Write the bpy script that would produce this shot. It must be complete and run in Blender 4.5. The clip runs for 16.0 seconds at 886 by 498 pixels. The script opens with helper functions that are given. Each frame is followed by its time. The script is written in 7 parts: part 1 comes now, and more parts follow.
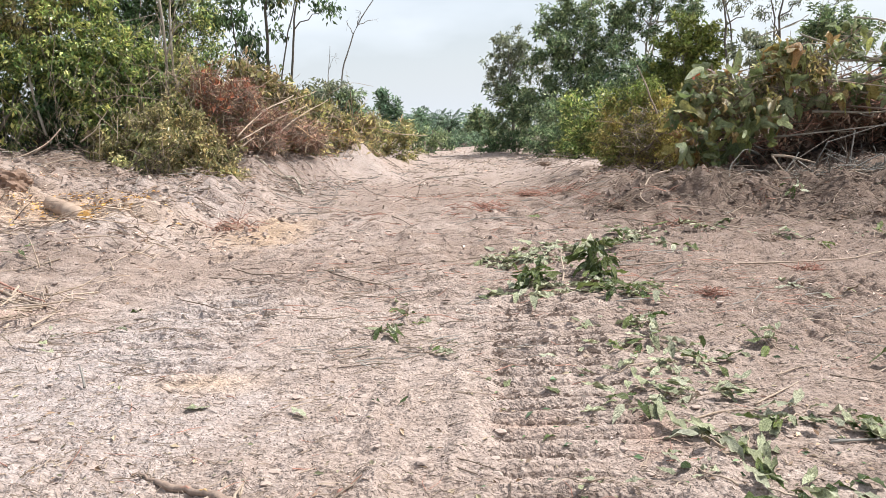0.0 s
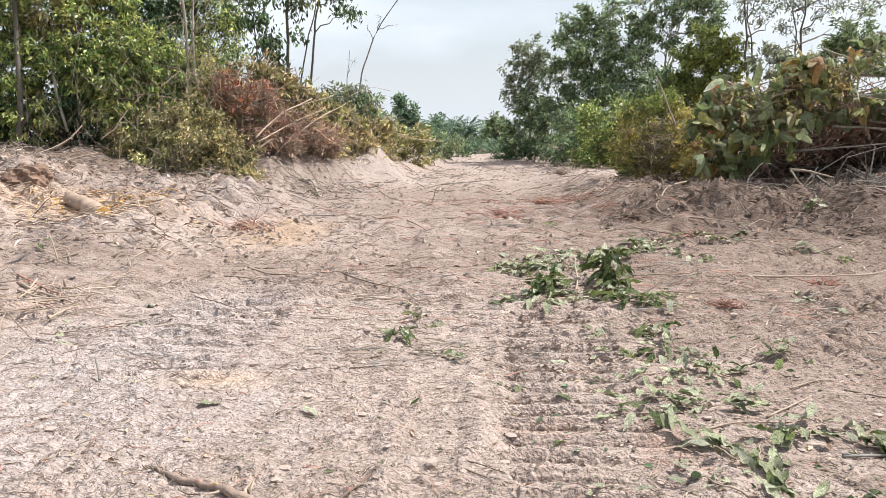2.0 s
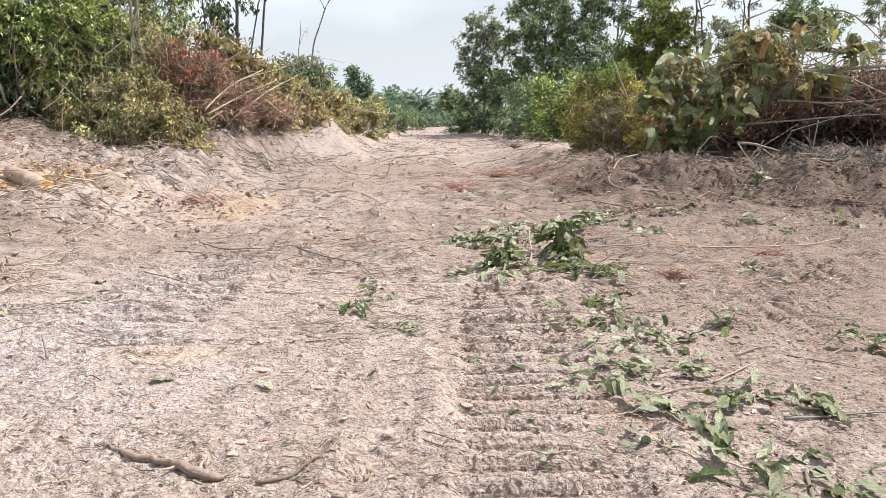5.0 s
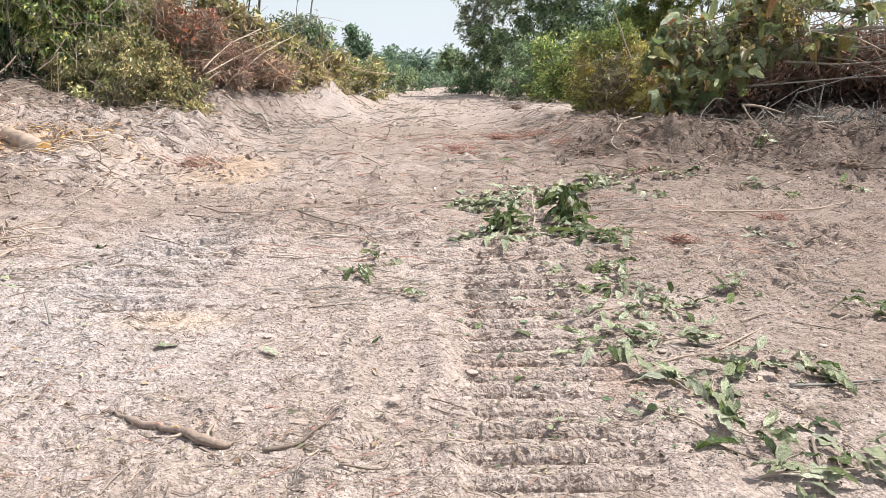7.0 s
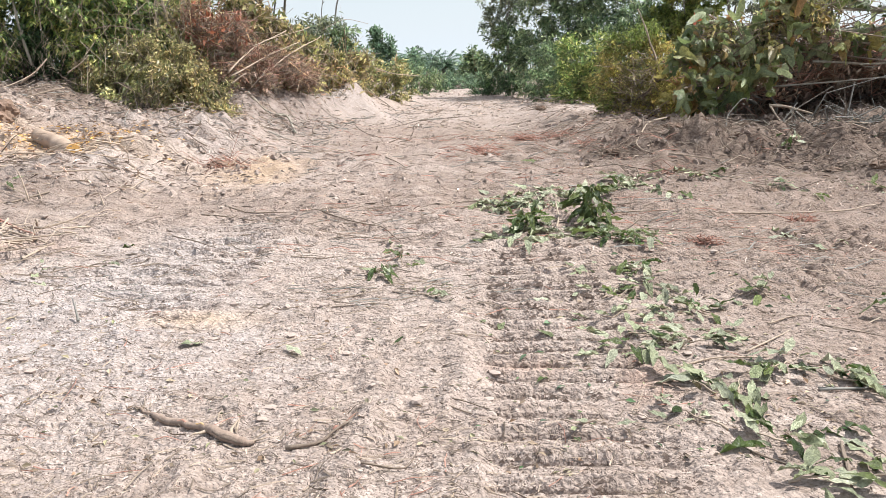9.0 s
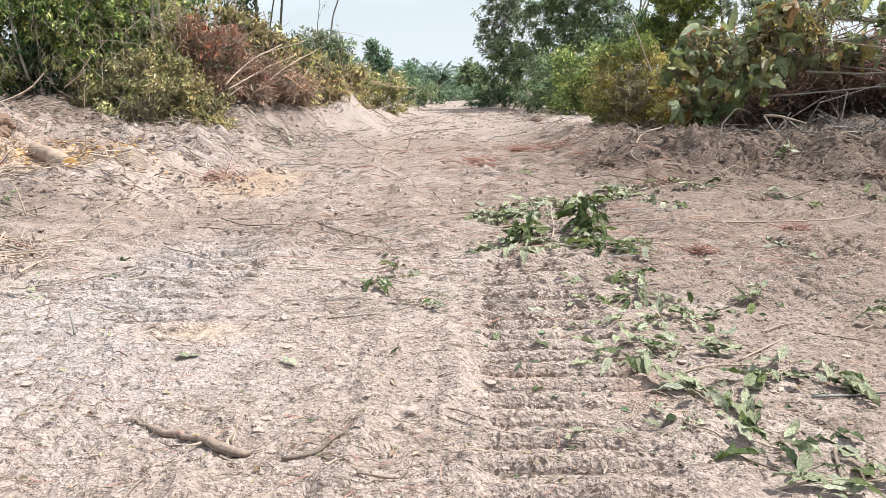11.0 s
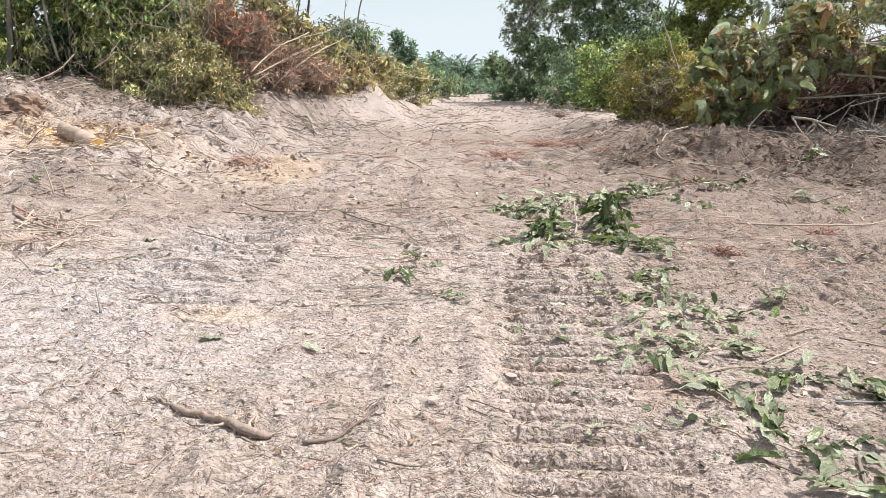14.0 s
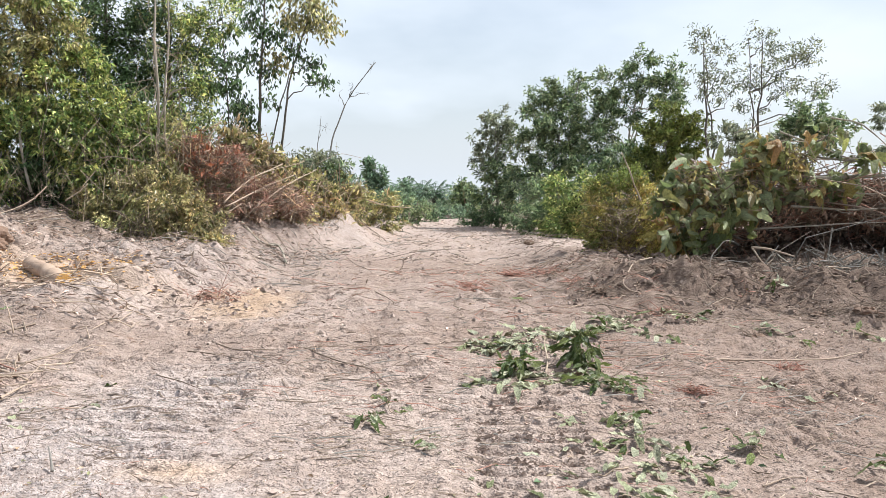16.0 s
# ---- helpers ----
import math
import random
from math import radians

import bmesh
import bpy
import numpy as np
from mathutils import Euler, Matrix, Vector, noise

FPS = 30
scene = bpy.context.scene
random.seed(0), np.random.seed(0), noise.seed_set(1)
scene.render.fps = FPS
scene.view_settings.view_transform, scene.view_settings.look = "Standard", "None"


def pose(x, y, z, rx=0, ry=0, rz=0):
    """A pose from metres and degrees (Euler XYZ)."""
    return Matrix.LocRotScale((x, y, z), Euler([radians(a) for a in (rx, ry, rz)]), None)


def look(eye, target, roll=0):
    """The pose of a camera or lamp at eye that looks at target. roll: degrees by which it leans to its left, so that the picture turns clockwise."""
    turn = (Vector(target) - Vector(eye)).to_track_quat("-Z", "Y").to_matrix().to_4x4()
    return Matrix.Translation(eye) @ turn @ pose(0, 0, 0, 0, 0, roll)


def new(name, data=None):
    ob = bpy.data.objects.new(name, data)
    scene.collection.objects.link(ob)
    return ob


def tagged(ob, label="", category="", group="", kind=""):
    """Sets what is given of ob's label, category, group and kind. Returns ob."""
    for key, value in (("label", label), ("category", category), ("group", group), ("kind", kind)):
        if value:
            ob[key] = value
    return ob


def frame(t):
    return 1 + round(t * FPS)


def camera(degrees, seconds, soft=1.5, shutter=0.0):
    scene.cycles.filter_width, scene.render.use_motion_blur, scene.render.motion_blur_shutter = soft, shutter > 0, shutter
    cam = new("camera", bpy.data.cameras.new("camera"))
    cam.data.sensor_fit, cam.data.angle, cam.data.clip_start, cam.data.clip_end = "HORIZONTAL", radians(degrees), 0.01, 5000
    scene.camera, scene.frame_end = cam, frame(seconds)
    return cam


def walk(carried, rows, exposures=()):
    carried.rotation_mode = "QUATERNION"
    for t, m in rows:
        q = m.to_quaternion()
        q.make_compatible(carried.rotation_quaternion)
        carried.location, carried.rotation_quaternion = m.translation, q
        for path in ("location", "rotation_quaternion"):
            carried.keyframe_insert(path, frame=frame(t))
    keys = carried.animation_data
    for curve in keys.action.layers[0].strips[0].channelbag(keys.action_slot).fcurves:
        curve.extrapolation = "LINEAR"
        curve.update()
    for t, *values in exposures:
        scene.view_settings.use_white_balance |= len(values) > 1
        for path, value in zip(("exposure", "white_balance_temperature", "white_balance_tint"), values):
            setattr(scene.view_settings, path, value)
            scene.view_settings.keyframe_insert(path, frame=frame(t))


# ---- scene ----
cam = camera(61.6, 16.0, soft=0.6)
PATH = [
    (0, (-0.03, 0.964, 1.515), (-0.017, 2.938, 1.194), -1.4),
    (0.5, (-0.036, 0.961, 1.505), (-0.051, 2.939, 1.207), -1.8),
    (1, (-0.03, 0.953, 1.499), (-0.011, 2.924, 1.157), -0.5),
    (1.5, (-0.042, 0.954, 1.501), (-0.075, 2.927, 1.176), -0.6),
    (2, (-0.039, 0.944, 1.501), (-0.062, 2.921, 1.197), 0.0),
    (2.5, (-0.037, 0.938, 1.498), (-0.015, 2.913, 1.185), -0.2),
    (3, (-0.039, 0.94, 1.504), (0.004, 2.91, 1.163), -0.1),
    (3.5, (-0.033, 0.935, 1.507), (-0.011, 2.908, 1.18), -0.7),
    (4, (-0.03, 0.935, 1.501), (0.01, 2.908, 1.176), -0.6),
    (4.5, (-0.026, 0.939, 1.488), (0.065, 2.904, 1.127), 0.5),
    (4.7, (-0.031, 0.936, 1.49), (0.06, 2.9, 1.122), 0.3),
    (6.8, (-0.067, 0.986, 1.512), (0.075, 2.927, 1.054), 0.6),
    (7, (-0.07, 0.987, 1.51), (0.029, 2.927, 1.036), 0.3),
    (7.5, (-0.074, 0.993, 1.515), (-0.061, 2.941, 1.061), 0.2),
    (8, (-0.071, 0.991, 1.502), (-0.095, 2.937, 1.042), 0.6),
    (8.5, (-0.063, 0.992, 1.496), (-0.069, 2.934, 1.017), -0.7),
    (9, (-0.069, 0.991, 1.5), (-0.032, 2.934, 1.03), 0.1),
    (9.2, (-0.08, 0.985, 1.504), (-0.041, 2.931, 1.043), 0.5),
    (11.5, (-0.053, 0.954, 1.501), (-0.017, 2.907, 1.076), -0.6),
    (12, (-0.068, 0.94, 1.503), (-0.061, 2.899, 1.103), -0.5),
    (12.5, (-0.077, 0.942, 1.495), (-0.077, 2.9, 1.087), 0.2),
    (13, (-0.09, 0.938, 1.496), (-0.093, 2.893, 1.074), 0.7),
    (13.5, (-0.088, 0.94, 1.491), (-0.09, 2.894, 1.064), 0.8),
    (14, (-0.092, 0.962, 1.492), (-0.096, 2.908, 1.033), 1.4),
    (14.5, (-0.079, 0.975, 1.498), (-0.06, 2.923, 1.044), 1.7),
    (15, (-0.076, 0.966, 1.556), (0.022, 2.931, 1.197), 2.5),
    (15.5, (-0.088, 0.96, 1.614), (-0.044, 2.947, 1.39), 0.4),
    (16, (-0.089, 0.993, 1.661), (-0.022, 2.987, 1.524), 1.4),
]
# seconds, stops, kelvin, tint
walk(cam, [(t, look(eye, target, roll)) for t, eye, target, roll in PATH], exposures=[(0.0, 0.55, 6370, 9), (4.0, 0.56, 6370, 9), (8.0, 0.64, 6230, 7), (15.0, 0.62, 6210, 6), (16.0, 0.54, 6250, 8)])

# ---- world, sun, exposure ----
world = bpy.data.worlds.new("world")
scene.world = world
world.use_nodes = True
wn, wl = world.node_tree.nodes, world.node_tree.links
wn.clear()
w_out = wn.new("ShaderNodeOutputWorld")
w_bg = wn.new("ShaderNodeBackground")
w_bg.inputs["Strength"].default_value = 0.10
w_sky = wn.new("ShaderNodeTexSky")
w_sky.sky_type = "NISHITA"
w_sky.sun_disc = False
SUN_EL, SUN_AZ = radians(55), radians(73)          # height, and turn from +y towards +x
w_sky.sun_elevation, w_sky.sun_rotation = SUN_EL, SUN_AZ
w_sky.air_density, w_sky.dust_density, w_sky.ozone_density = 1.2, 4.0, 1.5
w_tc = wn.new("ShaderNodeTexCoord")
w_map = wn.new("ShaderNodeMapping")
w_map.inputs["Scale"].default_value = (1.0, 1.0, 2.6)
w_noise = wn.new("ShaderNodeTexNoise")
w_noise.inputs["Scale"].default_value = 1.9
w_noise.inputs["Detail"].default_value = 5.0
w_noise.inputs["Roughness"].default_value = 0.5
w_ramp = wn.new("ShaderNodeMapRange")
for key, value in (("From Min", 0.38), ("From Max", 0.66), ("To Min", 0.30), ("To Max", 0.95)):
    w_ramp.inputs[key].default_value = value
w_mix = wn.new("ShaderNodeMix")
w_mix.data_type = "RGBA"
w_mix.inputs["B"].default_value = (6.8, 7.2, 7.75, 1)
wl.new(w_tc.outputs["Generated"], w_map.inputs["Vector"])
wl.new(w_map.outputs["Vector"], w_noise.inputs["Vector"])
wl.new(w_noise.outputs["Fac"], w_ramp.inputs["Value"])
w_sep = wn.new("ShaderNodeSeparateXYZ")
w_low = wn.new("ShaderNodeMapRange")
for key, value in (("From Min", 0.0), ("From Max", 0.22), ("To Min", 0.84), ("To Max", 0.30)):
    w_low.inputs[key].default_value = value
w_max = wn.new("ShaderNodeMath")
w_max.operation = "MAXIMUM"
wl.new(w_tc.outputs["Generated"], w_sep.inputs["Vector"])
wl.new(w_sep.outputs["Z"], w_low.inputs["Value"])
wl.new(w_low.outputs["Result"], w_max.inputs[0])
wl.new(w_ramp.outputs["Result"], w_max.inputs[1])
wl.new(w_max.outputs["Value"], w_mix.inputs["Factor"])
wl.new(w_sky.outputs["Color"], w_mix.inputs["A"])
wl.new(w_mix.outputs["Result"], w_bg.inputs["Color"])
wl.new(w_bg.outputs["Background"], w_out.inputs["Surface"])

sun_data = bpy.data.lights.new("sun", "SUN")
sun_data.energy, sun_data.angle, sun_data.color = 5.0, radians(0.9), (1.0, 0.955, 0.90)
sun = new("sun", sun_data)
sun_way = Vector((math.sin(SUN_AZ) * math.cos(SUN_EL), math.cos(SUN_AZ) * math.cos(SUN_EL), math.sin(SUN_EL)))
sun.matrix_world = look(sun_way * 60, (0, 0, 0))


# ---- materials ----
def nodes_of(name):
    mat = bpy.data.materials.new(name)
    mat.use_nodes = True
    nt = mat.node_tree
    return mat, nt, nt.nodes["Principled BSDF"], nt.nodes["Material Output"]


def noise_node(nt, vec, scale, detail=4.0, rough=0.55):
    n = nt.nodes.new("ShaderNodeTexNoise")
    n.inputs["Scale"].default_value, n.inputs["Detail"].default_value, n.inputs["Roughness"].default_value = scale, detail, rough
    if vec is not None:
        nt.links.new(vec, n.inputs["Vector"])
    return n.outputs["Fac"]


def ranged(nt, value, a, b, c=0.0, d=1.0):
    n = nt.nodes.new("ShaderNodeMapRange")
    nt.links.new(value, n.inputs["Value"])
    for key, v in (("From Min", a), ("From Max", b), ("To Min", c), ("To Max", d)):
        n.inputs[key].default_value = v
    return n.outputs["Result"]


def mixed(nt, fac, a, b, kind="MIX"):
    n = nt.nodes.new("ShaderNodeMix")
    n.data_type, n.blend_type = "RGBA", kind
    for key, v in (("Factor", fac), ("A", a), ("B", b)):
        if isinstance(v, (int, float)):
            n.inputs[key].default_value = v
        elif isinstance(v, tuple):
            n.inputs[key].default_value = (*v, 1)
        else:
            nt.links.new(v, n.inputs[key])
    return n.outputs["Result"]


def times(nt, a, b, op="MULTIPLY"):
    n = nt.nodes.new("ShaderNodeMath")
    n.operation = op
    for slot, v in zip(n.inputs, (a, b)):
        if isinstance(v, (int, float)):
            slot.default_value = v
        else:
            nt.links.new(v, slot)
    return n.outputs[0]


def leaf_material(name, colours, per_object=False, through_light=0.34, rough=0.5, vein=False):
    """Leaves in a few colours, one to a leaf, with a little blotching; light passes through them."""
    mat, nt, bsdf, out = nodes_of(name)
    if per_object:
        rnd = nt.nodes.new("ShaderNodeObjectInfo").outputs["Random"]
    else:
        rnd = nt.nodes.new("ShaderNodeNewGeometry").outputs["Random Per Island"]
    ramp = nt.nodes.new("ShaderNodeValToRGB")
    ramp.color_ramp.interpolation = "LINEAR"
    steps = ramp.color_ramp.elements
    while len(steps) < len(colours):
        steps.new(0.5)
    for n, colour in enumerate(colours):
        steps[n].position = n / max(1, len(colours) - 1)
        steps[n].color = (*colour, 1)
    nt.links.new(rnd, ramp.inputs["Fac"])
    tc = nt.nodes.new("ShaderNodeTexCoord").outputs["Object"]
    blotch = ranged(nt, noise_node(nt, tc, 1.6 if not per_object else 9.0, 4, 0.7), 0.3, 0.7, 0.5, 1.45)
    drift = ranged(nt, noise_node(nt, tc, 0.75, 3), 0.42, 0.68, 0.0, 0.45 if not per_object else 0.25)
    lively = times(nt, times(nt, rnd, 17.31), 1.0, "MODULO")
    blotch = times(nt, blotch, ranged(nt, times(nt, lively, 1.6, "POWER"), 0.0, 1.0, *((0.75, 1.3) if per_object else (0.5, 1.8))))
    shade = nt.nodes.new("ShaderNodeMix")
    shade.data_type, shade.blend_type = "RGBA", "MULTIPLY"
    shade.inputs["Factor"].default_value = 1.0
    yellowed = mixed(nt, 1.0, ramp.outputs["Color"], (1.3, 1.02, 0.8), "MULTIPLY")
    nt.links.new(mixed(nt, drift, ramp.outputs["Color"], yellowed), shade.inputs["A"])
    nt.links.new(blotch, shade.inputs["B"])
    colour = shade.outputs["Result"]
    if vein:
        wave = nt.nodes.new("ShaderNodeTexWave")
        wave.inputs["Scale"].default_value = 22.0
        wave.inputs["Distortion"].default_value = 1.5
        wave.bands_direction = "Y"
        nt.links.new(tc, wave.inputs["Vector"])
        bump = nt.nodes.new("ShaderNodeBump")
        bump.inputs["Strength"].default_value, bump.inputs["Distance"].default_value = 0.6, 0.006
        nt.links.new(wave.outputs["Fac"], bump.inputs["Height"])
        nt.links.new(bump.outputs["Normal"], bsdf.inputs["Normal"])
    nt.links.new(colour, bsdf.inputs["Base Color"])
    bsdf.inputs["Roughness"].default_value = rough
    glow = nt.nodes.new("ShaderNodeBsdfTranslucent")
    nt.links.new(colour, glow.inputs["Color"])
    mixer = nt.nodes.new("ShaderNodeMixShader")
    mixer.inputs["Fac"].default_value = through_light
    nt.links.new(bsdf.outputs["BSDF"], mixer.inputs[1])
    nt.links.new(glow.outputs["BSDF"], mixer.inputs[2])
    nt.links.new(mixer.outputs["Shader"], out.inputs["Surface"])
    return mat


def bark_material(name, dark, light, scale=14.0, rough=0.85, bump_by=0.01):
    mat, nt, bsdf, out = nodes_of(name)
    tc = nt.nodes.new("ShaderNodeTexCoord").outputs["Object"]
    rnd = nt.nodes.new("ShaderNodeNewGeometry").outputs["Random Per Island"]
    streak = nt.nodes.new("ShaderNodeMapping")
    streak.inputs["Scale"].default_value = (1.0, 1.0, 0.3)
    nt.links.new(tc, streak.inputs["Vector"])
    grain = noise_node(nt, streak.outputs["Vector"], scale, 6, 0.65)
    stain = noise_node(nt, tc, 1.7, 3)
    fac = times(nt, times(nt, ranged(nt, grain, 0.3, 0.7), 0.65), times(nt, ranged(nt, stain, 0.3, 0.7), 0.35), "ADD")
    tint = mixed(nt, fac, dark, light)
    nt.links.new(mixed(nt, 1.0, tint, ranged(nt, rnd, 0, 1, 0.7, 1.2), "MULTIPLY"), bsdf.inputs["Base Color"])
    bsdf.inputs["Roughness"].default_value = rough
    bump = nt.nodes.new("ShaderNodeBump")
    bump.inputs["Strength"].default_value, bump.inputs["Distance"].default_value = 0.7, bump_by
    nt.links.new(grain, bump.inputs["Height"])
    nt.links.new(bump.outputs["Normal"], bsdf.inputs["Normal"])
    return mat


M_FOREST = leaf_material("forest_leaves", [(0.050, 0.088, 0.028), (0.190, 0.300, 0.090), (0.380, 0.445, 0.135), (0.550, 0.530, 0.215)], through_light=0.32, rough=0.38)
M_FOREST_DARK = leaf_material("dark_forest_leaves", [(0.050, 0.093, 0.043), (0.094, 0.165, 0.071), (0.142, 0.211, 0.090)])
M_VINE = leaf_material("olive_leaves", [(0.200, 0.232, 0.085), (0.400, 0.400, 0.165), (0.540, 0.470, 0.240), (0.100, 0.145, 0.050)], rough=0.4)
M_DROOP = leaf_material("wilting_leaves", [(0.120, 0.142, 0.052), (0.350, 0.335, 0.140), (0.590, 0.485, 0.270), (0.170, 0.190, 0.070), (0.340, 0.250, 0.140)], rough=0.4)
M_COPSE = leaf_material("copse_leaves", [(0.060, 0.108, 0.052), (0.115, 0.180, 0.095), (0.190, 0.275, 0.135), (0.270, 0.350, 0.170), (0.350, 0.405, 0.235)], rough=0.4)
M_PALE = leaf_material("pale_grey_leaves", [(0.155, 0.196, 0.133), (0.228, 0.268, 0.176), (0.309, 0.330, 0.228)])
M_LIME = leaf_material("yellow_green_leaves", [(0.143, 0.208, 0.049), (0.215, 0.266, 0.069), (0.278, 0.291, 0.089)])
M_GRASS = leaf_material("reed_leaves", [(0.101, 0.144, 0.063), (0.159, 0.197, 0.087), (0.224, 0.224, 0.123)])
M_DRY = leaf_material("dry_leaves", [(0.373, 0.271, 0.153), (0.500, 0.353, 0.206), (0.321, 0.296, 0.135), (0.400, 0.343, 0.153), (0.272, 0.178, 0.119)], through_light=0.3)
M_OLIVE_DRY = leaf_material("olive_dry_leaves", [(0.260, 0.270, 0.075), (0.470, 0.430, 0.130), (0.330, 0.350, 0.095), (0.560, 0.430, 0.170), (0.200, 0.170, 0.070)], through_light=0.3)
M_RUST = leaf_material("rust_leaves", [(0.389, 0.254, 0.189), (0.472, 0.330, 0.248), (0.307, 0.224, 0.177), (0.566, 0.448, 0.342)], through_light=0.2)
M_RED = leaf_material("red_dead_fronds", [(0.330, 0.115, 0.058), (0.450, 0.180, 0.095), (0.230, 0.095, 0.058)], through_light=0.2)
M_STRAW = leaf_material("straw", [(0.360, 0.264, 0.144), (0.480, 0.372, 0.228), (0.288, 0.192, 0.108)], through_light=0.15)
# Distance haze is put into this leaf colour as a blue tint.
M_FAR_HAZE = leaf_material("far_leaves_with_haze", [(0.119, 0.202, 0.132), (0.176, 0.271, 0.172), (0.230, 0.324, 0.188)])
M_PALM = leaf_material("palm_leaves", [(0.080, 0.151, 0.101), (0.121, 0.202, 0.125), (0.172, 0.252, 0.151)])
M_BIG = leaf_material("broad_leaves", [(0.120, 0.165, 0.060), (0.200, 0.250, 0.100), (0.275, 0.320, 0.160), (0.345, 0.380, 0.210), (0.235, 0.285, 0.095), (0.400, 0.405, 0.145), (0.480, 0.410, 0.130), (0.500, 0.290, 0.110), (0.300, 0.340, 0.185)], True, 0.36, 0.42, True)
M_SPRIG = leaf_material("fresh_sprig_leaves", [(0.055, 0.085, 0.022), (0.105, 0.150, 0.040), (0.200, 0.235, 0.080), (0.070, 0.105, 0.030)], True, 0.25, 0.36, True)
M_SPRIG_PALE = leaf_material("pale_sprig_leaves", [(0.310, 0.330, 0.180), (0.400, 0.420, 0.270), (0.480, 0.485, 0.340), (0.190, 0.220, 0.090)], True, 0.12, 0.5, True)
M_SPRIG_BROWN = leaf_material("withered_sprig_leaves", [(0.120, 0.085, 0.055), (0.190, 0.135, 0.085), (0.150, 0.140, 0.070)], True, 0.1, 0.6, True)
M_LITTER = leaf_material("litter", [(0.220, 0.150, 0.095), (0.130, 0.085, 0.055), (0.330, 0.260, 0.190), (0.140, 0.150, 0.080), (0.250, 0.200, 0.150)], False, 0.1, 0.8)
M_FLAKES = leaf_material("bark_flakes", [(0.270, 0.205, 0.170), (0.380, 0.305, 0.262), (0.480, 0.400, 0.350), (0.330, 0.260, 0.222), (0.560, 0.490, 0.435)], False, 0.05, 0.9)
M_MULCH_AND_SHADE = leaf_material("mulch_and_shade_flakes", [(0.070, 0.048, 0.038), (0.120, 0.082, 0.064), (0.220, 0.160, 0.126), (0.100, 0.062, 0.046)], False, 0.05, 0.9)
M_BARK = bark_material("bark", (0.060, 0.050, 0.040), (0.170, 0.150, 0.120))
M_BARK_PALE = bark_material("pale_bark", (0.190, 0.165, 0.130), (0.420, 0.380, 0.310))
M_BARK_GREY = bark_material("grey_bark", (0.130, 0.120, 0.105), (0.300, 0.280, 0.250))
M_TWIG = bark_material("twig_bark", (0.100, 0.072, 0.055), (0.260, 0.198, 0.150), 30.0)
M_TWIG_PALE = bark_material("pale_twig_bark", (0.240, 0.172, 0.124), (0.460, 0.372, 0.288), 30.0)
M_TWIG_RED = bark_material("red_twig_bark", (0.217, 0.101, 0.075), (0.495, 0.264, 0.194), 30.0)
M_PEELED = bark_material("peeled_wood", (0.340, 0.200, 0.090), (0.560, 0.380, 0.200), 24.0)
M_LOG = bark_material("log_bark", (0.24, 0.160, 0.115), (0.43, 0.325, 0.245), 18.0)
M_STICK = bark_material("stick_bark", (0.110, 0.072, 0.055), (0.370, 0.275, 0.215), 26.0)
M_CUT = bark_material("fresh_cut_wood", (0.500, 0.260, 0.070), (0.700, 0.430, 0.150), 40.0)


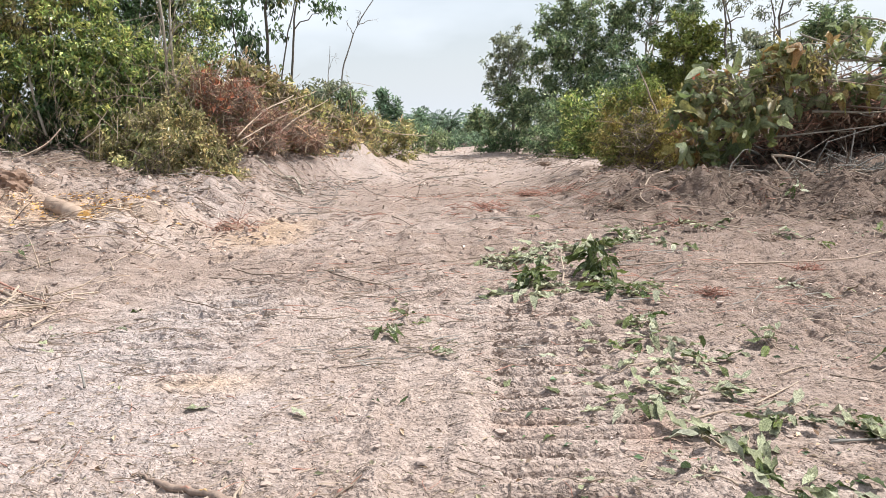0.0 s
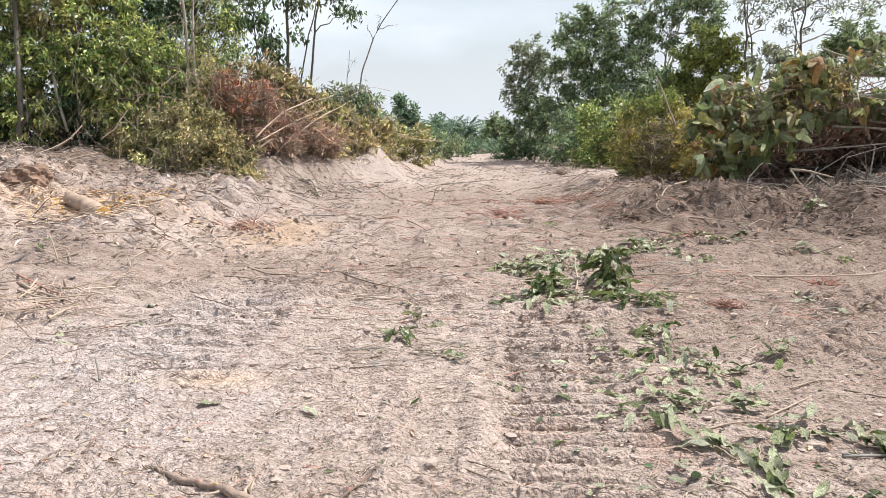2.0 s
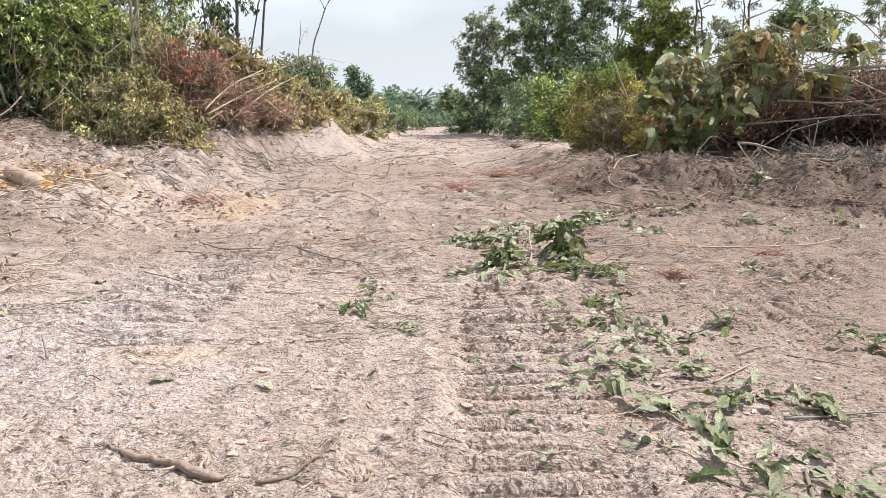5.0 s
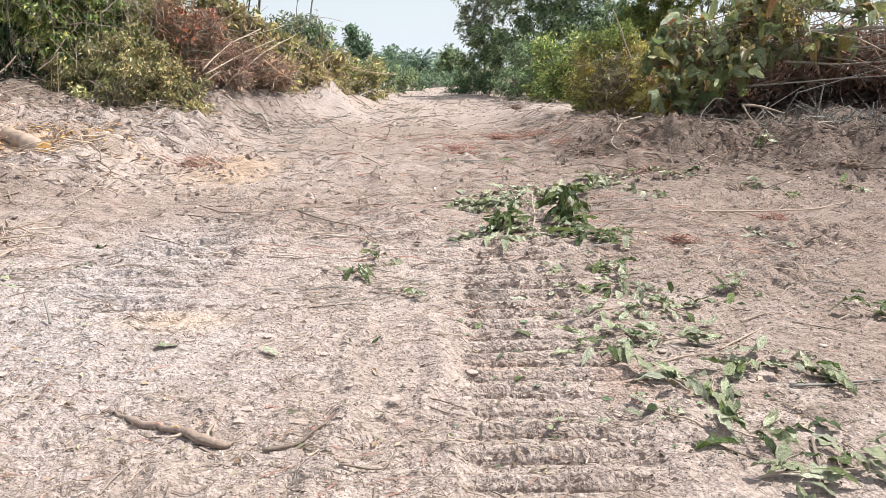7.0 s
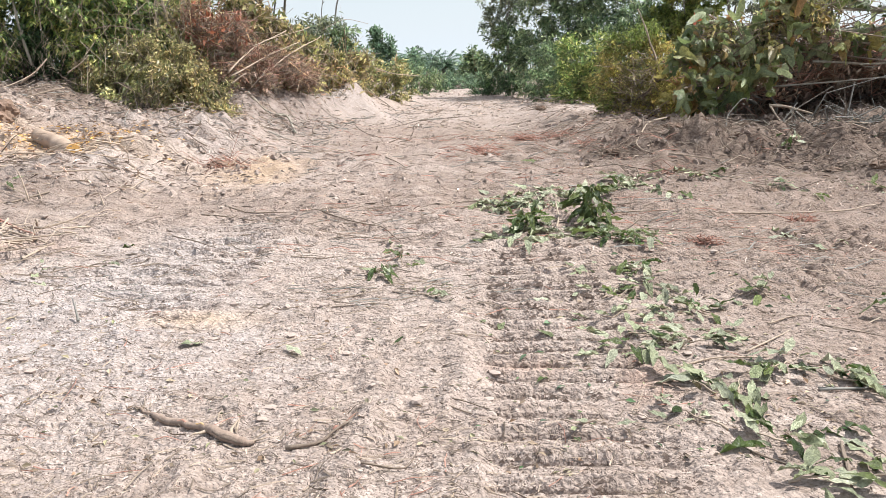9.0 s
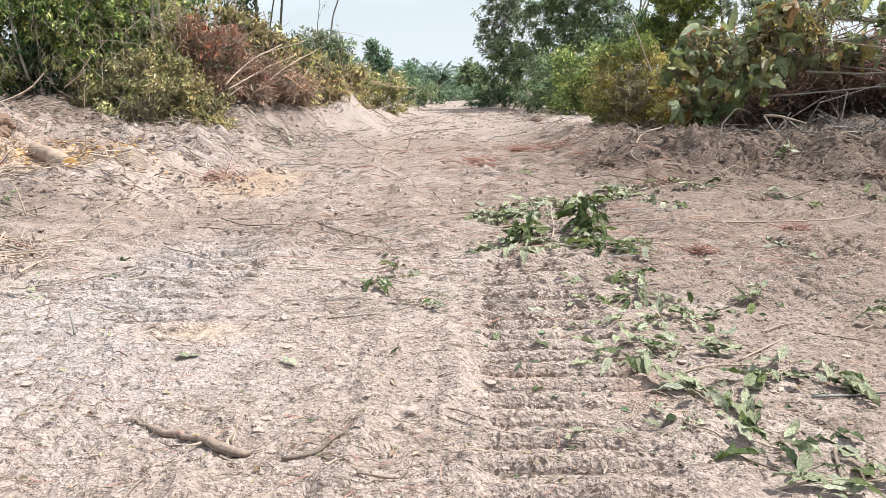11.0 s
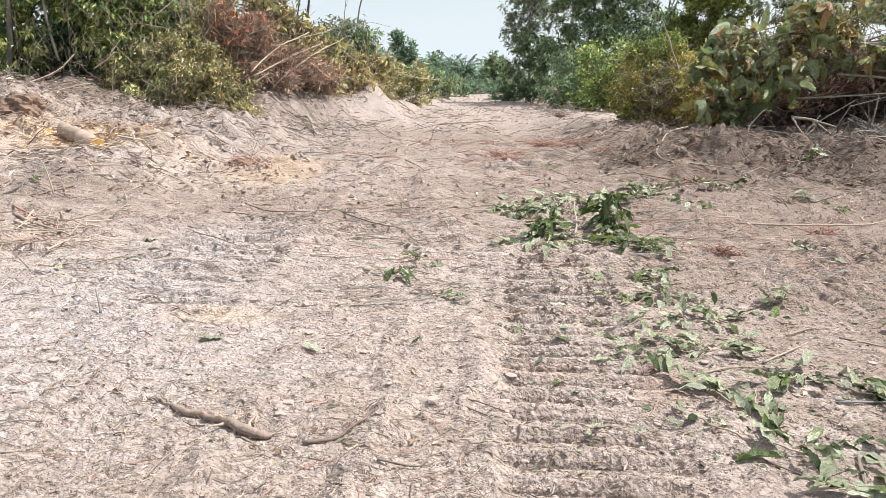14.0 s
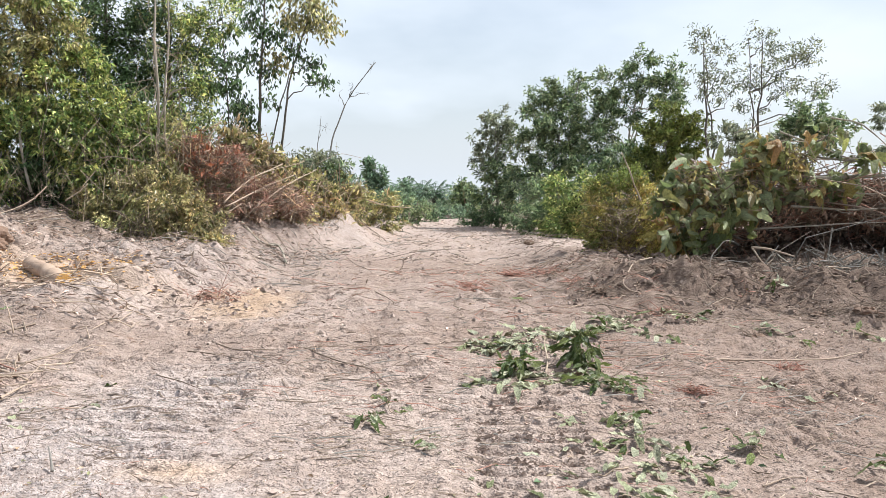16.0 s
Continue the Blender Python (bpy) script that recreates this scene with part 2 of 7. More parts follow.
def soil_material(name):
    """Cleared clay and sand: pinkish tan, with pale sand, orange subsoil, grey ash and dark mulch in patches."""
    mat, nt, bsdf, out = nodes_of(name)
    tc = nt.nodes.new("ShaderNodeTexCoord").outputs["Object"]
    sep = nt.nodes.new("ShaderNodeSeparateXYZ")
    nt.links.new(tc, sep.inputs["Vector"])
    big = noise_node(nt, tc, 0.55, 5, 0.6)
    mid = noise_node(nt, tc, 3.2, 6, 0.65)
    fine = noise_node(nt, tc, 26.0, 6, 0.7)
    speck = noise_node(nt, tc, 95.0, 3, 0.6)
    streaks = nt.nodes.new("ShaderNodeMapping")
    streaks.inputs["Scale"].default_value = (0.62, 1.10, 1.0)
    nt.links.new(tc, streaks.inputs["Vector"])
    streak = noise_node(nt, streaks.outputs["Vector"], 7.5, 5, 0.7)
    broad = noise_node(nt, streaks.outputs["Vector"], 2.3, 6, 0.75)
    bent_tc = mixed(nt, 0.06, tc, nt.nodes.new("ShaderNodeTexNoise").outputs["Color"])

    def cells(scale):
        v = nt.nodes.new("ShaderNodeTexVoronoi")
        v.inputs["Scale"].default_value = scale
        nt.links.new(bent_tc, v.inputs["Vector"])
        return v.outputs["Distance"], v.outputs["Color"]

    crumb, crumb_tint = cells(52.0)
    lump, lump_tint = cells(9.0)
    flecks = noise_node(nt, streaks.outputs["Vector"], 30.0, 4, 0.75)

    def strands(wide_by, deep_by, detail, thin, breaks):
        """Thin broken curving lines: root hairs, cracks and the lips of scraped crusts, their shade put into the
        colour.
        """
        m = nt.nodes.new("ShaderNodeMapping")
        m.inputs["Scale"].default_value = (wide_by, deep_by, 1.0)
        nt.links.new(tc, m.inputs["Vector"])
        n = noise_node(nt, m.outputs["Vector"], 1.0, detail, 0.6)
        line = ranged(nt, times(nt, times(nt, n, 0.5, "SUBTRACT"), 0.0, "ABSOLUTE"), thin, thin * 0.35)
        return times(nt, line, ranged(nt, noise_node(nt, m.outputs["Vector"], breaks, 2), 0.48, 0.56))

    hairs = times(nt, strands(13.0, 15.0, 3, 0.030, 1.7), strands(5.5, 13.0, 3, 0.028, 2.3), "MAXIMUM")
    shaded_scrapes = times(nt, strands(2.8, 7.5, 4, 0.055, 1.9), strands(0.9, 2.6, 4, 0.045, 2.6), "MAXIMUM")

    def patch(x, y, rx, ry, soft=0.7, wild=1.3):
        m = nt.nodes.new("ShaderNodeMapping")
        m.vector_type = "TEXTURE"
        m.inputs["Location"].default_value = (x, y, 0)
        m.inputs["Scale"].default_value = (rx, ry, 1000)
        nt.links.new(tc, m.inputs["Vector"])
        length = nt.nodes.new("ShaderNodeVectorMath")
        length.operation = "LENGTH"
        nt.links.new(m.outputs["Vector"], length.inputs[0])
        ragged = times(nt, length.outputs["Value"], times(nt, times(nt, mid, 0.5, "SUBTRACT"), wild * 2.2), "ADD")
        spotty = ranged(nt, fine, 0.38, 0.6, 0.7, 1.0)
        return times(nt, ranged(nt, ragged, 1.0 + soft, 1.0 - soft), spotty)

    colour = mixed(nt, ranged(nt, big, 0.35, 0.66), SOIL_A, SOIL_B)
    colour = mixed(nt, times(nt, ranged(nt, streak, 0.52, 0.62), 0.20), colour, SOIL_DARK)
    wide = noise_node(nt, streaks.outputs["Vector"], 0.75, 6, 0.78)
    colour = mixed(nt, times(nt, ranged(nt, wide, 0.51, 0.62), 0.20), colour, SOIL_DARK)
    colour = mixed(nt, times(nt, ranged(nt, wide, 0.48, 0.36), 0.24), colour, SOIL_PALE)
    colour = mixed(nt, times(nt, ranged(nt, broad, 0.52, 0.60), 0.14), colour, SOIL_DARK)
    colour = mixed(nt, times(nt, ranged(nt, broad, 0.47, 0.37), 0.16), colour, SOIL_PALE)
    colour = mixed(nt, times(nt, ranged(nt, mid, 0.52, 0.75), 0.25), colour, SOIL_PALE)
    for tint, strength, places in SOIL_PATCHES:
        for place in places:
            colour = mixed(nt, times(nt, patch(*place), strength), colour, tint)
    colour = mixed(nt, times(nt, ranged(nt, fine, 0.54, 0.66), 0.34), colour, SOIL_DARK)
    colour = mixed(nt, 1.0, colour, ranged(nt, crumb_tint, 0.0, 1.0, 0.84, 1.14), "MULTIPLY")
    colour = mixed(nt, 1.0, colour, ranged(nt, lump_tint, 0.0, 1.0, 0.94, 1.05), "MULTIPLY")
    # Gaps between crumbs are darkened in the colour, as shade would darken them.
    colour = mixed(nt, times(nt, ranged(nt, crumb, 0.55, 0.80), 0.3), colour, SOIL_DARK)
    colour = mixed(nt, times(nt, ranged(nt, flecks, 0.62, 0.68), 0.34), colour, (0.15, 0.105, 0.078))
    colour = mixed(nt, times(nt, ranged(nt, speck, 0.60, 0.72), 0.32), colour, (0.16, 0.115, 0.085))
    colour = mixed(nt, times(nt, ranged(nt, speck, 0.42, 0.30), 0.25), colour, (0.50, 0.43, 0.37))
    # Dark lines: roots, plus the shade of cracks and crust lips put into colour.
    colour = mixed(nt, times(nt, hairs, 0.30), colour, (0.150, 0.105, 0.080))
    colour = mixed(nt, times(nt, shaded_scrapes, 0.28), colour, (0.170, 0.120, 0.092))
    nt.links.new(colour, bsdf.inputs["Base Color"])
    bsdf.inputs["Roughness"].default_value = 0.95
    bsdf.inputs["Specular IOR Level"].default_value = 0.2
    height = times(nt, times(nt, fine, 1.0), times(nt, times(nt, shaded_scrapes, 0.55), times(nt, hairs, 0.3), "ADD"), "SUBTRACT")
    height = times(nt, height, times(nt, times(nt, times(nt, streak, 1.2), times(nt, broad, 0.8), "ADD"), times(nt, times(nt, speck, 0.35), times(nt, times(nt, crumb, -0.6), times(nt, lump, -0.5), "ADD"), "ADD"), "ADD"), "ADD")
    bump = nt.nodes.new("ShaderNodeBump")
    bump.inputs["Strength"].default_value, bump.inputs["Distance"].default_value = 1.0, 0.016
    nt.links.new(height, bump.inputs["Height"])
    nt.links.new(bump.outputs["Normal"], bsdf.inputs["Normal"])
    return mat


SOIL_A, SOIL_B = (0.390, 0.308, 0.264), (0.440, 0.360, 0.317)
SOIL_DARK, SOIL_PALE = (0.225, 0.168, 0.138), (0.495, 0.410, 0.360)
# x, y, half width, half depth
SOIL_PATCHES = [
    ((0.440, 0.388, 0.372), 0.50, [(-2.3, 5.2, 1.2, 1.6), (-2.6, 4.9, 1.2, 0.9), (-2.1, 6.8, 0.5, 1.3), (-3.9, 19.5, 1.2, 4.5), (-2.6, 25.0, 1.5, 2.0)]),
    ((0.52, 0.365, 0.235), 0.62, [(-5.3, 11.9, 1.3, 0.6), (-2.55, 12.0, 0.55, 1.5), (-2.5, 11.6, 0.4, 1.2), (-6.0, 12.6, 1.3, 0.8), (-1.5, 5.35, 0.3, 0.15)]),
    ((0.45, 0.405, 0.385), 0.35, [(-5.0, 14.6, 1.3, 0.7), (-3.9, 12.8, 0.8, 0.9), (-1.85, 7.7, 0.4, 0.7), (-4.4, 10.4, 0.7, 0.5)]),
    ((0.44, 0.27, 0.20), 0.45, [(2.0, 15.3, 0.5, 0.6), (0.45, 4.55, 0.22, 0.08), (1.0, 4.4, 0.12, 0.2), (-3.6, 7.2, 0.4, 0.2)]),
    ((0.275, 0.222, 0.204), 0.55, [(-3.8, 20.5, 1.8, 2.2), (-5.6, 18.3, 2.0, 1.6), (-4.6, 13.6, 1.4, 0.9)]),
    ((0.200, 0.146, 0.118), 0.72, [(5.5, 11.3, 3.5, 1.6), (5.0, 10.3, 3.4, 2.3), (3.9, 6.9, 1.6, 1.5), (-6.6, 21.0, 2.4, 5.0), (-4.6, 9.3, 0.9, 0.9), (6.0, 9.0, 3.0, 3.0)]),
    ((0.265, 0.195, 0.158), 0.70, [(4.2, 6.2, 2.2, 2.6), (3.4, 5.4, 1.5, 1.6), (3.3, 8.2, 1.5, 1.8), (2.9, 4.0, 0.9, 0.9), (1.5, 18.0, 4.5, 3.0), (3.2, 13.0, 4.0, 3.0), (0.5, 9.5, 1.6, 1.2), (-2.2, 9.0, 1.4, 1.0)]),
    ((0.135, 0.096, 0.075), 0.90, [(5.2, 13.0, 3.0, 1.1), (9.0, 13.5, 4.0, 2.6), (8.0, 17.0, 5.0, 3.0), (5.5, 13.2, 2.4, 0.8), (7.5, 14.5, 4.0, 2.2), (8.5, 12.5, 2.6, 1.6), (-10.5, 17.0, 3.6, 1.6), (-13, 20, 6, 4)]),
]
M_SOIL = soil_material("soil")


def clod_material():
    mat, nt, bsdf, out = nodes_of("clods")
    rnd = nt.nodes.new("ShaderNodeNewGeometry").outputs["Random Per Island"]
    tc = nt.nodes.new("ShaderNodeTexCoord").outputs["Object"]
    grain = noise_node(nt, tc, 60.0, 5, 0.7)
    tint = mixed(nt, rnd, (0.25, 0.19, 0.158), (0.42, 0.335, 0.288))
    nt.links.new(mixed(nt, 1.0, tint, ranged(nt, grain, 0.3, 0.7, 0.7, 1.15), "MULTIPLY"), bsdf.inputs["Base Color"])
    bsdf.inputs["Roughness"].default_value = 0.95
    return mat


M_CLOD = clod_material()


# ---- building tools ----
rng = np.random.default_rng(7)


def mesh_from(name, verts, faces, mat, smooth=False):
    """faces: an array of equal-sided faces, or a list of such arrays."""
    verts = np.asarray(verts, float).reshape(-1, 3)
    groups = [np.asarray(f, int) for f in (faces if isinstance(faces, list) else [faces]) if len(f)]
    sides = np.concatenate([np.full(len(f), f.shape[1]) for f in groups])
    loops = np.concatenate([f.ravel() for f in groups])
    me = bpy.data.meshes.new(name)
    me.vertices.add(len(verts))
    me.vertices.foreach_set("co", verts.ravel())
    me.loops.add(len(loops))
    me.loops.foreach_set("vertex_index", loops.astype(np.int32))
    me.polygons.add(len(sides))
    me.polygons.foreach_set("loop_start", np.r_[0, np.cumsum(sides)[:-1]].astype(np.int32))
    me.polygons.foreach_set("loop_total", sides.astype(np.int32))
    me.polygons.foreach_set("use_smooth", np.full(len(sides), smooth))
    me.update(calc_edges=True)
    me.validate()
    me.materials.append(mat)
    return me


def thing(name, base, label, category, group="", kind=""):
    ob = new(name)
    ob.location = base
    return tagged(ob, label, category, group, kind)


def part(name, geo, mat, parent, label="", smooth=False, kind=""):
    """One mesh object, from world coordinates, under a thing or a part."""
    verts, faces = geo
    base = np.array(parent.location if parent.parent is None else parent.parent.location)
    ob = new(name, mesh_from(name, np.asarray(verts) - base, faces, mat, smooth))
    ob.parent = parent
    return tagged(ob, label, kind=kind)


def unit(v):
    v = np.asarray(v, float)
    return v / np.maximum(np.linalg.norm(v, axis=-1, keepdims=True), 1e-9)


def tube(path, radii, sides=6):
    """A round limb along a path, closed at both ends by collapsed rings."""
    path = np.asarray(path, float)
    radii = np.broadcast_to(np.asarray(radii, float), (len(path),))
    path = np.concatenate([path[:1], path, path[-1:]])
    radii = np.concatenate([[1e-4], radii, [1e-4]])
    ahead = unit(np.gradient(path[1:-1], axis=0))
    ahead = np.concatenate([ahead[:1], ahead, ahead[-1:]])
    ref = np.where(np.abs(ahead[:, 2:3]) > 0.9, [[1.0, 0, 0]], [[0, 0, 1.0]])
    a = unit(np.cross(ahead, ref))
    b = np.cross(ahead, a)
    ang = np.linspace(0, 2 * np.pi, sides, endpoint=False)
    ring = a[:, None] * np.cos(ang)[None, :, None] + b[:, None] * np.sin(ang)[None, :, None]
    verts = (path[:, None] + ring * radii[:, None, None]).reshape(-1, 3)
    i, j = np.meshgrid(np.arange(len(path) - 1), np.arange(sides), indexing="ij")
    k = (j + 1) % sides
    faces = np.stack([i * sides + j, i * sides + k, (i + 1) * sides + k, (i + 1) * sides + j], -1).reshape(-1, 4)
    return verts, faces


def bent(a, b, sag=0.0, wobble=0.0, n=7):
    """A path from a to b that sags and wanders."""
    t = np.linspace(0, 1, n)[:, None]
    a, b = np.asarray(a, float), np.asarray(b, float)
    path = a + (b - a) * t
    far = np.linalg.norm(b - a)
    path[:, 2] -= (4 * sag * far * t * (1 - t))[:, 0]
    off = rng.normal(0, wobble * far, (n, 3)) * np.sqrt(t * (1 - t)) * 2
    return path + off


def twig_cloud(starts, ends, r, sides=3, bow=0.12):
    """Many thin twigs as one mesh: each a bowed three-ring tube."""
    starts, ends = np.asarray(starts, float), np.asarray(ends, float)
    n = len(starts)
    r = np.broadcast_to(np.asarray(r, float), (n,))
    ahead = unit(ends - starts)
    far = np.linalg.norm(ends - starts, axis=1)
    mid = (starts + ends) / 2 + rng.normal(0, 1, (n, 3)) * (bow * far)[:, None]
    ref = np.where(np.abs(ahead[:, 2:3]) > 0.9, [[1.0, 0, 0]], [[0, 0, 1.0]])
    a = unit(np.cross(ahead, ref))
    b = np.cross(ahead, a)
    ang = np.linspace(0, 2 * np.pi, sides, endpoint=False)
    ring = a[:, None] * np.cos(ang)[None, :, None] + b[:, None] * np.sin(ang)[None, :, None]
    rings = [p[:, None] + ring * (r * f)[:, None, None] for p, f in ((starts, 1.0), (mid, 0.8), (ends, 0.35))]
    verts = np.stack(rings, 1).reshape(-1, 3)
    i, j = np.meshgrid(np.arange(2), np.arange(sides), indexing="ij")
    k = (j + 1) % sides
    quad = np.stack([i * sides + j, i * sides + k, (i + 1) * sides + k, (i + 1) * sides + j], -1).reshape(-1, 4)
    faces = (quad[None] + (np.arange(n) * 3 * sides)[:, None, None]).reshape(-1, 4)
    return verts, faces


LANCE = (np.array([(0, 0, 0), (-0.5, 0.42, 0.07), (0.5, 0.42, 0.07), (0, 1, -0.12)]), np.array([(0, 3, 1), (0, 2, 3)]))
BLADE = (np.array([(-0.5, 0, 0), (0.5, 0, 0), (-0.45, 0.45, 0.05), (0.45, 0.45, 0.05), (0, 1, -0.18)]),
         np.array([(0, 1, 3), (0, 3, 2), (2, 3, 4)]))


def leaf_cloud(at, ahead, up, length, width, shape=LANCE):
    """Many leaves as one mesh."""
    at, ahead = np.asarray(at, float), unit(ahead)
    side = unit(np.cross(ahead, np.asarray(up, float)))
    up = np.cross(side, ahead)
    n = len(at)
    length, width = np.broadcast_to(length, (n,)), np.broadcast_to(width, (n,))
    v, f = shape
    verts = (at[:, None] + side[:, None] * (v[None, :, :1] * width[:, None, None]) + ahead[:, None] * (v[None, :, 1:2] * length[:, None, None])
             + up[:, None] * (v[None, :, 2:] * length[:, None, None]))
    faces = f[None] + (np.arange(n) * len(v))[:, None, None]
    return verts.reshape(-1, 3), faces.reshape(-1, 3)


def in_blob(n, blob, shell=0.35):
    """Points in an ellipsoid, thicker towards its skin."""
    centre, radii = np.array(blob[0]), np.array(blob[1])
    way = unit(rng.normal(size=(n, 3)))
    far = (shell + (1 - shell) * rng.random(n)) ** 0.6 * rng.lognormal(0, 0.17, n)
    return centre + way * far[:, None] * radii


def foliage(tips, per_tip, spread, length, droop=0.5, slim=0.34, shape=LANCE):
    """Leaves in sprays round the tips of twigs."""
    n = len(tips) * per_tip
    at = np.repeat(tips, per_tip, 0) + rng.normal(0, spread, (n, 3)) * np.array([1, 1, 0.8])
    ahead = unit(rng.normal(0, 1, (n, 3)) * [1, 1, 0.6]) * (1 - droop) + np.array([0, 0, -droop])
    up = rng.normal(0, 0.7, (n, 3)) + [0, 0, 1.0 - 0.7 * droop] + ahead[:, [1, 0, 2]] * 0.1
    size = length * rng.uniform(0.65, 1.3, n)
    return leaf_cloud(at, ahead, up, size, size * slim * rng.uniform(0.8, 1.2, n), shape)


def sprays(roots, tips, per_tip, spread, length, droop=0.5, slim=0.34, from_t=0.5):
    """Leaves set along the outer part of each twig, so that they hang in sprays."""
    n = len(tips) * per_tip
    r, t = np.repeat(roots, per_tip, 0), np.repeat(tips, per_tip, 0)
    s = from_t + (1.08 - from_t) * rng.random((n, 1)) ** 0.7
    twig = unit(t - r)
    at = r + (t - r) * s + rng.normal(0, spread, (n, 3)) * [1, 1, 0.7]
    ahead = twig * 0.7 + rng.normal(0, 0.65, (n, 3)) + [0, 0, -1.1 * droop]
    up = rng.normal(0, 0.55, (n, 3)) + [0.55, -0.15, 0.9]
    size = length * rng.uniform(0.55, 1.35, n)
    return leaf_cloud(at, ahead, up, size, size * slim * rng.uniform(0.75, 1.25, n))


def smooth_step(a, b, v):
    t = np.clip((v - a) / (b - a), 0, 1)
    return t * t * (3 - 2 * t)


def ground_height(x, y):
    """The large lie of the land: the lane, its banks, the earth mound."""
    x, y = np.asarray(x, float), np.asarray(y, float)
    edge=-2.9+0.25*np.sin(0.5*y)
    h=0.36*smooth_step(0,1.5,edge-x)*smooth_step(8,12.5,y)*(1-0.9*smooth_step(36,50,y))
    h=h+0.75*smooth_step(0,5.5,-4.6-x)*smooth_step(6,16,y)
    lane=-1.3+0.08*np.clip(y-25,0,25)
    front=17.2+5.4*smooth_step(-4.6,-1.9,x)
    h=h+0.66*smooth_step(0,3.2,y-front)*smooth_step(0,1.2,lane-x)*(1-smooth_step(-6.5,-9.5,x))*(1-0.45*smooth_step(26.2,29,y))*(1-0.9*smooth_step(40,52,y))
    h=h+0.34*np.exp(-((x+2.5)/0.75)**2-((y-25.1)/1.0)**2)
    h=h+0.30*smooth_step(11.2,13.6,y+0.12*(x-4))*smooth_step(1.6,3.8,x)*(1-0.6*smooth_step(26,34,y))
    h=h+0.30*smooth_step(6,12,x)*smooth_step(7,14,y)
    return h


def on_ground(x, y, up=0.0):
    return (float(x), float(y), float(ground_height(x, y)) + up)


def tree(name, base, top, radius, blobs, label, leaf, bark=None, per_tip=26, spread=0.3, length=0.16, droop=0.5, slim=0.34, stems=1, lean=0.007, reach=0.35, group="", category="tree", limb_r=0.022):
    """A tapered trunk, limbs that reach out to the crown's clumps, and a crown of single leaves. blobs: centre, radii, tips."""
    bark = bark or M_BARK
    ob = thing(name, base, label, category, group)
    base, top = np.array(base, float), np.array(top, float)
    trunks = []
    for s in range(stems):
        foot = base + (rng.normal(0, 0.12, 3) * [1, 1, 0] if s else 0)
        head = top + (rng.normal(0, 0.5, 3) * [1, 1, 0.6] if s else 0)
        path = bent(foot - [0, 0, 0.15], head, 0, lean, 12)
        taper = radius * (1 - 0.78 * np.linspace(0, 1, 12)) * (1 if s == 0 else 0.75)
        taper[0] *= 1.35
        trunks.append(path)
        part("trunk", tube(path, taper, 8), bark, ob, smooth=True)
    for blob in blobs:
        tips = in_blob(blob[2], blob)
        twigs = []
        trunk = trunks[rng.integers(len(trunks))]
        hub = np.array(blob[0]) - [0, 0, 0.35 * blob[1][2]]
        low = trunk[np.argmin(np.abs(trunk[:, 2] - (hub[2] - reach * np.linalg.norm(hub[:2] - trunk[-1, :2]) - 0.3)))]
        part("limb", tube(bent(low, hub, 0.05, 0.05, 7), np.linspace(limb_r * 1.6, limb_r * 0.7, 7), 6), bark, ob, smooth=True)
        roots = hub + (tips - hub) * rng.uniform(0.0, 0.45, (len(tips), 1)) + rng.normal(0, 0.08, (len(tips), 3))
        part("twig_spray", twig_cloud(roots, tips, limb_r * 0.3, 3), bark, ob, kind="stuff")
        part("crown", sprays(roots, tips, per_tip, spread * 0.38, length, droop, slim), blob[3] if len(blob) > 3 else leaf, ob, kind="stuff")
    return ob


def with_skirts(blobs):
    """The clumps, and below each that hangs clear of the soil one more that reaches down to it."""
    out = []
    for blob in blobs:
        (x, y, z), (rx, ry, rz) = blob[0], blob[1]
        gap = z - rz - float(ground_height(x, y))
        out.append(blob)
        if 0.1 < gap < 2.5:
            out.append(((x, y, z - rz - gap / 2), (rx * 0.9, ry * 0.9, gap / 2 + 0.2), max(6, int(blob[2] * min(1.0, gap / rz))), *blob[3:]))
    return out


def shrub(name, base, blobs, label, leaf, bark=None, per_tip=22, spread=0.22, length=0.14, droop=0.4, slim=0.36, stem_r=0.02, group="", category="shrub"):
    """Several stems from one foot, and clumps of single leaves."""
    bark = bark or M_TWIG
    ob = thing(name, base, label, category, group)
    foot = np.array(base, float)
    for blob in with_skirts(blobs):
        tips = in_blob(blob[2], blob)
        hub = np.array(blob[0]) - [0, 0, 0.3 * blob[1][2]]
        start = foot + rng.normal(0, 0.15, 3) * [1, 1, 0] - [0, 0, 0.1]
        part("stem", tube(bent(start, hub, -0.08, 0.04, 7), np.linspace(stem_r * 1.4, stem_r * 0.6, 7), 6), bark, ob, smooth=True)
        roots = hub + (tips - hub) * rng.uniform(0.0, 0.5, (len(tips), 1)) + rng.normal(0, 0.12, (len(tips), 3))
        part("twig_spray", twig_cloud(roots, tips, stem_r * 0.3, 3), bark, ob, kind="stuff")
        part("foliage", sprays(roots, tips, per_tip, spread * 0.36, length, droop, slim), blob[3] if len(blob) > 3 else leaf, ob, kind="stuff")
    return ob


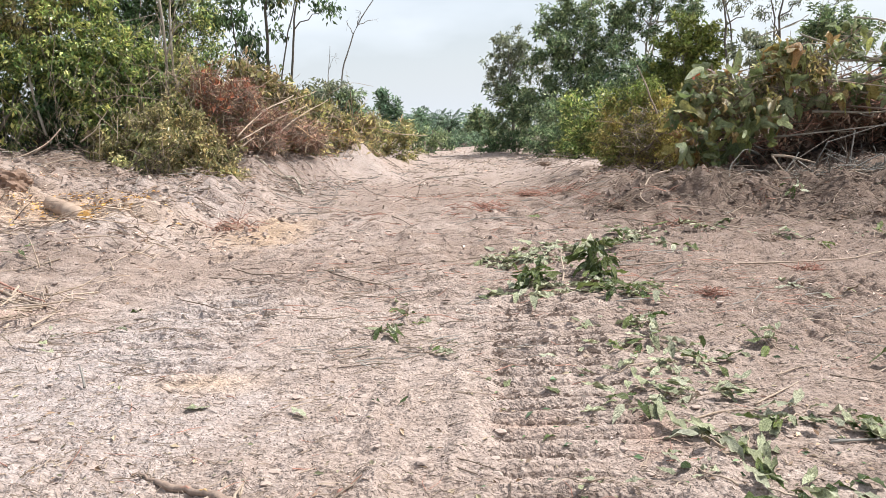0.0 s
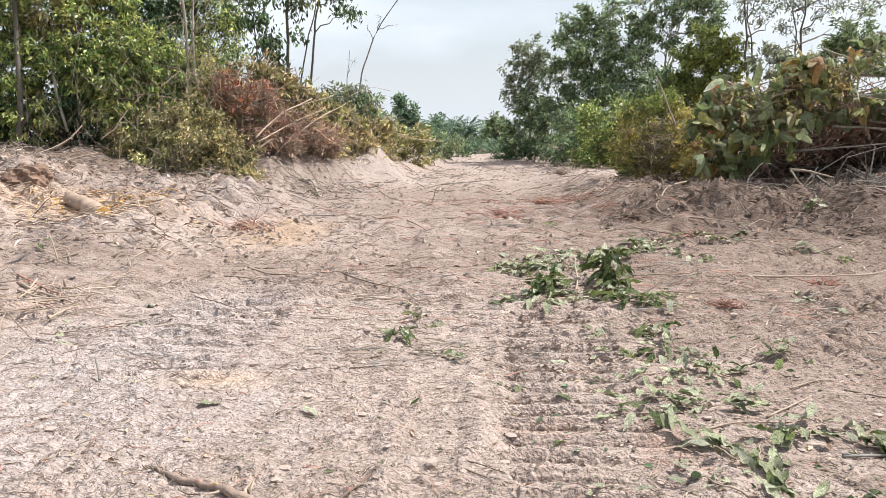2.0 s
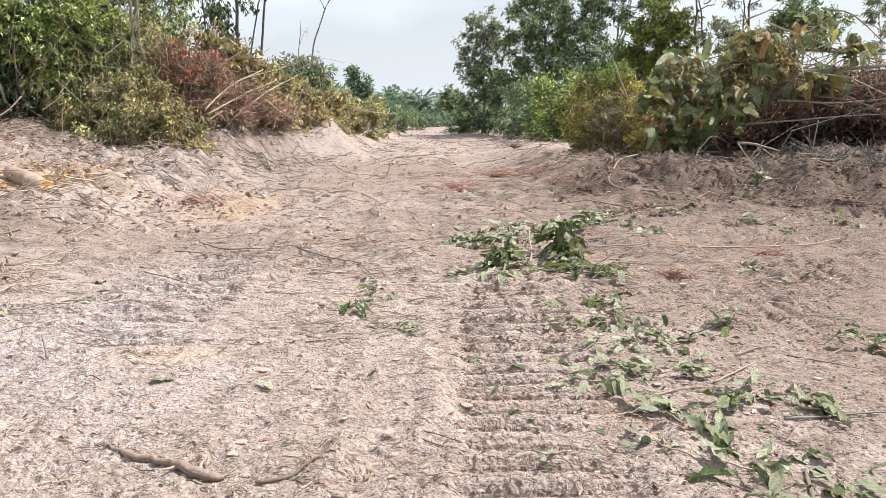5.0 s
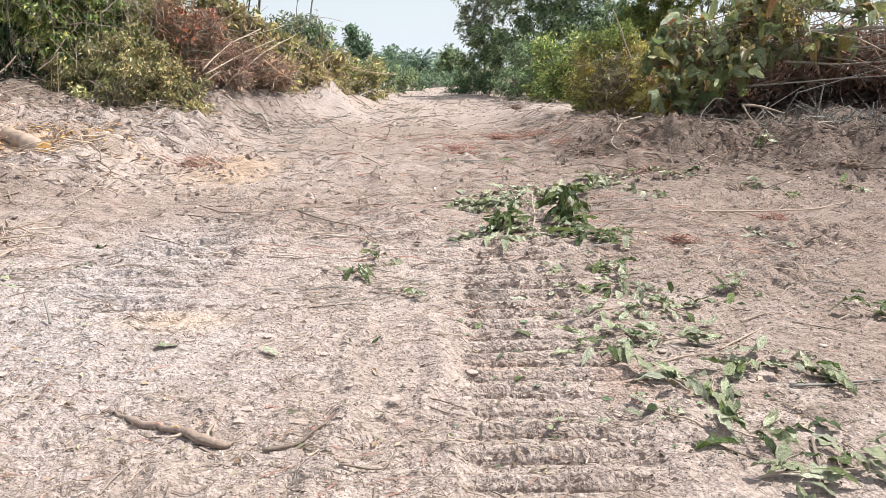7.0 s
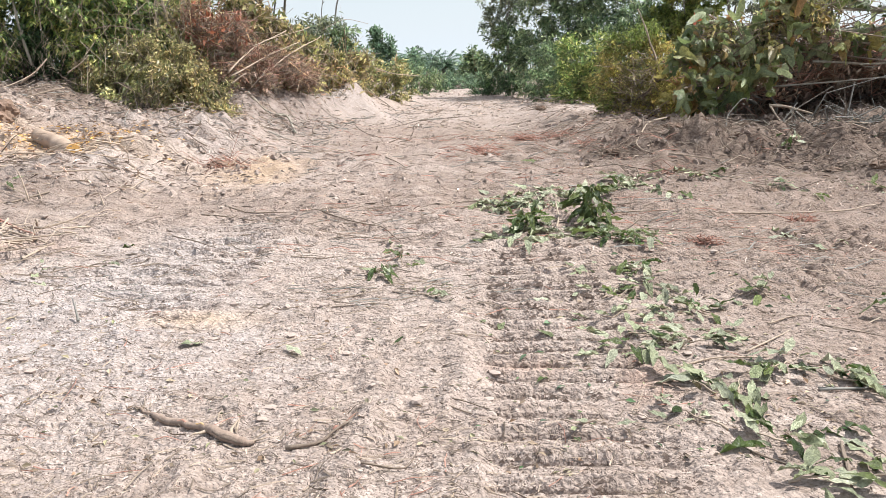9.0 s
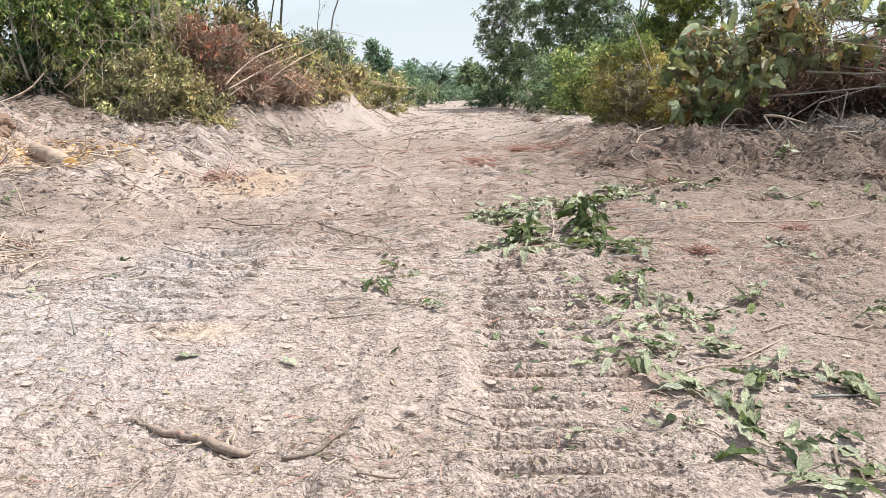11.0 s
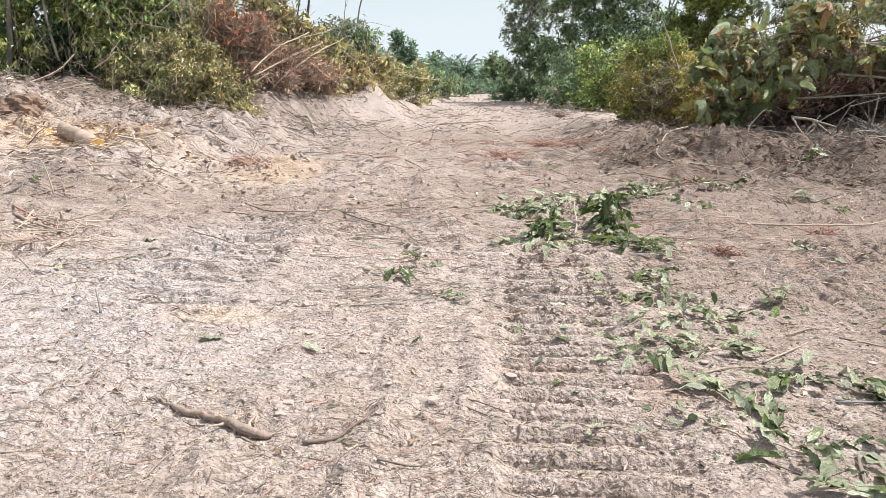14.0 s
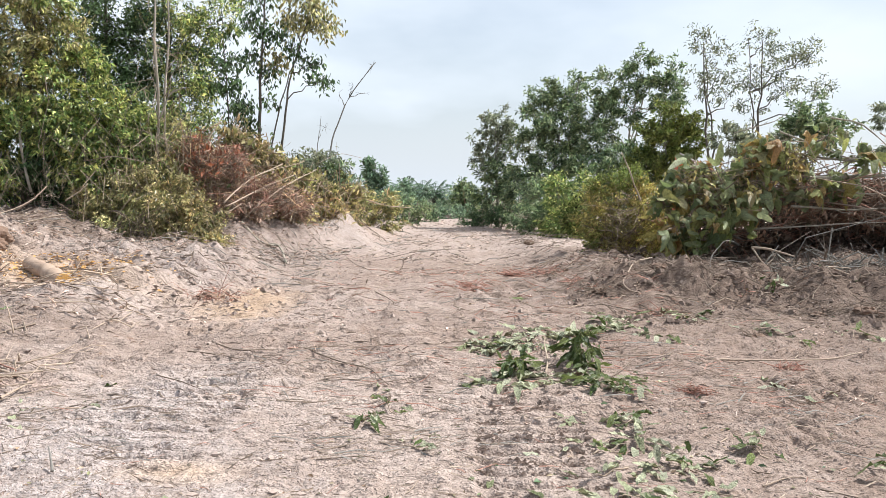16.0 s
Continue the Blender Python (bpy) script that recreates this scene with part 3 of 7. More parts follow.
def stick(name, path, radius, mat, label, category="stick", group="", forks=0, taper=0.45):
    """A fallen stick along a path, knotty, with side shoots."""
    path = np.asarray(path, float)
    t = np.linspace(0, len(path) - 1, 4 * len(path))
    fine = np.stack([np.interp(t, np.arange(len(path)), path[:, k]) for k in range(3)], 1)
    for _ in range(2):
        fine[1:-1] = (fine[:-2] + 2 * fine[1:-1] + fine[2:]) / 4
    sway = rng.normal(0, 1, (len(fine), 3)) * [1, 1, 0.2]
    for _ in range(5):
        sway[1:-1] = (sway[:-2] + sway[1:-1] + sway[2:]) / 3
    ends = np.sin(np.linspace(0, np.pi, len(fine)))[:, None]
    fine += sway * ends * 0.035 * np.linalg.norm(path[-1] - path[0]) + rng.normal(0, radius * 0.10, fine.shape) * ends
    r = radius * np.linspace(1, taper, len(fine)) * rng.uniform(0.85, 1.15, len(fine))
    ob = thing(name, tuple(path[0]), label, category, group)
    part("shaft", tube(fine, r, 7), mat, ob, smooth=True)
    for _ in range(forks):
        k = rng.integers(2, len(fine) - 2)
        way = unit(fine[k + 1] - fine[k - 1]) + rng.normal(0, 0.7, 3) * [1, 1, 0.25] + [0, 0, 0.15]
        far = rng.uniform(0.12, 0.3) * np.linalg.norm(fine[-1] - fine[0])
        part("side_shoot", tube(bent(fine[k], fine[k] + unit(way) * far, 0.02, 0.04, 5), np.linspace(r[k] * 0.6, r[k] * 0.2, 5), 5), mat, ob, smooth=True)
    return ob


# ---- ground ----
def lattice(ix, iy, seed):
    n = (ix.astype(np.int64) * 374761393 + iy.astype(np.int64) * 668265263 + seed * 1442695041) & 0xFFFFFFFF
    n = ((n ^ (n >> 13)) * 1274126177) & 0xFFFFFFFF
    n = ((n ^ (n >> 16)) * 461845907) & 0xFFFFFFFF
    return ((n ^ (n >> 15)) & 0xFFFFFF) / float(0xFFFFFF)


def value_noise(x, y, seed=0):
    ix, iy = np.floor(x), np.floor(y)
    fx, fy = x - ix, y - iy
    fx, fy = fx * fx * (3 - 2 * fx), fy * fy * (3 - 2 * fy)
    a, b = lattice(ix, iy, seed), lattice(ix + 1, iy, seed)
    c, d = lattice(ix, iy + 1, seed), lattice(ix + 1, iy + 1, seed)
    return (a + (b - a) * fx) * (1 - fy) + (c + (d - c) * fx) * fy - 0.5


def cell_noise(x, y, seed):
    """Distance to the nearest of scattered points: crumbs and clods."""
    ix, iy = np.floor(x), np.floor(y)
    best = np.full(np.shape(x), 9.0)
    for dx in (-1, 0, 1):
        for dy in (-1, 0, 1):
            px = ix + dx + lattice(ix + dx, iy + dy, seed)
            py = iy + dy + lattice(ix + dx, iy + dy, seed + 1)
            best = np.minimum(best, (px - x) ** 2 + (py - y) ** 2)
    return np.sqrt(best)


def track_print(x, y, centre, half, depth, y0, y1, seed):
    """The print of a crawler track: cross bars every 0.195 m, worn and broken, with crumbs thrown up beside them."""
    off = np.abs(x - centre) + 0.10 * value_noise(x * 3, y * 3, seed)
    inside = smooth_step(half + 0.05, half - 0.05, off) * smooth_step(y0, y0 + 0.6, y) * smooth_step(y1, y1 - 1.5, y)
    s = (y - 4.31 + 0.05 * value_noise(x * 1.6, y * 1.2, seed + 1) + 0.04 * value_noise(x * 9, y * 4, seed + 2)) / 0.195
    phase = s - np.floor(s)
    groove = np.exp(-((phase - 0.5) / np.where(phase < 0.5, 0.07, 0.03)) ** 2) * np.clip(0.8 + 1.7 * value_noise(x * 7, y * 5, seed + 5), 0.0, 1.4)
    crumbs = (0.55 - cell_noise(x * 30, y * 34, seed + 8)) * (0.25 + smooth_step(0.24, 0.05, np.abs(phase - 0.62)))
    lip = np.exp(-((phase - 0.78) / 0.12) ** 2)
    worn = smooth_step(-0.42, 0.02, value_noise(x * 2.4, y * 5.1, seed + 3))
    berm = np.exp(-((np.abs(x - centre) - half - 0.06) / 0.06) ** 2) * smooth_step(y0, y0 + 0.6, y) * smooth_step(y1, y1 - 1.5, y)
    return inside * worn * depth * (0.40 * lip - groove) + inside * 0.008 * crumbs + berm * 0.022 * (0.6 + value_noise(x * 11, y * 7, seed + 4)) - inside * 0.008


def surface_height(x, y, gap):
    """The ground's height with all its relief; gap: the mesh's spacing there, below which relief fades out."""
    def keep(wave):
        return np.clip(1.6 - 1.6 * gap / wave, 0, 1)

    h = ground_height(x, y)
    rough = 1 + 1.6 * smooth_step(2.2, 4.5, np.abs(x - 0.2)) * smooth_step(7, 11, y)
    h = h + 0.10 * value_noise(x * 0.45, y * 0.45, 1) * smooth_step(8, 14, y) + 0.05 * value_noise(x * 1.1, y * 1.1, 2) * rough * smooth_step(3, 9, y)
    h = h + 0.045 * value_noise(x * 3.1, y * 3.1, 3) * rough * keep(0.3) * smooth_step(3, 8, y)
    h = h + 0.016 * value_noise(x * 3.1, y * 3.4, 13) * keep(0.3)
    bank = 1 + 2.2 * smooth_step(0.05, 0.3, ground_height(x, y))
    h = h + 0.060 * value_noise(x * 1.5, y * 6.0, 21) * keep(0.17) * smooth_step(4, 8, y) * bank
    h = h + 0.060 * value_noise(x * 0.9, y * 2.6, 22) * keep(0.4) * smooth_step(7, 13, y) * bank
    h = h + 0.070 * np.abs(value_noise(x * 2.3, y * 2.9, 23)) * keep(0.33) * smooth_step(6, 10, y) * bank
    streak = value_noise(x * 3.3 + 2 * value_noise(x, y, 30), y * 15.0, 4) + 0.6 * value_noise(x * 7.0, y * 24.0, 5)
    h = h + (0.010 + 0.016 * smooth_step(4, 9, y)) * streak * keep(0.07)
    crumb = np.abs(value_noise(x * 13, y * 13, 6)) * 2 - 0.35
    h = h + 0.012 * crumb * keep(0.08) * smooth_step(-0.25, 0.25, value_noise(x * 1.5, y * 1.5, 7))
    h = h + 0.007 * value_noise(x * 38, y * 38, 8) * keep(0.03) + 0.012 * np.maximum(0, value_noise(x * 24, y * 24, 9) - 0.12) * 2.2 * keep(0.045)
    warp = 0.03 * value_noise(x * 6, y * 6, 31)
    calm = 1 - 0.7 * smooth_step(0.44, 0.34, np.abs(x - 0.55 - 0.075 * (y - 3.5))) * smooth_step(7.5, 6.0, y)
    lumpy = 0.12 + 1.5 * smooth_step(-0.05, 0.3, value_noise(x * 2.1, y * 0.5, 33) + 0.6 * value_noise(x * 4, y * 4, 34))
    h = h + 0.010 * (0.6 - cell_noise((x + warp) * 14, (y + warp) * 28, 110)) * keep(0.05) * lumpy * calm
    loose = smooth_step(-0.28, 0.22, value_noise(x * 2.6, y * 0.8, 35) + 0.8 * value_noise(x * 5, y * 5, 36))
    h = h + (0.002 + 0.0055 * loose) * (0.6 - cell_noise((x - warp) * 30, (y + warp) * 36, 112)) * keep(0.028)
    h = h + 0.009 * loose * (0.6 - cell_noise((x + warp) * 12, (y - warp) * 20, 124)) * keep(0.06) * calm
    h = h + 0.030 * (0.6 - cell_noise((x + 2 * warp) * 3.8, (y + 2 * warp) * 8.0, 114)) * keep(0.12) * (0.3 + lumpy) * smooth_step(3.5, 8, y) * (0.6 + 0.4 * bank)
    h = h + 0.110 * (0.6 - cell_noise((x + 2 * warp) * 1.9, (y + 2 * warp) * 3.4, 116)) * keep(0.33) * smooth_step(8, 14, y) * bank * 0.8
    h = h + track_print(x, y, 0.55 + 0.075 * (y - 3.5), 0.39, 0.085, 1.6, 9.6, 40) * keep(0.12)
    h = h + track_print(x, y, -1.95 + 0.03 * (y - 3.5), 0.42, 0.055, 5.0, 17.0, 60) * keep(0.12)
    h = h + track_print(x, y, -0.75 + 0.05 * (y - 9), 0.40, 0.044, 7.5, 22.0, 160) * keep(0.12)
    h = h + 0.090 * (0.6 - cell_noise((x + 2 * warp) * 0.75, (y + 2 * warp) * 1.25, 118)) * keep(0.8) * smooth_step(11, 18, y)
    h = h + 0.060 * value_noise(x * 0.8, y * 1.6, 119) * keep(0.62) * smooth_step(9, 16, y)
    # broken crusts: low steps that face back down the lane, in ragged stretches
    for every, rise, y0, y1, seed in ((0.24, 0.055, 4.6, 7.5, 200), (0.55, 0.095, 8.0, 13.0, 210), (1.3, 0.14, 15.0, 21.0, 220)):
        s = (y + 0.9 * every * value_noise(x * 0.22 / every, y * 0.22 / every, seed) * 3 + 0.7 * every * value_noise(x * 0.8 / every, y * 0.8 / every, seed + 1)) / every
        step = s - np.floor(s)
        step = np.where(step < 0.16, step / 0.16, (1 - step) / 0.84)
        broken = smooth_step(-0.12, 0.22, value_noise(x * 0.35 / every, y * 0.9 / every, seed + 2) + 0.5 * value_noise(x * 1.5 / every, y * 1.5 / every, seed + 3))
        h = h + rise * step * broken * smooth_step(y0, y1, y) * keep(every * 0.6)
    # lumpy seams pushed up between the prints
    for c, w, a, y0, y1, seed in ((-0.38, 0.10, 0.060, 2.2, 5.8, 70), (-0.95, 0.09, 0.040, 2.0, 5.4, 72), (0.02, 0.08, 0.045, 2.0, 6.4, 74), (-1.75, 0.10, 0.034, 2.6, 6.0, 76), (1.15, 0.07, 0.040, 2.2, 5.0, 78)):
        line = c + 0.10 * value_noise(y * 1.3, y * 0 + 3, seed) + 0.06 * (y - 3.8)
        h = h + a * np.exp(-((x - line) / w) ** 2) * smooth_step(y0, y0 + 0.8, y) * smooth_step(y1, y1 - 1.2, y) * (0.55 + 1.3 * value_noise(x * 9, y * 7, seed + 1)) * keep(0.12)
    # ruts drawn along the darker soil, and fainter drag lines over the pale sand
    for x0, x1, y0, y1, every, deep, seed in ((2.2, 4.4, 4.4, 9.4, 0.19, 0.080, 80), (-2.9, -1.3, 2.4, 6.4, 0.15, 0.016, 86), (-0.2, 0.25, 2.4, 7.0, 0.13, 0.018, 88)):
        s = (x + 0.078 * (y - 7.55) * (1 if x0 > 0 else -0.7) - 2.93) / every + 0.45 * value_noise(x * 1.5, y * 0.9, seed) + 0.25 * value_noise(x * 6, y * 4, seed + 1)
        band = smooth_step(x0, x0 + 0.35, x) * smooth_step(x1, x1 - 0.5, x) * smooth_step(y0, y0 + 0.7, y) * smooth_step(y1, y1 - 1.4, y)
        patchy = 0.15 + 0.85 * smooth_step(-0.15, 0.20, value_noise(x * 1.1, y * 0.8, seed + 2))
        cut = np.abs(np.sin(np.pi * s)) ** 5
        h = h + deep * band * patchy * (0.35 - cut * (0.8 + 0.5 * value_noise(x * 8, y * 5, seed + 3))) * keep(0.12)
    # torn mulch ridge and the cut face of the bank
    ridge = np.exp(-((y - 12.9 + 0.10 * (x - 5)) / 0.55) ** 2) * smooth_step(2.4, 3.6, x) * smooth_step(9.5, 7.0, x)
    h = h + ridge * (0.12 + 0.36 * value_noise(x * 1.9, y * 2.4, 82) + 0.20 * value_noise(x * 6, y * 6, 83) + 0.10 * (0.6 - cell_noise(x * 5, y * 6, 85)))
    lump = np.exp(-((x + 3.15) / 0.5) ** 2 - ((y - 12.3) / 0.45) ** 2) + 0.8 * np.exp(-((x + 4.6) / 0.8) ** 2 - ((y - 10.3) / 0.6) ** 2)
    h = h + lump * (0.16 + 0.12 * value_noise(x * 5, y * 5, 84))
    # the trodden place where the log lies
    flat = np.exp(-((x + 5.35) / 0.85) ** 4 - ((y - 11.7) / 0.85) ** 4)
    return h * (1 - flat) + (ground_height(x, y) + 0.02 * value_noise(x * 6, y * 6, 87)) * flat


def ground_sheet():
    near, rows = 1.9, [-1500, -500, -200, -80, -35, -15, -7, -3.5, -1.8, -0.8, 0.0, 0.6, 1.1, 1.4, 1.6, 1.75]
    y = near
    while y < 170:
        rows.append(y)
        y += max(0.008, 1.25 * (y - 0.95) ** 2 / 1977)
    rows += [200, 260, 350, 600, 1500, 3500]
    rows = np.array(rows, float)
    inner = np.linspace(-0.70, 0.70, 720)
    outer = np.array([0.712, 0.73, 0.76, 0.81, 0.9, 1.05, 1.3, 1.8, 3.0, 6.0])
    spread = np.array([0, 0.05, 0.15, 0.4, 1.2, 3, 8, 30, 150, 1200])
    u = np.concatenate([-outer[::-1], inner, outer])
    e = np.concatenate([-spread[::-1], inner * 0, spread])
    reach = np.maximum(rows - 0.95, 1.45)
    x = u[None] * np.minimum(reach, 400)[:, None] + e[None] + 0.02
    yy = np.broadcast_to(rows[:, None], x.shape)
    gap = np.maximum(np.gradient(rows), 0.0014 * reach)
    z = surface_height(x, yy, np.broadcast_to(gap[:, None], x.shape))
    z[(rows < 1.0) | (rows > 180)] *= 0
    n, m = x.shape
    i, j = np.meshgrid(np.arange(n - 1), np.arange(m - 1), indexing="ij")
    faces = np.stack([i * m + j, i * m + j + 1, (i + 1) * m + j + 1, (i + 1) * m + j], -1).reshape(-1, 4)
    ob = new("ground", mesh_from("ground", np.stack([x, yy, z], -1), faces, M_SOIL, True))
    return tagged(ob, "cleared pinkish tan clay and sand with crawler track prints", "ground", kind="structure")


ground_sheet()


def spots(n, x_wide=0.68, near=1.6, far=30.0, power=1.0):
    """Scattered places, thicker near by: evenly spread as the eye sees them."""
    d = 1 / (rng.random(n) ** power * (1 / near - 1 / far) + 1 / far)
    x = rng.uniform(-x_wide, x_wide, n) * d
    return x, d + 0.95


def surface(x, y):
    return surface_height(np.asarray(x, float), np.asarray(y, float), np.full(np.shape(x), 0.02))


def clods(n, low, high, seed_far, name, label, near=1.6):
    x, y = spots(n, far=seed_far, near=near)
    patchy = value_noise(x * 1.3, y * 1.3, 90) + 0.25 * value_noise(x * 5, y * 5, 91) > -0.12
    x, y = x[patchy], y[patchy]
    n = len(x)
    size = rng.uniform(low, high, n) * rng.random(n) ** 0.5 * (0.7 + 0.10 * y)
    corner = np.array([(-0.9, -0.6, -0.5), (1.0, -0.5, -0.5), (0.0, 1.0, -0.5), (0.1, 0.0, 0.9)])
    sides = np.array([(0, 1, 3), (1, 2, 3), (2, 0, 3)])
    verts = corner[None] * rng.uniform(0.5, 1.3, (n, 4, 3)) * np.array([1.1, 0.8, 0.7]) * size[:, None, None]
    turn = rng.uniform(0, 6.28, n)
    c, s = np.cos(turn)[:, None], np.sin(turn)[:, None]
    verts = np.stack([verts[..., 0] * c - verts[..., 1] * s, verts[..., 0] * s + verts[..., 1] * c, verts[..., 2]], -1)
    verts += np.stack([x, y, surface(x, y) + size * 0.12], -1)[:, None]
    faces = sides[None] + (np.arange(n) * 4)[:, None, None]
    ob = new(name, mesh_from(name, verts.reshape(-1, 3), faces.reshape(-1, 3), M_CLOD))
    return tagged(ob, label, "soil crumbs", kind="stuff")


clods(48000, 0.004, 0.013, 22, "soil_crumbs", "small dry crumbs of tan clay on the cleared ground")
clods(9000, 0.007, 0.018, 60, "far_soil_crumbs", "broken clay and root crumbs along the lane", 8.0)


def clod_field(name, label, n, box, low, high, mat):
    """Broken lumps lying thick on a stretch of rough ground."""
    x0, x1, y0, y1 = box
    y = y0 * (y1 / y0) ** rng.random(n)
    x = rng.uniform(x0, x1, n)
    thick = value_noise(x * 0.9, y * 0.9, 101) + 0.5 * value_noise(x * 3, y * 3, 102) > -0.1
    x, y = x[thick], y[thick]
    n = len(x)
    size = low + (high - low) * rng.random(n) ** 2
    corner = np.array([(-1, -0.7, -0.4), (0.9, -0.8, -0.4), (1, 0.7, -0.4), (-0.8, 0.9, -0.4), (-0.5, -0.3, 0.6), (0.5, -0.2, 0.7), (0.1, 0.5, 0.6)])
    sides = np.array([(0, 1, 5), (0, 5, 4), (1, 2, 5), (2, 6, 5), (2, 3, 6), (3, 4, 6), (3, 0, 4), (4, 5, 6)])
    verts = corner[None] * rng.uniform(0.55, 1.25, (n, 7, 3)) * size[:, None, None]
    turn = rng.uniform(0, 6.28, n)
    c, s = np.cos(turn)[:, None], np.sin(turn)[:, None]
    verts = np.stack([verts[..., 0] * c - verts[..., 1] * s, verts[..., 0] * s + verts[..., 1] * c, verts[..., 2]], -1)
    verts += np.stack([x, y, surface(x, y) + size * 0.15], -1)[:, None]
    faces = sides[None] + (np.arange(n) * 7)[:, None, None]
    return tagged(new(name, mesh_from(name, verts.reshape(-1, 3), faces.reshape(-1, 3), mat)), label, "soil crumbs", kind="stuff")


M_CLOD_DARK = bark_material("dark_soil_lumps", (0.130, 0.092, 0.072), (0.320, 0.240, 0.195), 12.0, 0.95, 0.02)
clod_field("verge_clods", "dark broken lumps of soil and mulch on the verge", 3600, (2.2, 10.5, 10.6, 17), 0.012, 0.065, M_CLOD_DARK)
clod_field("bank_clods", "grey-tan broken clay lumps over the bank", 2600, (-10.5, -2.3, 9.5, 27), 0.012, 0.06, M_CLOD)
clod_field("side_clods", "small crumbs thick on the darker soil", 6500, (1.7, 6.2, 3.4, 11.0), 0.004, 0.017, M_CLOD)
clod_field("lane_clods", "dry clay lumps along the lane", 500, (-3.0, 4.0, 9.0, 36), 0.012, 0.05, M_CLOD)


def print_crumbs(name, label, n, centre, slope, half, y0, y1, low, high, mat):
    """Crumbs torn up along the cross bars of a crawler print."""
    bars = np.arange(np.floor((y0 - 4.31) / 0.195), np.ceil((y1 - 4.31) / 0.195))
    y = 4.31 + 0.195 * (rng.choice(bars, n) + 0.56) + rng.normal(0, 0.017, n)
    x = centre + slope * (y - 3.5) + rng.uniform(-half, half, n)
    torn = value_noise(x * 4, y * 5.1, 105) + 0.6 * value_noise(x * 11, y * 9, 106) > 0.0
    x, y = x[torn], y[torn]
    n = len(x)
    size = (low + (high - low) * rng.random(n) ** 2.5) * (0.6 + 0.09 * y)
    corner = np.array([(-0.9, -0.6, -0.5), (1.0, -0.5, -0.5), (0.0, 1.0, -0.5), (0.1, 0.0, 0.9)])
    sides = np.array([(0, 1, 3), (1, 2, 3), (2, 0, 3)])
    verts = corner[None] * rng.uniform(0.5, 1.3, (n, 4, 3)) * np.array([1.5, 0.8, 0.8]) * size[:, None, None]
    verts += np.stack([x, y, surface(x, y) + size * 0.2], -1)[:, None]
    faces = sides[None] + (np.arange(n) * 4)[:, None, None]
    return tagged(new(name, mesh_from(name, verts.reshape(-1, 3), faces.reshape(-1, 3), mat)), label, "soil crumbs", kind="stuff")


# The grooves' shade is put into the dark colour of these crumbs.
print_crumbs("print_crumbs", "crumbs coloured dark for the shade along the crawler print's bars", 6500, 0.55, 0.075, 0.40, 2.4, 7.2, 0.004, 0.016, M_CLOD_DARK)
print_crumbs("old_print_crumbs", "brown crumbs along the older crawler print's bars", 4000, -1.95, 0.03, 0.44, 4.6, 14.0, 0.004, 0.014, M_CLOD)


def loose_clods(n):
    """Lumps big enough to pick up, each a thing."""
    r = np.random.default_rng(21)
    shapes = []
    for _ in range(5):
        bm = bmesh.new()
        bmesh.ops.create_icosphere(bm, subdivisions=1, radius=1)
        for v in bm.verts:
            v.co = Vector((v.co.x * 1.2, v.co.y, v.co.z * 0.55)) * r.uniform(0.55, 1.25)
        me = bpy.data.meshes.new("clod")
        bm.to_mesh(me)
        bm.free()
        me.materials.append(M_CLOD)
        shapes.append(me)
    d = 1 / (r.random(n) * (1 / 3.0 - 1 / 22) + 1 / 22)
    for x, y, s in zip(r.uniform(-0.6, 0.6, n) * d, d + 0.95, r.uniform(0.012, 0.03, n)):
        ob = new("clod", shapes[r.integers(5)])
        ob.matrix_basis = pose(x, y, float(surface(x, y)) + 0.2 * s, 0, 0, r.uniform(0, 360)) @ Matrix.Scale(s * (0.7 + 0.09 * y), 4)
        tagged(ob, "lump of dry tan clay on the cleared ground", "clod", "loose clods")


loose_clods(110)


def debris(name, label, n, box, mat, long, thick, rise=0.05):
    """Torn roots and stems strewn over a stretch of ground."""
    x0, x1, y0, y1 = box
    x, y = rng.uniform(x0, x1, n), rng.uniform(y0, y1, n)
    x += 0.5 * value_noise(x * 0.8, y * 0.8, 97)
    turn = rng.uniform(0, 6.28, n)
    reach = long * rng.lognormal(0, 0.5, n) / 2
    dx, dy = np.cos(turn) * reach, np.sin(turn) * reach
    a = np.stack([x - dx, y - dy, surface(x - dx, y - dy) + rise * rng.random(n) ** 2 + 0.01], -1)
    b = np.stack([x + dx, y + dy, surface(x + dx, y + dy) + rise * rng.random(n) + 0.01], -1)
    ob = new(name, mesh_from(name, *twig_cloud(a, b, thick * rng.uniform(0.4, 1.5, n), 4, 0.09), mat))
    return tagged(ob, label, "debris", kind="stuff")


debris("bank_debris", "torn pale roots and stems over the bank", 380, (-11, -3.4, 9.5, 19), M_TWIG_PALE, 0.35, 0.007, 0.10)
debris("dark_bank_debris", "torn brown roots and stems over the bank", 380, (-11, -3.2, 9.5, 20), M_TWIG, 0.22, 0.009, 0.10)
debris("verge_debris", "torn roots and stems over the rough verge", 420, (2.4, 10.5, 11, 16.5), M_TWIG, 0.32, 0.007, 0.12)
debris("pale_verge_debris", "pale torn stems over the rough verge", 320, (2.4, 10.5, 10.5, 17), M_TWIG_PALE, 0.35, 0.006, 0.12)
debris("far_lane_debris", "root scraps along the far lane", 90, (-3.2, 4.4, 12, 40), M_TWIG, 0.13, 0.009, 0.03)
debris("pale_far_lane_debris", "pale root scraps along the far lane", 260, (-3.2, 4.4, 11, 40), M_TWIG_PALE, 0.16, 0.008, 0.04)
debris("red_lane_debris", "thin reddish roots across the lane", 70, (0.2, 3.8, 10.5, 17), M_TWIG_RED, 0.30, 0.006, 0.04)


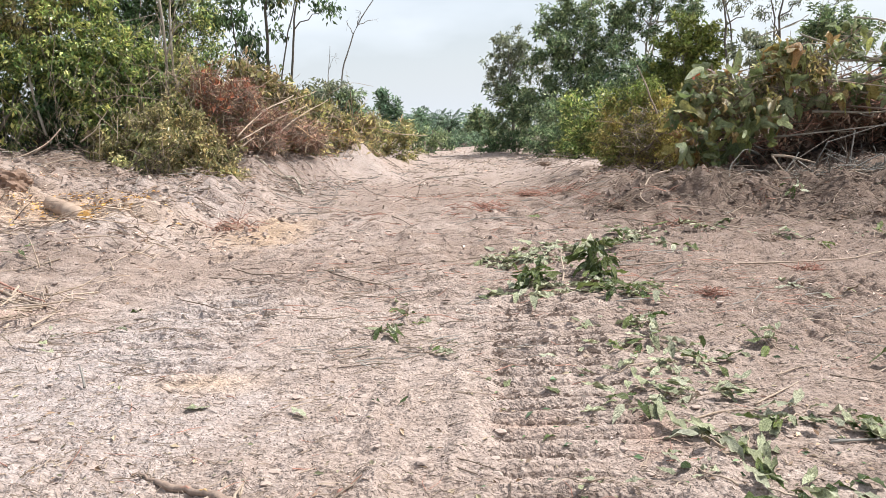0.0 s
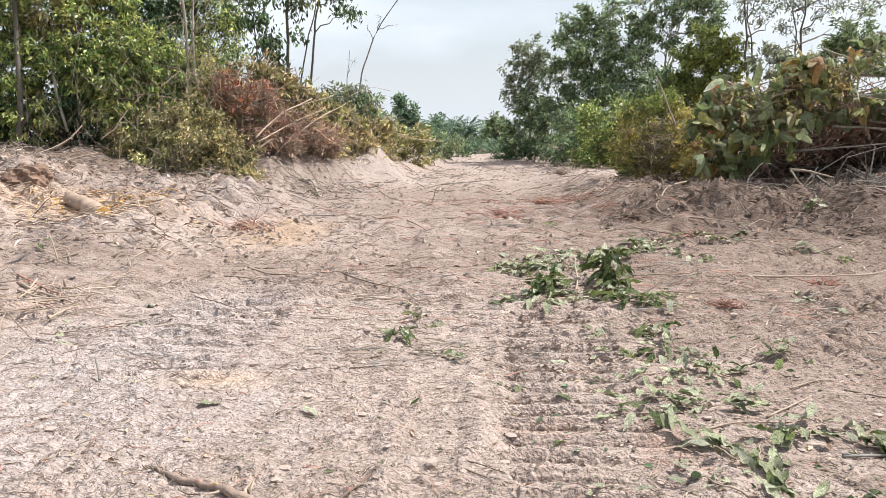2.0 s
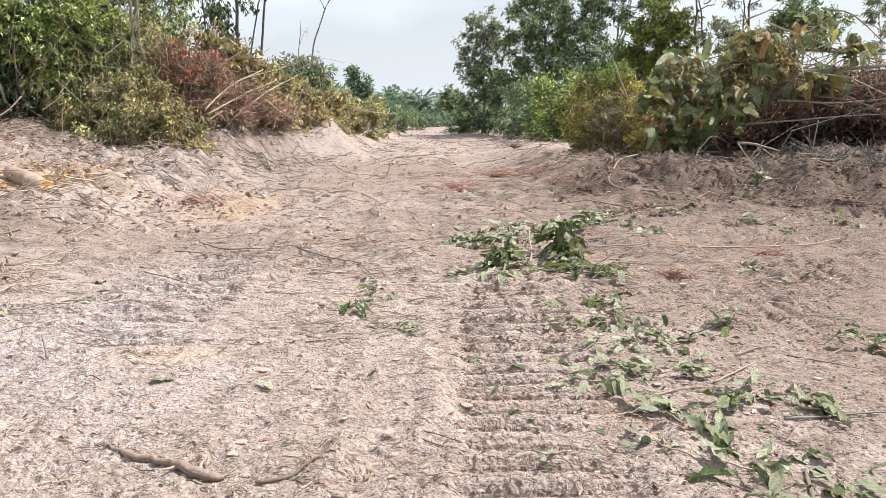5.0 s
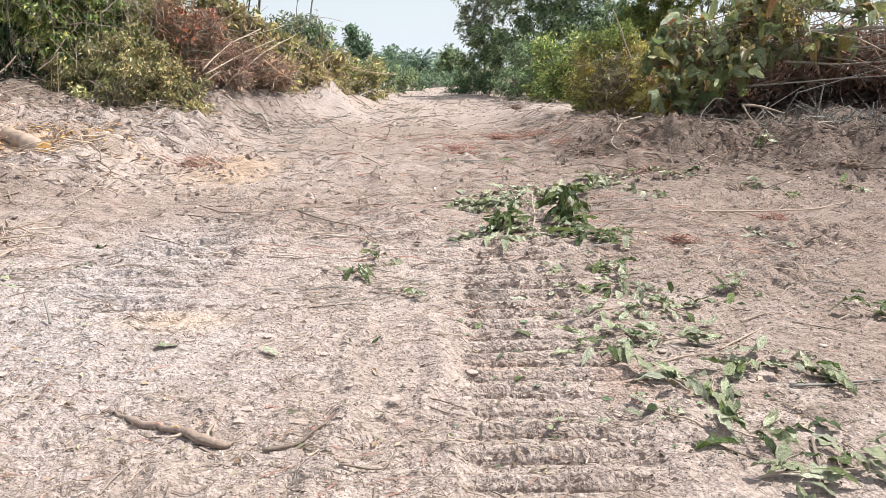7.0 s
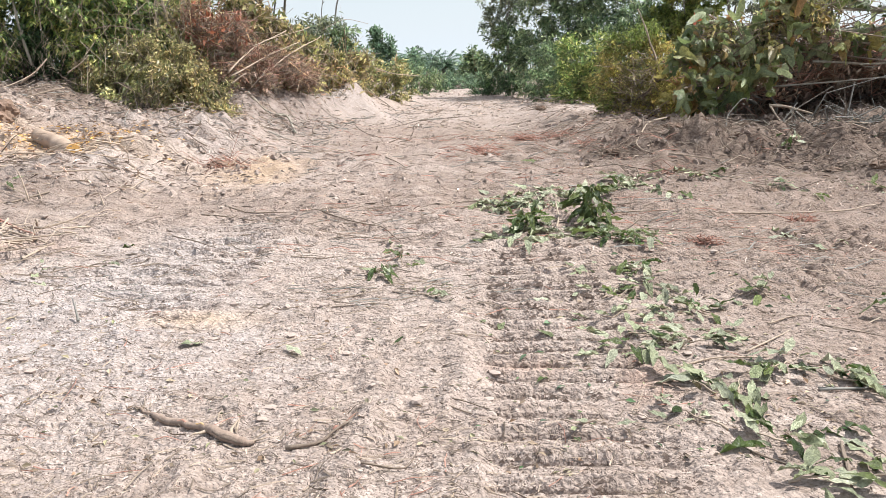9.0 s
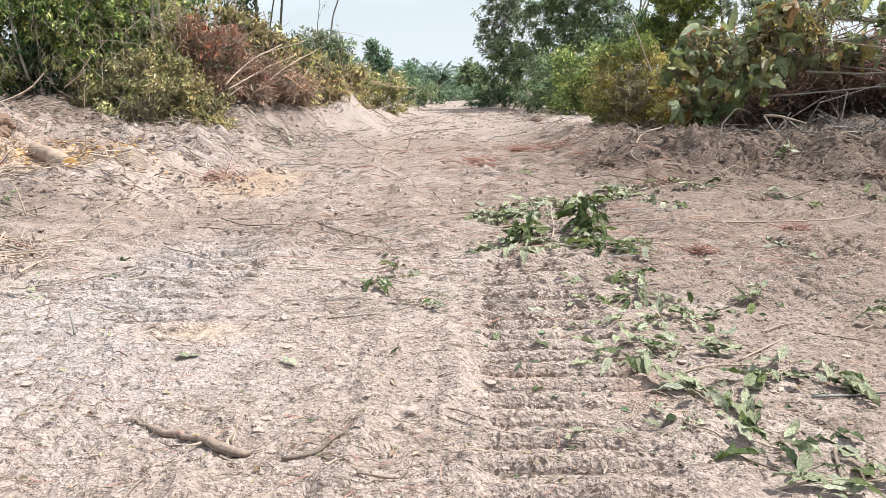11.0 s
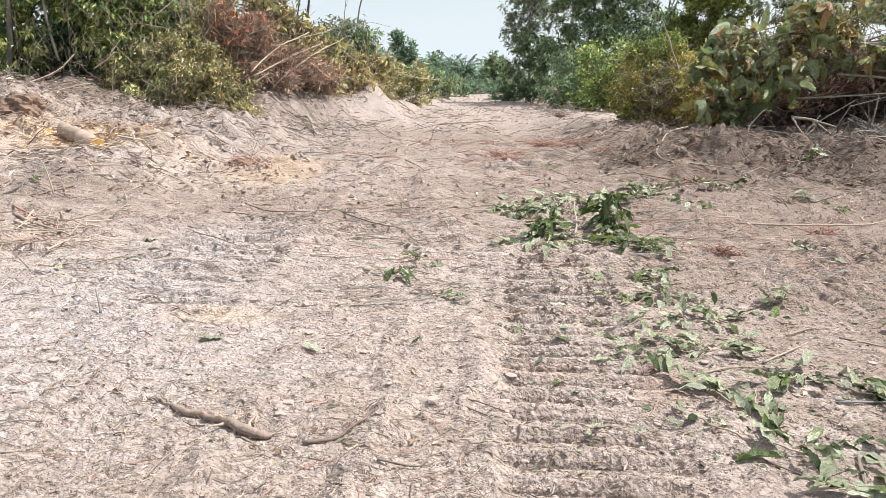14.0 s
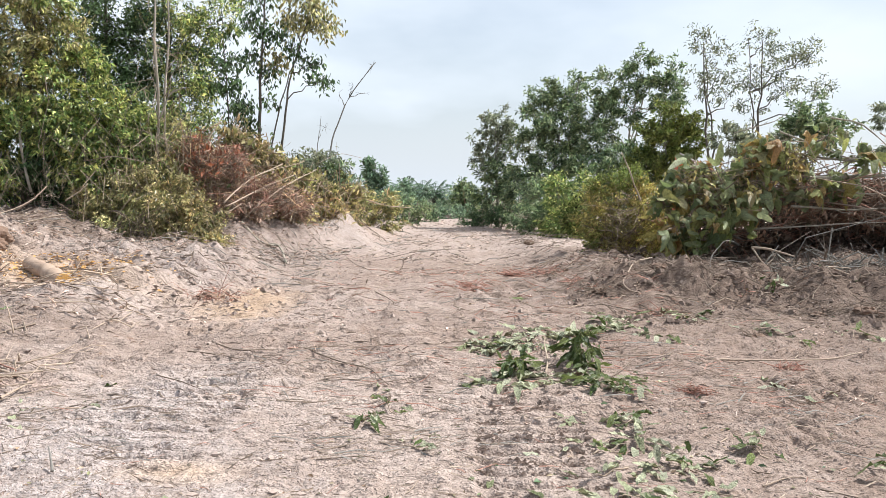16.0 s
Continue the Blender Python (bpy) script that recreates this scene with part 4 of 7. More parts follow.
def band_scraps(name, label, n, box, mat, size):
    """Bark flakes, root fluff and dead leaves lying thick on a stretch of ground."""
    x0, x1, y0, y1 = box
    y = y0 * (y1 / y0) ** rng.random(n)
    x = rng.uniform(x0, x1, n) * (0.55 + 0.45 * y / y1)
    keep = 0.6 * value_noise(x * 0.7, y * 0.5, 98) + 0.6 * value_noise(x * 2.5, y * 1.5, 99) > -0.2
    fade = smooth_step(x0, x0 + 0.35 * (x1 - x0), x) if x0 > 0 else smooth_step(x1, x1 - 0.3 * (x1 - x0), x) if x1 < 0 else 1.0
    keep &= rng.random(n) < fade * smooth_step(y0, y0 * 1.25, y)
    x, y = x[keep], y[keep]
    n = len(x)
    at = np.stack([x, y, surface(x, y) + 0.012], -1)
    ahead = np.stack([rng.normal(0, 1.6, n), rng.normal(0, 0.6, n), rng.normal(0, 0.25, n)], -1)
    long = size * rng.uniform(0.4, 1.6, n) * (0.7 + 0.03 * y)
    ob = new(name, mesh_from(name, *leaf_cloud(at, ahead, rng.normal(0, 0.45, (n, 3)) + [0, 0, 1], long, long * rng.uniform(0.10, 0.34, n)), mat))
    return tagged(ob, label, "ground litter", kind="stuff")


band_scraps("bank_litter", "mauve-brown bark flakes and root fluff over the bank", 14000, (-12, -1.6, 8.5, 30), M_FLAKES, 0.10)
band_scraps("lane_litter", "bark flakes and root scraps trodden into the lane", 3500, (-4.5, 5.5, 6.0, 50), M_FLAKES, 0.07)
band_scraps("near_litter", "thin bark flakes and straw on the near soil", 4200, (-3.6, 3.6, 2.4, 8.0), M_FLAKES, 0.026)
band_scraps("verge_litter", "dark mulch flakes over the verge", 9000, (2.0, 12.0, 10.5, 19), M_MULCH_AND_SHADE, 0.075)
band_scraps("near_verge_litter", "bark flakes over the darker soil", 3500, (2.2, 9.0, 5.5, 11.5), M_FLAKES, 0.05)
debris("slope_debris", "grey-brown roots and stems tangled on the bank's slope", 420, (-9.5, -2.0, 13.5, 24), M_BARK_GREY, 0.36, 0.008, 0.10)
debris("dark_slope_debris", "dark roots tangled on the bank's slope", 160, (-9.5, -2.0, 13.5, 24), M_TWIG, 0.28, 0.007, 0.08)
debris("pile_debris", "small pile of tan roots and stems", 90, (-4.9, -3.1, 6.4, 8.2), M_TWIG_PALE, 0.45, 0.008, 0.10)
debris("log_debris", "thin stems strewn round the log", 70, (-6.8, -3.6, 8.8, 12.2), M_TWIG_PALE, 0.6, 0.008, 0.16)


def litter(n, name, label, mat, long, thick, far):
    x, y = spots(n, far=far)
    keep = value_noise(x * 0.9, y * 0.9, 95) + 0.5 * value_noise(x * 3, y * 3, 96) > -0.22
    x, y = x[keep], y[keep]
    n = len(x)
    turn = rng.normal(0, 0.75, n) + (rng.random(n) < 0.3) * rng.uniform(0, 3, n)
    far_by = long * rng.lognormal(0, 0.55, n) * (0.75 + 0.06 * y)
    dx, dy = np.cos(turn) * far_by / 2, np.sin(turn) * far_by / 2
    a = np.stack([x - dx, y - dy, surface(x - dx, y - dy) + 0.006], -1)
    b = np.stack([x + dx, y + dy, surface(x + dx, y + dy) + 0.006 + 0.02 * rng.random(n) ** 3], -1)
    ob = new(name, mesh_from(name, *twig_cloud(a, b, thick * rng.uniform(0.5, 1.4, n) * (0.7 + 0.07 * y), 3, 0.07), mat))
    return tagged(ob, label, "twig_spray", kind="stuff")


litter(1050, "twig_litter", "broken brown twigs and roots strewn over the soil", M_TWIG, 0.075, 0.0036, 40)
litter(1100, "pale_twig_litter", "bleached twig and root splinters strewn over the soil", M_TWIG_PALE, 0.075, 0.0034, 44)
litter(350, "red_root_litter", "reddish torn roots strewn over the soil", M_TWIG_RED, 0.10, 0.0026, 26)


litter(2700, "root_hairs", "hair-thin dark roots and splinters lying thick on the soil", M_TWIG, 0.040, 0.0019, 34)
litter(1500, "pale_root_hairs", "hair-thin bleached roots lying on the soil", M_TWIG_PALE, 0.050, 0.0017, 24)


def strands(n, name, label, mat, box, long, thick):
    """Long root strands and splinters pressed into the lane, most of them across it."""
    x0, x1, y0, y1 = box
    y = 1 / (rng.random(n) * (1 / y0 - 1 / y1) + 1 / y1)
    x = rng.uniform(x0, x1, n) * (0.4 + 0.6 * np.minimum(1, y / 14))
    thick_here = value_noise(x * 0.8, y * 0.5, 103) + 0.5 * value_noise(x * 2.5, y * 1.5, 104) > -0.15
    x, y = x[thick_here], y[thick_here]
    n = len(x)
    turn = rng.normal(0, 0.45, n)
    reach = long * rng.lognormal(0, 0.5, n) * (0.5 + 0.05 * y) / 2
    dx, dy = np.cos(turn) * reach, np.sin(turn) * reach
    a = np.stack([x - dx, y - dy, surface(x - dx, y - dy) + 0.006], -1)
    b = np.stack([x + dx, y + dy, surface(x + dx, y + dy) + 0.010], -1)
    ob = new(name, mesh_from(name, *twig_cloud(a, b, thick * rng.uniform(0.5, 1.4, n) * (0.5 + 0.06 * y), 3, 0.06), mat))
    return tagged(ob, label, "root strands", kind="stuff")


# Roots, and added dark strands in place of the crust steps' shade lines.
strands(1300, "root_strands", "dark root strands pressed into the lane, some standing for lines of shade", M_TWIG, (-4.5, 5.0, 5.5, 34), 0.22, 0.0052)
strands(500, "grey_root_strands", "grey root strands pressed into the lane", M_BARK_GREY, (-4.5, 5.0, 5.5, 34), 0.26, 0.0056)
strands(420, "red_root_strands", "reddish root strands pressed into the lane", M_TWIG_RED, (-2.0, 5.0, 6.5, 20), 0.24, 0.0048)


def leaf_litter(n, name, label, mat, size, far, x_low=-0.62, x_high=0.62):
    d = 1 / (rng.random(n) * (1 / 2.6 - 1 / far) + 1 / far)
    x, y = rng.uniform(x_low, x_high, n) * d, d + 0.95
    at = np.stack([x, y, surface(x, y) + 0.008], -1)
    ahead = np.stack([*rng.normal(0, 1, (2, n)), rng.normal(0, 0.15, n)], -1)
    up = rng.normal(0, 0.28, (n, 3)) + [0, 0, 1]
    long = size * rng.uniform(0.5, 1.5, n) * (0.8 + 0.05 * y)
    ob = new(name, mesh_from(name, *leaf_cloud(at, ahead, up, long, long * rng.uniform(0.3, 0.6, n)), mat))
    return tagged(ob, label, "leaf litter", kind="stuff")


leaf_litter(900, "leaf_litter", "dry curled leaf scraps and bark chips on the soil", M_LITTER, 0.035, 24)
leaf_litter(150, "green_leaf_scraps", "torn green leaf scraps on the soil", M_FOREST_DARK, 0.045, 16, 0.05, 0.6)


# ---- the copse and the plantation beyond the lane ----
def oil_palm(base, height, crown, label):
    ob = thing("oil_palm", base, label, "palm tree", "oil palms beyond the lane")
    top = np.array(base) + [0, 0, height]
    part("trunk", tube(bent(base, top, 0, 0.01, 6), np.linspace(0.38, 0.30, 6), 9), M_BARK, ob, smooth=True)
    for k in range(30):
        az, el = 2.399 * k, radians(78 - 100 * (k / 30) ** 0.8)
        out = np.array([math.cos(az), math.sin(az), 0])
        t = np.linspace(0, 1, 12)
        run = crown * (t * math.cos(el * 0.9) + 0.10 * t)
        rise = crown * (t * math.sin(el) - (0.75 - 0.25 * math.sin(el)) * t ** 2.2 * 0.75)
        spine = top + out[None] * run[:, None] + np.array([0, 0, 1])[None] * rise[:, None]
        frond = part("frond", tube(spine, np.linspace(0.05, 0.012, 12), 4), M_PALM, ob)
        s = np.linspace(0.12, 0.99, 34)
        at = np.stack([np.interp(s, t, spine[:, c]) for c in range(3)], 1)
        side = np.array([-out[1], out[0], 0])
        long = 0.85 * np.sin(np.pi * (0.12 + 0.86 * s)) ** 0.6 * crown / 4.5
        for sign in (-1, 1):
            way = side[None] * sign + out[None] * 0.45 + rng.normal(0, 0.12, (34, 3)) + [0, 0, -0.35]
            part("leaflet_fringe", leaf_cloud(at, way, np.tile([0, 0, 1.0], (34, 1)), long, 0.085, BLADE), M_PALM, frond, kind="stuff")


for base, height, crown in (
    ((1.93, 100.00, -0.22), 2.0, 3.5), ((0.23, 112.00, -0.24), 2.4, 3.4), ((5.91, 108.00, -0.12), 2.2, 3.3), ((-2.41, 118.00, -0.49), 2.4, 3.4),
):
    oil_palm((base[0], base[1], 0.0), height, crown, "young oil palm with arching blue-green fronds")


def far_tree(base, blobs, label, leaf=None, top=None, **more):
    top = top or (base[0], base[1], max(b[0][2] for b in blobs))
    return tree("far_tree", (base[0], base[1], 0.0), top, 0.16, blobs, label, leaf or M_FAR_HAZE, per_tip=20, spread=0.55, length=0.42, droop=0.3, slim=0.45, group="trees beyond the lane", **more)


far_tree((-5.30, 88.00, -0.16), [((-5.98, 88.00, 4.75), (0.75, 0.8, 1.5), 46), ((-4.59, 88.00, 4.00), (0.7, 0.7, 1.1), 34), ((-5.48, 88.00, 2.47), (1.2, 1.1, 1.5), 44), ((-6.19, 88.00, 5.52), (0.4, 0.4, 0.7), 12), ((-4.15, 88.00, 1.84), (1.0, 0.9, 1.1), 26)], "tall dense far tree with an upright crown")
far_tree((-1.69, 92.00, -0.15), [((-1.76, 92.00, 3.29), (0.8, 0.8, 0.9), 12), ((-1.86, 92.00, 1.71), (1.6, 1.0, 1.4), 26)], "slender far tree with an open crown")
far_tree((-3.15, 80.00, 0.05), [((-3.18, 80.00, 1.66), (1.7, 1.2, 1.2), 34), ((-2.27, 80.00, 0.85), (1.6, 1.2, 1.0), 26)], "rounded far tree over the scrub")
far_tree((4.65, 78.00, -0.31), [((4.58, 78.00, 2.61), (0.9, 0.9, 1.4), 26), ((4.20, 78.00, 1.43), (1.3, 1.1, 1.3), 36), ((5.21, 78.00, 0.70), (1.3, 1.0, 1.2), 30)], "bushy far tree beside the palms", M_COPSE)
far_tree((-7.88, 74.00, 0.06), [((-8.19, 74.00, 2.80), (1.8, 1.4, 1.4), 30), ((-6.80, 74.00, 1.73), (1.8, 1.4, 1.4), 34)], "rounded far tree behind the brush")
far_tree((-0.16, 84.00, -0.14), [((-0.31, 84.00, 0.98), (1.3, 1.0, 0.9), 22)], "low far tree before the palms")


def thicket(name, blobs, label, leaf, count, length, droop=0.3):
    """Far undergrowth that nobody could count."""
    ob = thing(name, (blobs[0][0][0], blobs[0][0][1], 0.0), label, "undergrowth", kind="stuff")
    for blob in blobs:
        part("foliage", foliage(in_blob(blob[2], blob, 0.2), count, 0.4, length, droop, 0.42), leaf, ob, kind="stuff")
    return ob


thicket("far_thicket", [((x, 118 + 6 * math.sin(x), 1.2), (4.5, 2.5, 1.7 + 0.5 * math.sin(1.7 * x)), 46) for x in range(-60, 75, 6)], "far thicket at the plantation's edge, tinted blue-green for haze", M_FAR_HAZE, 14, 0.6)
thicket("lane_end_thicket", [((x, 96 + 3 * math.sin(2 * x), 0.5), (2.4, 1.6, 0.9), 26) for x in range(-12, 22, 4)], "low scrub across the lane's far end", M_FAR_HAZE, 14, 0.4)


def copse_tree(px_base, blobs, label, leaf=None, radius=0.09, stems=2, bark=None, per_tip=62, length=0.21, spread=0.30, droop=0.3, group="trees of the copse"):
    base = (px_base[0], px_base[1], float(ground_height(px_base[0], px_base[1])))
    top = max((b[0] for b in blobs), key=lambda c: c[2])
    return tree("copse_tree", base, top, radius, blobs, label, leaf or M_COPSE, bark or M_BARK_GREY, per_tip, spread, length, droop, 0.36, stems, 0.007, group=group)


copse_tree((4.26, 42.00, 0.34), [((4.10, 42.00, 5.91), (1.3, 1.2, 1.0), 22, M_PALE), ((3.36, 42.00, 4.45), (0.9, 1.0, 1.1), 16, M_PALE), ((4.75, 42.00, 4.85), (1.4, 1.2, 1.3), 30, M_PALE), ((4.18, 42.00, 3.14), (1.3, 1.2, 1.2), 34), ((3.75, 42.00, 1.89), (1.0, 1.0, 1.1), 32)], "open grey-green tree at the copse's edge")
copse_tree((6.74, 40.00, 0.47), [((7.39, 40.00, 7.41), (1.5, 1.3, 1.1), 40), ((6.39, 40.00, 6.36), (1.5, 1.3, 1.3), 44), ((6.00, 40.00, 4.74), (1.6, 1.3, 1.4), 52), ((7.42, 39.00, 5.13), (1.6, 1.3, 1.5), 54), ((6.61, 39.00, 3.25), (1.7, 1.3, 1.4), 56), ((5.33, 39.00, 2.35), (1.5, 1.2, 1.3), 48)], "dense dark green tree of the copse", M_COPSE, 0.12)
copse_tree((9.52, 38.00, 0.46), [((9.24, 38.00, 7.45), (1.2, 1.1, 1.0), 22), ((10.77, 38.00, 8.19), (1.2, 1.1, 1.1), 26), ((11.66, 38.00, 7.11), (1.3, 1.1, 1.2), 28), ((10.00, 38.00, 6.23), (1.4, 1.2, 1.2), 30), ((8.74, 38.00, 5.78), (1.3, 1.1, 1.3), 30), ((12.35, 38.00, 7.54), (0.9, 0.9, 1.2), 16), ((8.85, 37.00, 4.05), (1.6, 1.2, 1.4), 44)], "tall slender-stemmed tree of the copse", None, 0.08, 4, M_BARK_PALE)
copse_tree((11.42, 34.00, 0.66), [((11.08, 34.00, 5.30), (1.2, 1.1, 1.0), 40), ((11.76, 34.00, 4.44), (1.0, 1.0, 1.1), 38), ((10.49, 34.00, 4.29), (1.2, 1.1, 1.2), 42), ((11.55, 34.00, 3.44), (1.2, 1.0, 1.1), 42), ((10.16, 34.00, 3.15), (1.2, 1.0, 1.1), 40)], "yellow-green rounded tree of the copse", M_LIME, 0.07, 2)
copse_tree((9.80, 35.00, 0.58), [((9.69, 35.00, 3.18), (1.5, 1.1, 1.3), 46), ((7.97, 36.00, 2.90), (1.5, 1.1, 1.3), 46)], "lower tree filling the copse", M_COPSE, 0.06, 2)
copse_tree((12.64, 33.00, 0.73), [((11.94, 33.00, 8.46), (0.8, 0.8, 0.9), 16, M_PALE), ((12.71, 33.00, 7.77), (0.8, 0.8, 0.9), 16, M_PALE), ((11.89, 33.00, 7.02), (0.7, 0.7, 0.8), 14, M_PALE), ((13.15, 33.00, 6.46), (0.8, 0.8, 0.8), 14, M_PALE)], "tall thin tree with sparse grey-green leaves", M_PALE, 0.085, 2, M_BARK, 20, 0.17, 0.30)
copse_tree((15.02, 34.00, 0.74), [((14.96, 34.00, 9.00), (1.0, 0.9, 0.7), 22, M_PALE), ((16.28, 34.00, 8.18), (1.1, 0.9, 0.8), 23, M_PALE), ((17.15, 34.00, 8.57), (0.9, 0.9, 0.6), 18, M_PALE), ((14.54, 34.00, 7.38), (1.0, 0.9, 0.8), 22, M_PALE), ((16.08, 34.00, 7.06), (1.1, 0.9, 0.7), 23, M_PALE), ((17.75, 34.00, 6.98), (0.9, 0.8, 0.5), 16, M_PALE), ((14.61, 34.00, 6.02), (0.9, 0.8, 0.7), 12)], "tall thin tree with a wide sparse crown", M_PALE, 0.085, 2, M_BARK, 20, 0.17, 0.32)
copse_tree((15.58, 30.00, 0.91), [((15.32, 30.00, 5.23), (1.1, 0.9, 0.8), 30), ((14.79, 30.00, 4.67), (0.9, 0.8, 0.7), 24), ((16.04, 30.00, 4.59), (0.8, 0.8, 0.7), 22)], "rounded tree behind the brush heap", M_COPSE, 0.06, 1)
copse_tree((22.54, 36.00, 0.84), [((22.05, 36.00, 6.20), (0.7, 0.8, 0.8), 12, M_PALE), ((22.41, 36.00, 4.88), (0.9, 0.8, 0.9), 16), ((24.00, 36.00, 5.72), (1.2, 1.0, 1.2), 20)], "slight tree at the clearing's rim", M_PALE, 0.06, 1)
copse_tree((12.17, 30.00, 0.83), [((11.99, 30.00, 4.26), (0.7, 0.7, 0.7), 10, M_PALE), ((12.69, 30.00, 3.95), (0.7, 0.7, 0.6), 10, M_PALE), ((13.81, 30.00, 3.94), (0.8, 0.7, 0.6), 12)], "thin sapling behind the brush heap", M_PALE, 0.04, 2)


def undergrowth(base, blobs, label, leaf, length=0.15, per_tip=44, spread=0.28, droop=0.35, **more):
    return shrub("undergrowth_shrub", (base[0], base[1], float(ground_height(base[0], base[1]))), blobs, label, leaf, M_TWIG, per_tip, spread, length, droop, group="shrubs along the lane", **more)


undergrowth((5.28, 33.00, 0.36), [((4.52, 33.00, 0.90), (0.9, 0.8, 0.7), 40), ((5.68, 32.00, 1.08), (1.0, 0.8, 0.9), 46), ((5.39, 34.00, 1.90), (1.2, 0.9, 1.0), 46)], "fresh green shrub at the lane's edge", M_COPSE)
undergrowth((5.27, 28.00, 0.54), [((5.35, 28.00, 1.06), (0.8, 0.7, 0.6), 40), ((6.05, 28.00, 1.80), (0.9, 0.8, 0.9), 44), ((5.20, 29.00, 1.88), (0.9, 0.8, 0.8), 40)], "bushy green shrub below the copse", M_FOREST)
undergrowth((2.55, 60.00, -0.21), [((1.49, 62.00, 0.20), (1.3, 1.0, 0.7), 30), ((2.64, 62.00, 0.28), (1.2, 1.0, 0.9), 34), ((3.66, 60.00, 0.39), (1.2, 1.0, 0.9), 34), ((0.51, 66.00, 0.13), (1.3, 1.0, 0.6), 26)], "scrub closing the lane's end, tinted grey-green for haze", M_FAR_HAZE, 0.30, 18, 0.35)
undergrowth((4.35, 40.00, 0.26), [((4.33, 40.00, 0.86), (1.1, 0.9, 0.7), 40), ((3.47, 42.00, 0.64), (0.9, 0.8, 0.6), 30), ((3.13, 46.00, 0.35), (0.9, 0.8, 0.5), 30)], "dark low shrub at the copse's foot", M_FOREST_DARK)


def reeds(base, size, n, high, label, mat=None, group="reed tufts", lean=0.25):
    """A tuft of long blades that stand and bow over."""
    ob = thing("reed_tuft", base, label, "reeds", group)
    foot = np.array(base) + np.stack([*(rng.normal(0, size / 2, (2, n))), np.zeros(n)], -1)
    tip = foot + np.stack([*(rng.normal(0, lean * high, (2, n))), high * rng.uniform(0.55, 1.1, n)], -1)
    part("stalk_clump", twig_cloud(foot, tip, 0.008, 3, 0.05), M_STRAW, ob, kind="stuff")
    part("blade_clump", leaf_cloud(np.repeat(tip, 3, 0) - (np.repeat(tip - foot, 3, 0) * rng.random((3 * n, 1)) * 0.6), rng.normal(0, 1, (3 * n, 3)) + [0, 0, 0.6], rng.normal(0, 0.4, (3 * n, 3)) + [0, 0, 1], high * rng.uniform(0.25, 0.5, 3 * n), 0.03, BLADE), mat or M_GRASS, ob, kind="stuff")
    return ob


reeds((5.13, 42.60, 0.12), 0.9, 40, 3.2, "tall green cane tuft against the copse", lean=0.12)
reeds((4.29, 45.51, 0.12), 1.2, 30, 2.4, "pale green cane tuft at the lane's edge", lean=0.15)
reeds((5.82, 36.25, 0.12), 1.2, 36, 1.3, "low grass tuft at the lane's edge")


# ---- the brush heap with broad leaves, and the slash round it ----
def broad_leaf_mesh(name, curl, fold, seed):
    """A big heart-shaped leaf with a pointed tip and a toothed rim, hung from its stalk."""
    r = np.random.default_rng(seed)
    n = 22
    ang = np.linspace(0, 2 * np.pi, n, endpoint=False)
    rad = 0.5 * (1 + 0.20 * np.cos(3 * ang) + 0.12 * np.cos(5 * ang) + 0.08 * r.normal(size=n)) * (1 + 0.28 * np.maximum(0, np.cos(ang)) ** 6) * (1 - 0.30 * np.maximum(0, np.cos(ang + np.pi)) ** 8)
    x, y = np.sin(ang) * rad * 0.92, 0.40 + np.cos(ang) * rad
    rim = np.stack([x, y, -curl * (x ** 2 + (y - 0.4) ** 2) * 1.6 + fold * np.abs(x) + 0.05 * r.normal(size=n)], -1)
    mid = np.stack([x * 0.5, 0.4 + (y - 0.4) * 0.5, -curl * 0.4 * (x ** 2 + (y - 0.4) ** 2) + fold * np.abs(x) * 0.5 + 0.012 * r.normal(size=n)], -1)
    verts = np.concatenate([[(0, 0.36, 0)], mid, rim])
    k = np.arange(n)
    tri = np.stack([0 * k, 1 + k, 1 + (k + 1) % n], -1)
    quad = np.stack([1 + k, 1 + n + k, 1 + n + (k + 1) % n, 1 + (k + 1) % n], -1)
    return mesh_from(name, verts, [tri, quad], M_BIG, True)


BROAD = [broad_leaf_mesh("broad_leaf", c, f, s) for s, (c, f) in enumerate(((0.45, 0.15), (0.9, 0.30), (0.2, 0.85), (0.6, -0.6), (1.3, -0.2), (0.7, 1.1)))]


def hung_leaf(mesh, at, ahead, up, size, parent, name="leaf"):
    """One leaf as an object of its own, under its thing."""
    ahead = Vector(ahead).normalized()
    side = ahead.cross(Vector(up)).normalized()
    over = side.cross(ahead)
    ob = new(name, mesh)
    ob.parent = parent
    at = Vector(at) - parent.location
    m = Matrix((side, ahead, over)).transposed().to_4x4() @ Matrix.Scale(size, 4)
    m.translation = at
    ob.matrix_basis = m
    return ob


def brush_heap(name, base, blobs, label, twig_mats, leaf_mat, n_twigs, n_leaves, twig_long=0.9, r=0.010, leaf_long=0.13, flat=0.5, category="brush heap", skirt=True):
    """A heap of torn stems, vines and leaves."""
    ob = thing(name, base, label, category, kind="stuff")
    for blob in with_skirts(blobs) if skirt else blobs:
        for mat in twig_mats:
            c = in_blob(n_twigs, blob, 0.1)
            way = unit(rng.normal(0, 1, (n_twigs, 3)) * [1, 0.8, flat]) * (twig_long * rng.lognormal(-0.3, 0.5, n_twigs))[:, None]
            part("stem_tangle", twig_cloud(c - way / 2, c + way / 2, r * rng.uniform(0.4, 1.5, n_twigs), 4, 0.10), mat, ob, kind="stuff")
        if n_leaves:
            tips = in_blob(max(4, n_leaves // 12), blob, 0.3)
